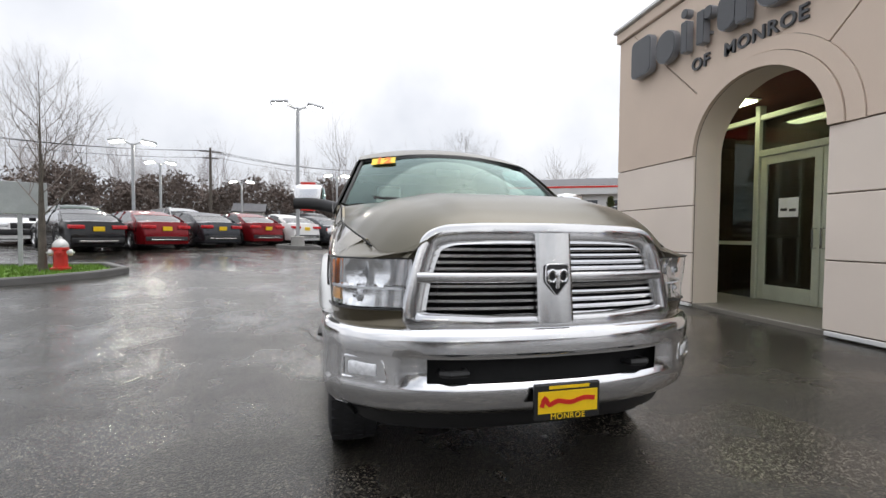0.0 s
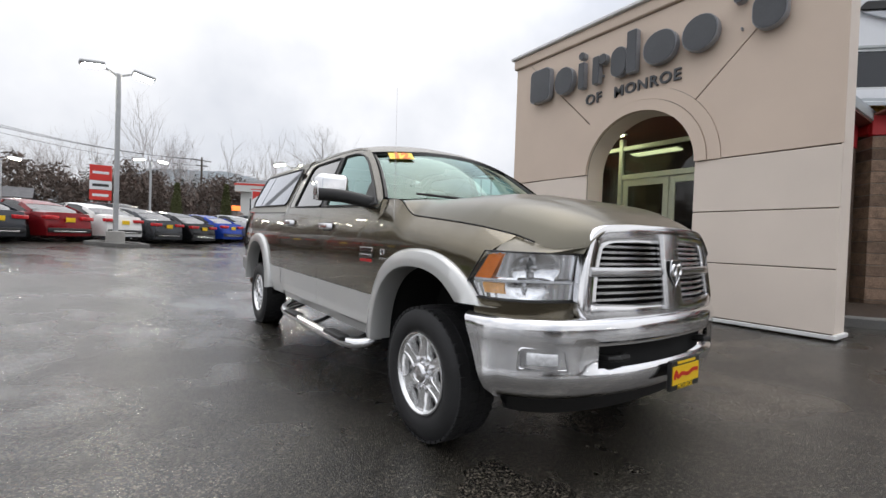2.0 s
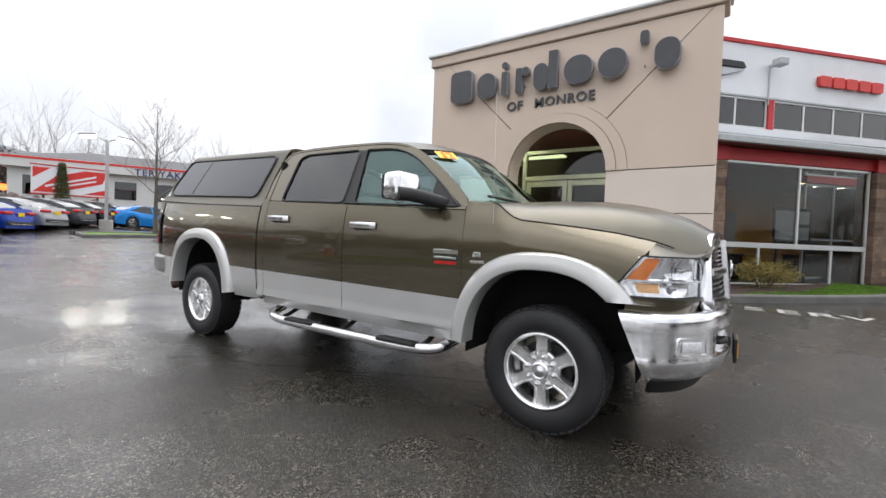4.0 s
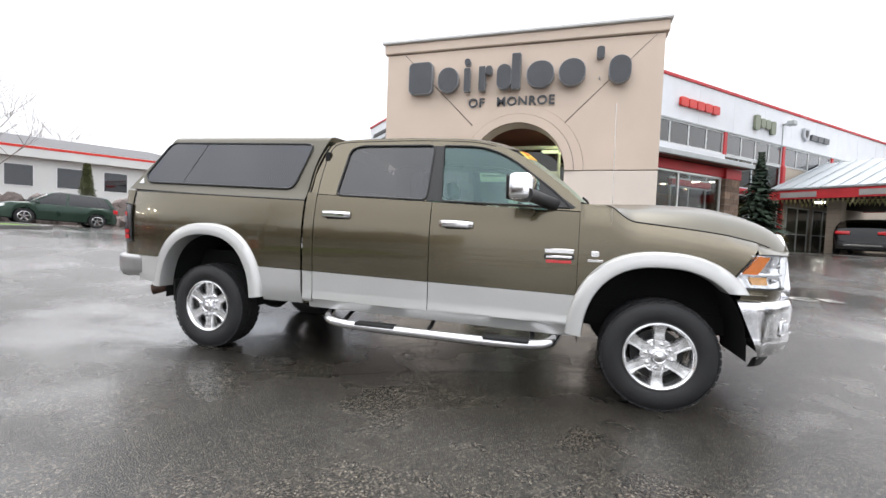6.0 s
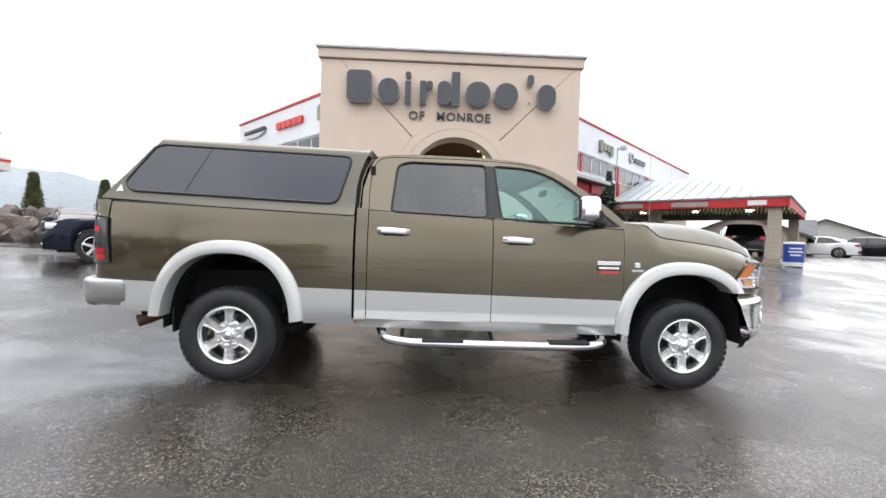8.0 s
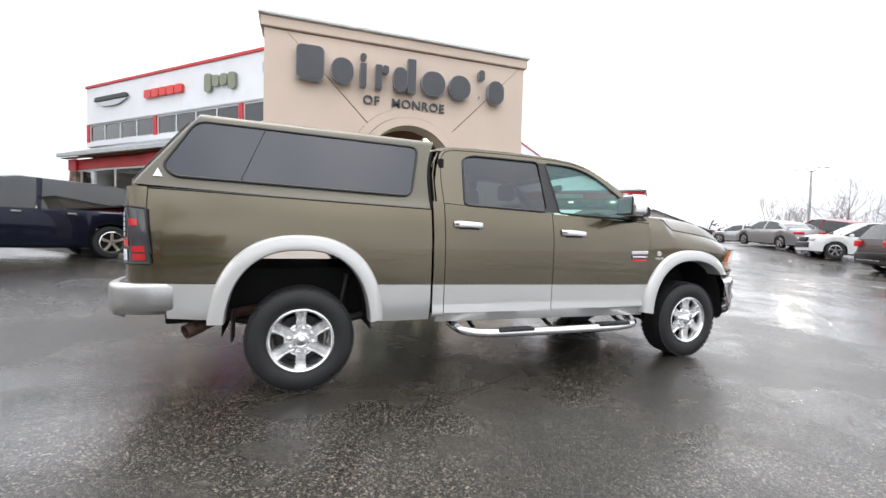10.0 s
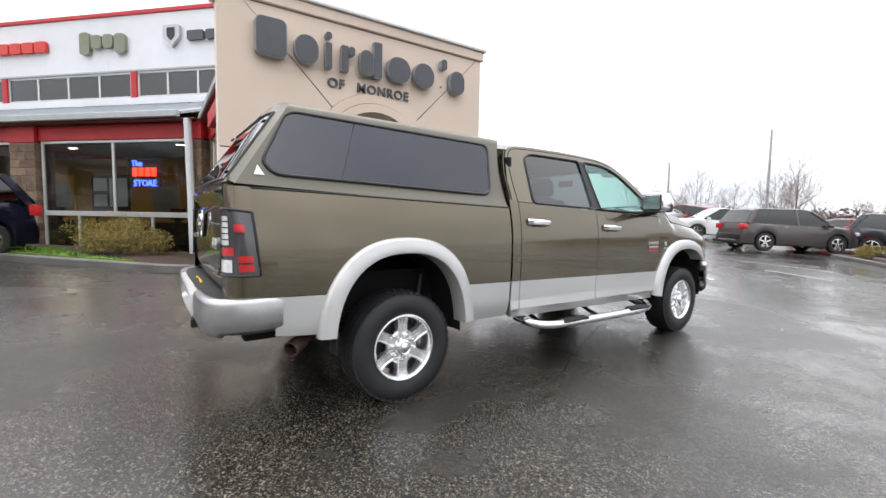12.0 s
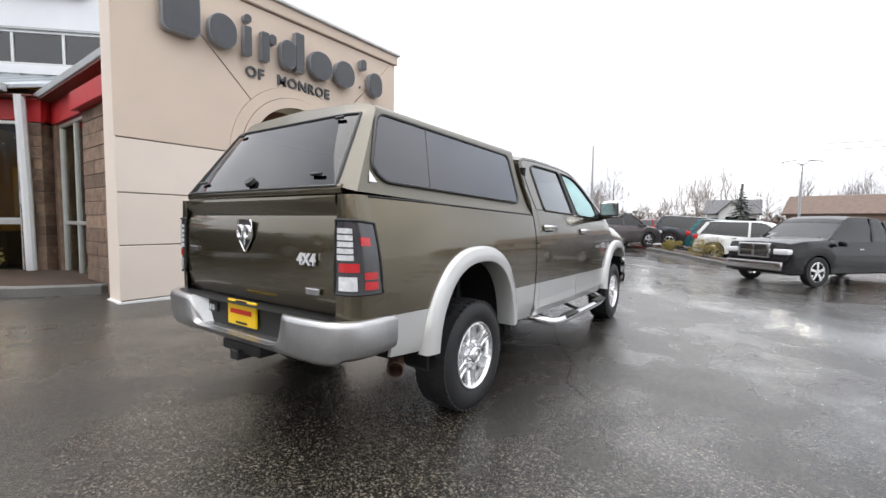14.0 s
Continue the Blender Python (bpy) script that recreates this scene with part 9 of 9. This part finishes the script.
def gable_house(x, y, z, w, d, h, roof_h, turn, wall, roof, label, name="house", dormer=0.0, windows=3):
    """Ridge along its own x; the front faces -y."""
    t = thing(name, label, "house", pose(x, y, z, 0, 0, turn))
    part("wall", boxed(-w / 2, w / 2, -d / 2, d / 2, -0.3, h), wall, t)
    for s in (-1, 1):
        part("gable", slab([(-d / 2, h), (d / 2, h), (0, h + roof_h)], 0.12, "x", s * w / 2 - (0.12 if s > 0 else 0)), wall, t)
        o = [(-d / 2 - 0.35, h - 0.12), (0, h + roof_h + 0.12), (0, h + roof_h), (-d / 2 - 0.30, h - 0.22)]
        o = o if s < 0 else [(-a, b) for a, b in o]
        part("roof", slab(o, w + 0.7, "x", -w / 2 - 0.35), roof, t)
    for i in range(windows):
        u = -w / 2 + w * (i + 0.5) / windows
        wd = part("window", boxed(u - 0.55, u + 0.55, -d / 2 - 0.03, -d / 2 + 0.02, h * 0.38, h * 0.78), COPING, t)
        part("pane", boxed(u - 0.47, u + 0.47, -d / 2 - 0.045, -d / 2 - 0.031, h * 0.41, h * 0.75), HIGH_GLASS, wd)
    if dormer:
        part("gable_front", slab([(-dormer / 2, 0), (dormer / 2, 0), (dormer / 2, h), (0, h + roof_h * 0.85), (-dormer / 2, h)], -0.5, "y", -d / 2 - 0.02), wall, t)
        for s in (-1, 1):
            o = [(s * (dormer / 2 + 0.3), h - 0.15), (0, h + roof_h * 0.85 + 0.12), (0, h + roof_h * 0.85), (s * (dormer / 2 + 0.25), h - 0.25)]
            part("porch_roof", slab(o, 1.6, "y", -d / 2 - 0.75), roof, t)
        dw = part("window", boxed(-0.6, 0.6, -d / 2 - 0.56, -d / 2 - 0.53, h * 0.4, h * 0.85), COPING, t)
        part("pane", boxed(-0.5, 0.5, -d / 2 - 0.575, -d / 2 - 0.561, h * 0.43, h * 0.82), HIGH_GLASS, dw)
    return t


gable_house(31.0, -21.5, 0.2, 11.0, 7.0, 2.2, 1.4, -40, BEIGE_WALL, SHINGLE, "beige house with a gabled porch and grey roof", dormer=4.4, windows=4)
gable_house(43.0, -38.5, 0.4, 22.0, 8.0, 2.3, 1.5, -40, SIDING, SHINGLE, "long pale house with a grey shingle roof", windows=7)
gable_house(0.9, -47.5, 0.2, 4.4, 5.0, 2.4, 1.3, 180, WHITE_WALL, SHINGLE, "white house with two gables and a grey roof", dormer=2.2, windows=4)
gable_house(-8.5, -44.0, 0.2, 9.0, 7.0, 2.3, 1.5, 170, BROWN_WALL, SHINGLE_BROWN, "brown house with a brown shingle roof", windows=3)
gable_house(-18.5, -41.5, 0.2, 9.0, 7.0, 2.3, 1.6, 162, BEIGE_WALL, SHINGLE_BROWN, "beige house with a brown shingle roof", windows=3)
gable_house(-13.0, 62.0, 2.0, 3.4, 3.0, 2.2, 0.9, 5, SIDING, SHINGLE, "small grey house before the brush", windows=2)


def restaurant():
    """A white roadside restaurant on the terrace with a grey hip roof and a red-striped fascia."""
    m = pose(22.5, 51.0, 3.0, 0, 0, -26.5)
    t = thing("restaurant_building", "white roadside restaurant with a red-striped fascia and grey roof", "building", m)
    L, D = 16.0, 6.0
    part("wall", boxed(-L, L, 0, 2 * D, -1.2, 3.3), WHITE_WALL, t)
    part("fascia", boxed(-L - 0.5, L + 0.5, -0.7, 2 * D + 0.5, 3.3, 4.35, 0.02), WHITE_WALL, t)
    part("red_stripe", boxed(-L - 0.53, L + 0.53, -0.73, 2 * D + 0.53, 4.08, 4.30), RED_SIGN, t)
    bm = bmesh.new()
    a = [bm.verts.new(p) for p in ((-L - 0.5, -0.7, 4.36), (L + 0.5, -0.7, 4.36), (L + 0.5, 2 * D + 0.5, 4.36), (-L - 0.5, 2 * D + 0.5, 4.36))]
    b = [bm.verts.new(p) for p in ((-L + 5, D, 6.0), (L - 5, D, 6.0))]
    for f in ((a[0], a[1], b[1], b[0]), (a[1], a[2], b[1]), (a[2], a[3], b[0], b[1]), (a[3], a[0], b[0])):
        bm.faces.new(f)
    bmesh.ops.recalc_face_normals(bm, faces=bm.faces[:])
    part("roof", bm, SHINGLE, t)
    letters("TERIYAKI", 0.95, 0.06, NAVY_INK, t, Matrix.Translation((-4.0, -0.74, 3.36)) @ Euler((radians(90), 0, 0)).to_matrix().to_4x4(), spacing=1.15, bold=0.015)
    for i in range(9):
        u = -L + 2.0 + i * 3.5
        w = part("window", boxed(u - 1.0, u + 1.0, -0.04, 0.02, 0.7, 2.7), COPING, t)
        part("pane", boxed(u - 0.92, u + 0.92, -0.055, -0.041, 0.78, 2.62), HIGH_GLASS, w)
    fr = thing("steel_gantry", "empty steel sign gantry beside the restaurant", "gantry", m)
    for x in (13.3, 14.6):
        part("post", boxed(x - 0.09, x + 0.09, -3.2, -3.0, -1.2, 6.1), POLE, fr)
    part("beam", boxed(12.1, 14.9, -3.25, -2.95, 6.1, 6.3, 0.02), DARK_WALL, fr)


restaurant()


def barrel(x, y):
    t = thing("waste_barrel", "round blue and white waste barrel beside the canopy pier", "barrel", pose(x, y, ground_z(x, y)))
    part("drum", lathe([(0.0, 0.29), (0.12, 0.31), (0.15, 0.305)], 24, "z"), PANEL_WHITE, t)
    part("wrap", lathe([(0.15, 0.312), (0.80, 0.312)], 24, "z"), BARREL_BLUE, t, "blue printed wrap")
    part("rim", lathe([(0.80, 0.315), (0.86, 0.32), (0.88, 0.30), (0.86, 0.27), (0.70, 0.26), (0.70, 0.0001)], 24, "z"), PANEL_WHITE, t)
    for z, w in ((0.62, 0.30), (0.50, 0.36), (0.38, 0.26)):
        part("script_bar", grid(bmesh.new(), lambda u, v: (0.316 * math.cos(radians(150) + w * 4 * (u - 0.5)), 0.316 * math.sin(radians(150) + w * 4 * (u - 0.5)), z + 0.05 * v), 8, 1), PANEL_WHITE, t)


barrel(11.6, -8.5)
can = thing("waste_bin", "dark waste bin with a white dome top by the storefront", "bin", pose(13.1, -1.9, ground_z(13.1, -1.9)))
part("body", lathe([(0.0, 0.24), (0.75, 0.27), (0.76, 0.0001)], 18, "z"), DARK_WALL, can)
part("lid", lathe([(0.76, 0.28), (0.90, 0.24), (1.0, 0.12), (1.02, 0.0001)], 18, "z"), PANEL_WHITE, can)


# worn markings on the asphalt
def paint_line(x0, y0, x1, y1, w=0.10, label="worn white paint line on the asphalt"):
    a, b = Vector((x0, y0)), Vector((x1, y1))
    n = max(2, int((b - a).length / 0.25))
    sd = Vector((-(b - a).y, (b - a).x)).normalized() * w / 2
    rnd = random.Random(int(x0 * 100))

    def fn(u, v):
        p = a.lerp(b, u) + sd * (2 * v - 1) * (1 + 0.15 * math.sin(u * 40 + v))
        return (p.x, p.y, ground_z(p.x, p.y) + 0.006)
    tagged(part("paint_line", grid(bmesh.new(), fn, n, 1), PAINT_WHITE), label, "marking", kind="structure")


paint_line(2.62, -3.2, 1.85, -2.45)
paint_line(2.1, -5.9, 0.7, -6.0)
paint_line(3.4, -7.6, 1.2, -7.9)


def crack(points, w=0.006):
    pts = [Vector((x, y, 0)) for x, y in points]
    rnd = random.Random(len(points))
    line = bowed(pts, 8)
    bm = bmesh.new()
    rows = []
    for i, p in enumerate(line):
        t = (line[min(i + 1, len(line) - 1)] - line[max(i - 1, 0)]).normalized()
        sd = Vector((-t.y, t.x, 0)) * w * rnd.uniform(0.4, 1.0)
        q = p + Vector((rnd.gauss(0, 0.007), rnd.gauss(0, 0.007), 0))
        rows.append([bm.verts.new((c.x, c.y, ground_z(c.x, c.y) + 0.005)) for c in (q - sd, q + sd)])
    for a, b in zip(rows, rows[1:]):
        bm.faces.new((a[0], a[1], b[1], b[0]))
    bmesh.ops.recalc_face_normals(bm, faces=bm.faces[:])
    tagged(part("asphalt_crack", bm, VOID), "thin dark crack in the asphalt", "crack", kind="structure")


crack([(-0.1, 4.6), (-0.35, 5.0), (-0.5, 5.5), (-0.8, 5.8)])
crack([(-0.1, 4.6), (0.2, 4.0), (0.45, 3.5), (0.6, 3.1)])
for k, ch in enumerate("SERVICE"):
    letters(ch, 0.62, 0.002, PAINT_WHITE, None, Matrix.Translation((5.7 + 0.02 * k, 1.35 - 0.42 * k, ground_z(5.7, 1.35 - 0.42 * k) + 0.006)) @ Matrix.Rotation(radians(-90), 4, "Z"), name="painted_letter", label="worn white capital letter painted on the asphalt", category="marking", group="painted word", bold=0.01)
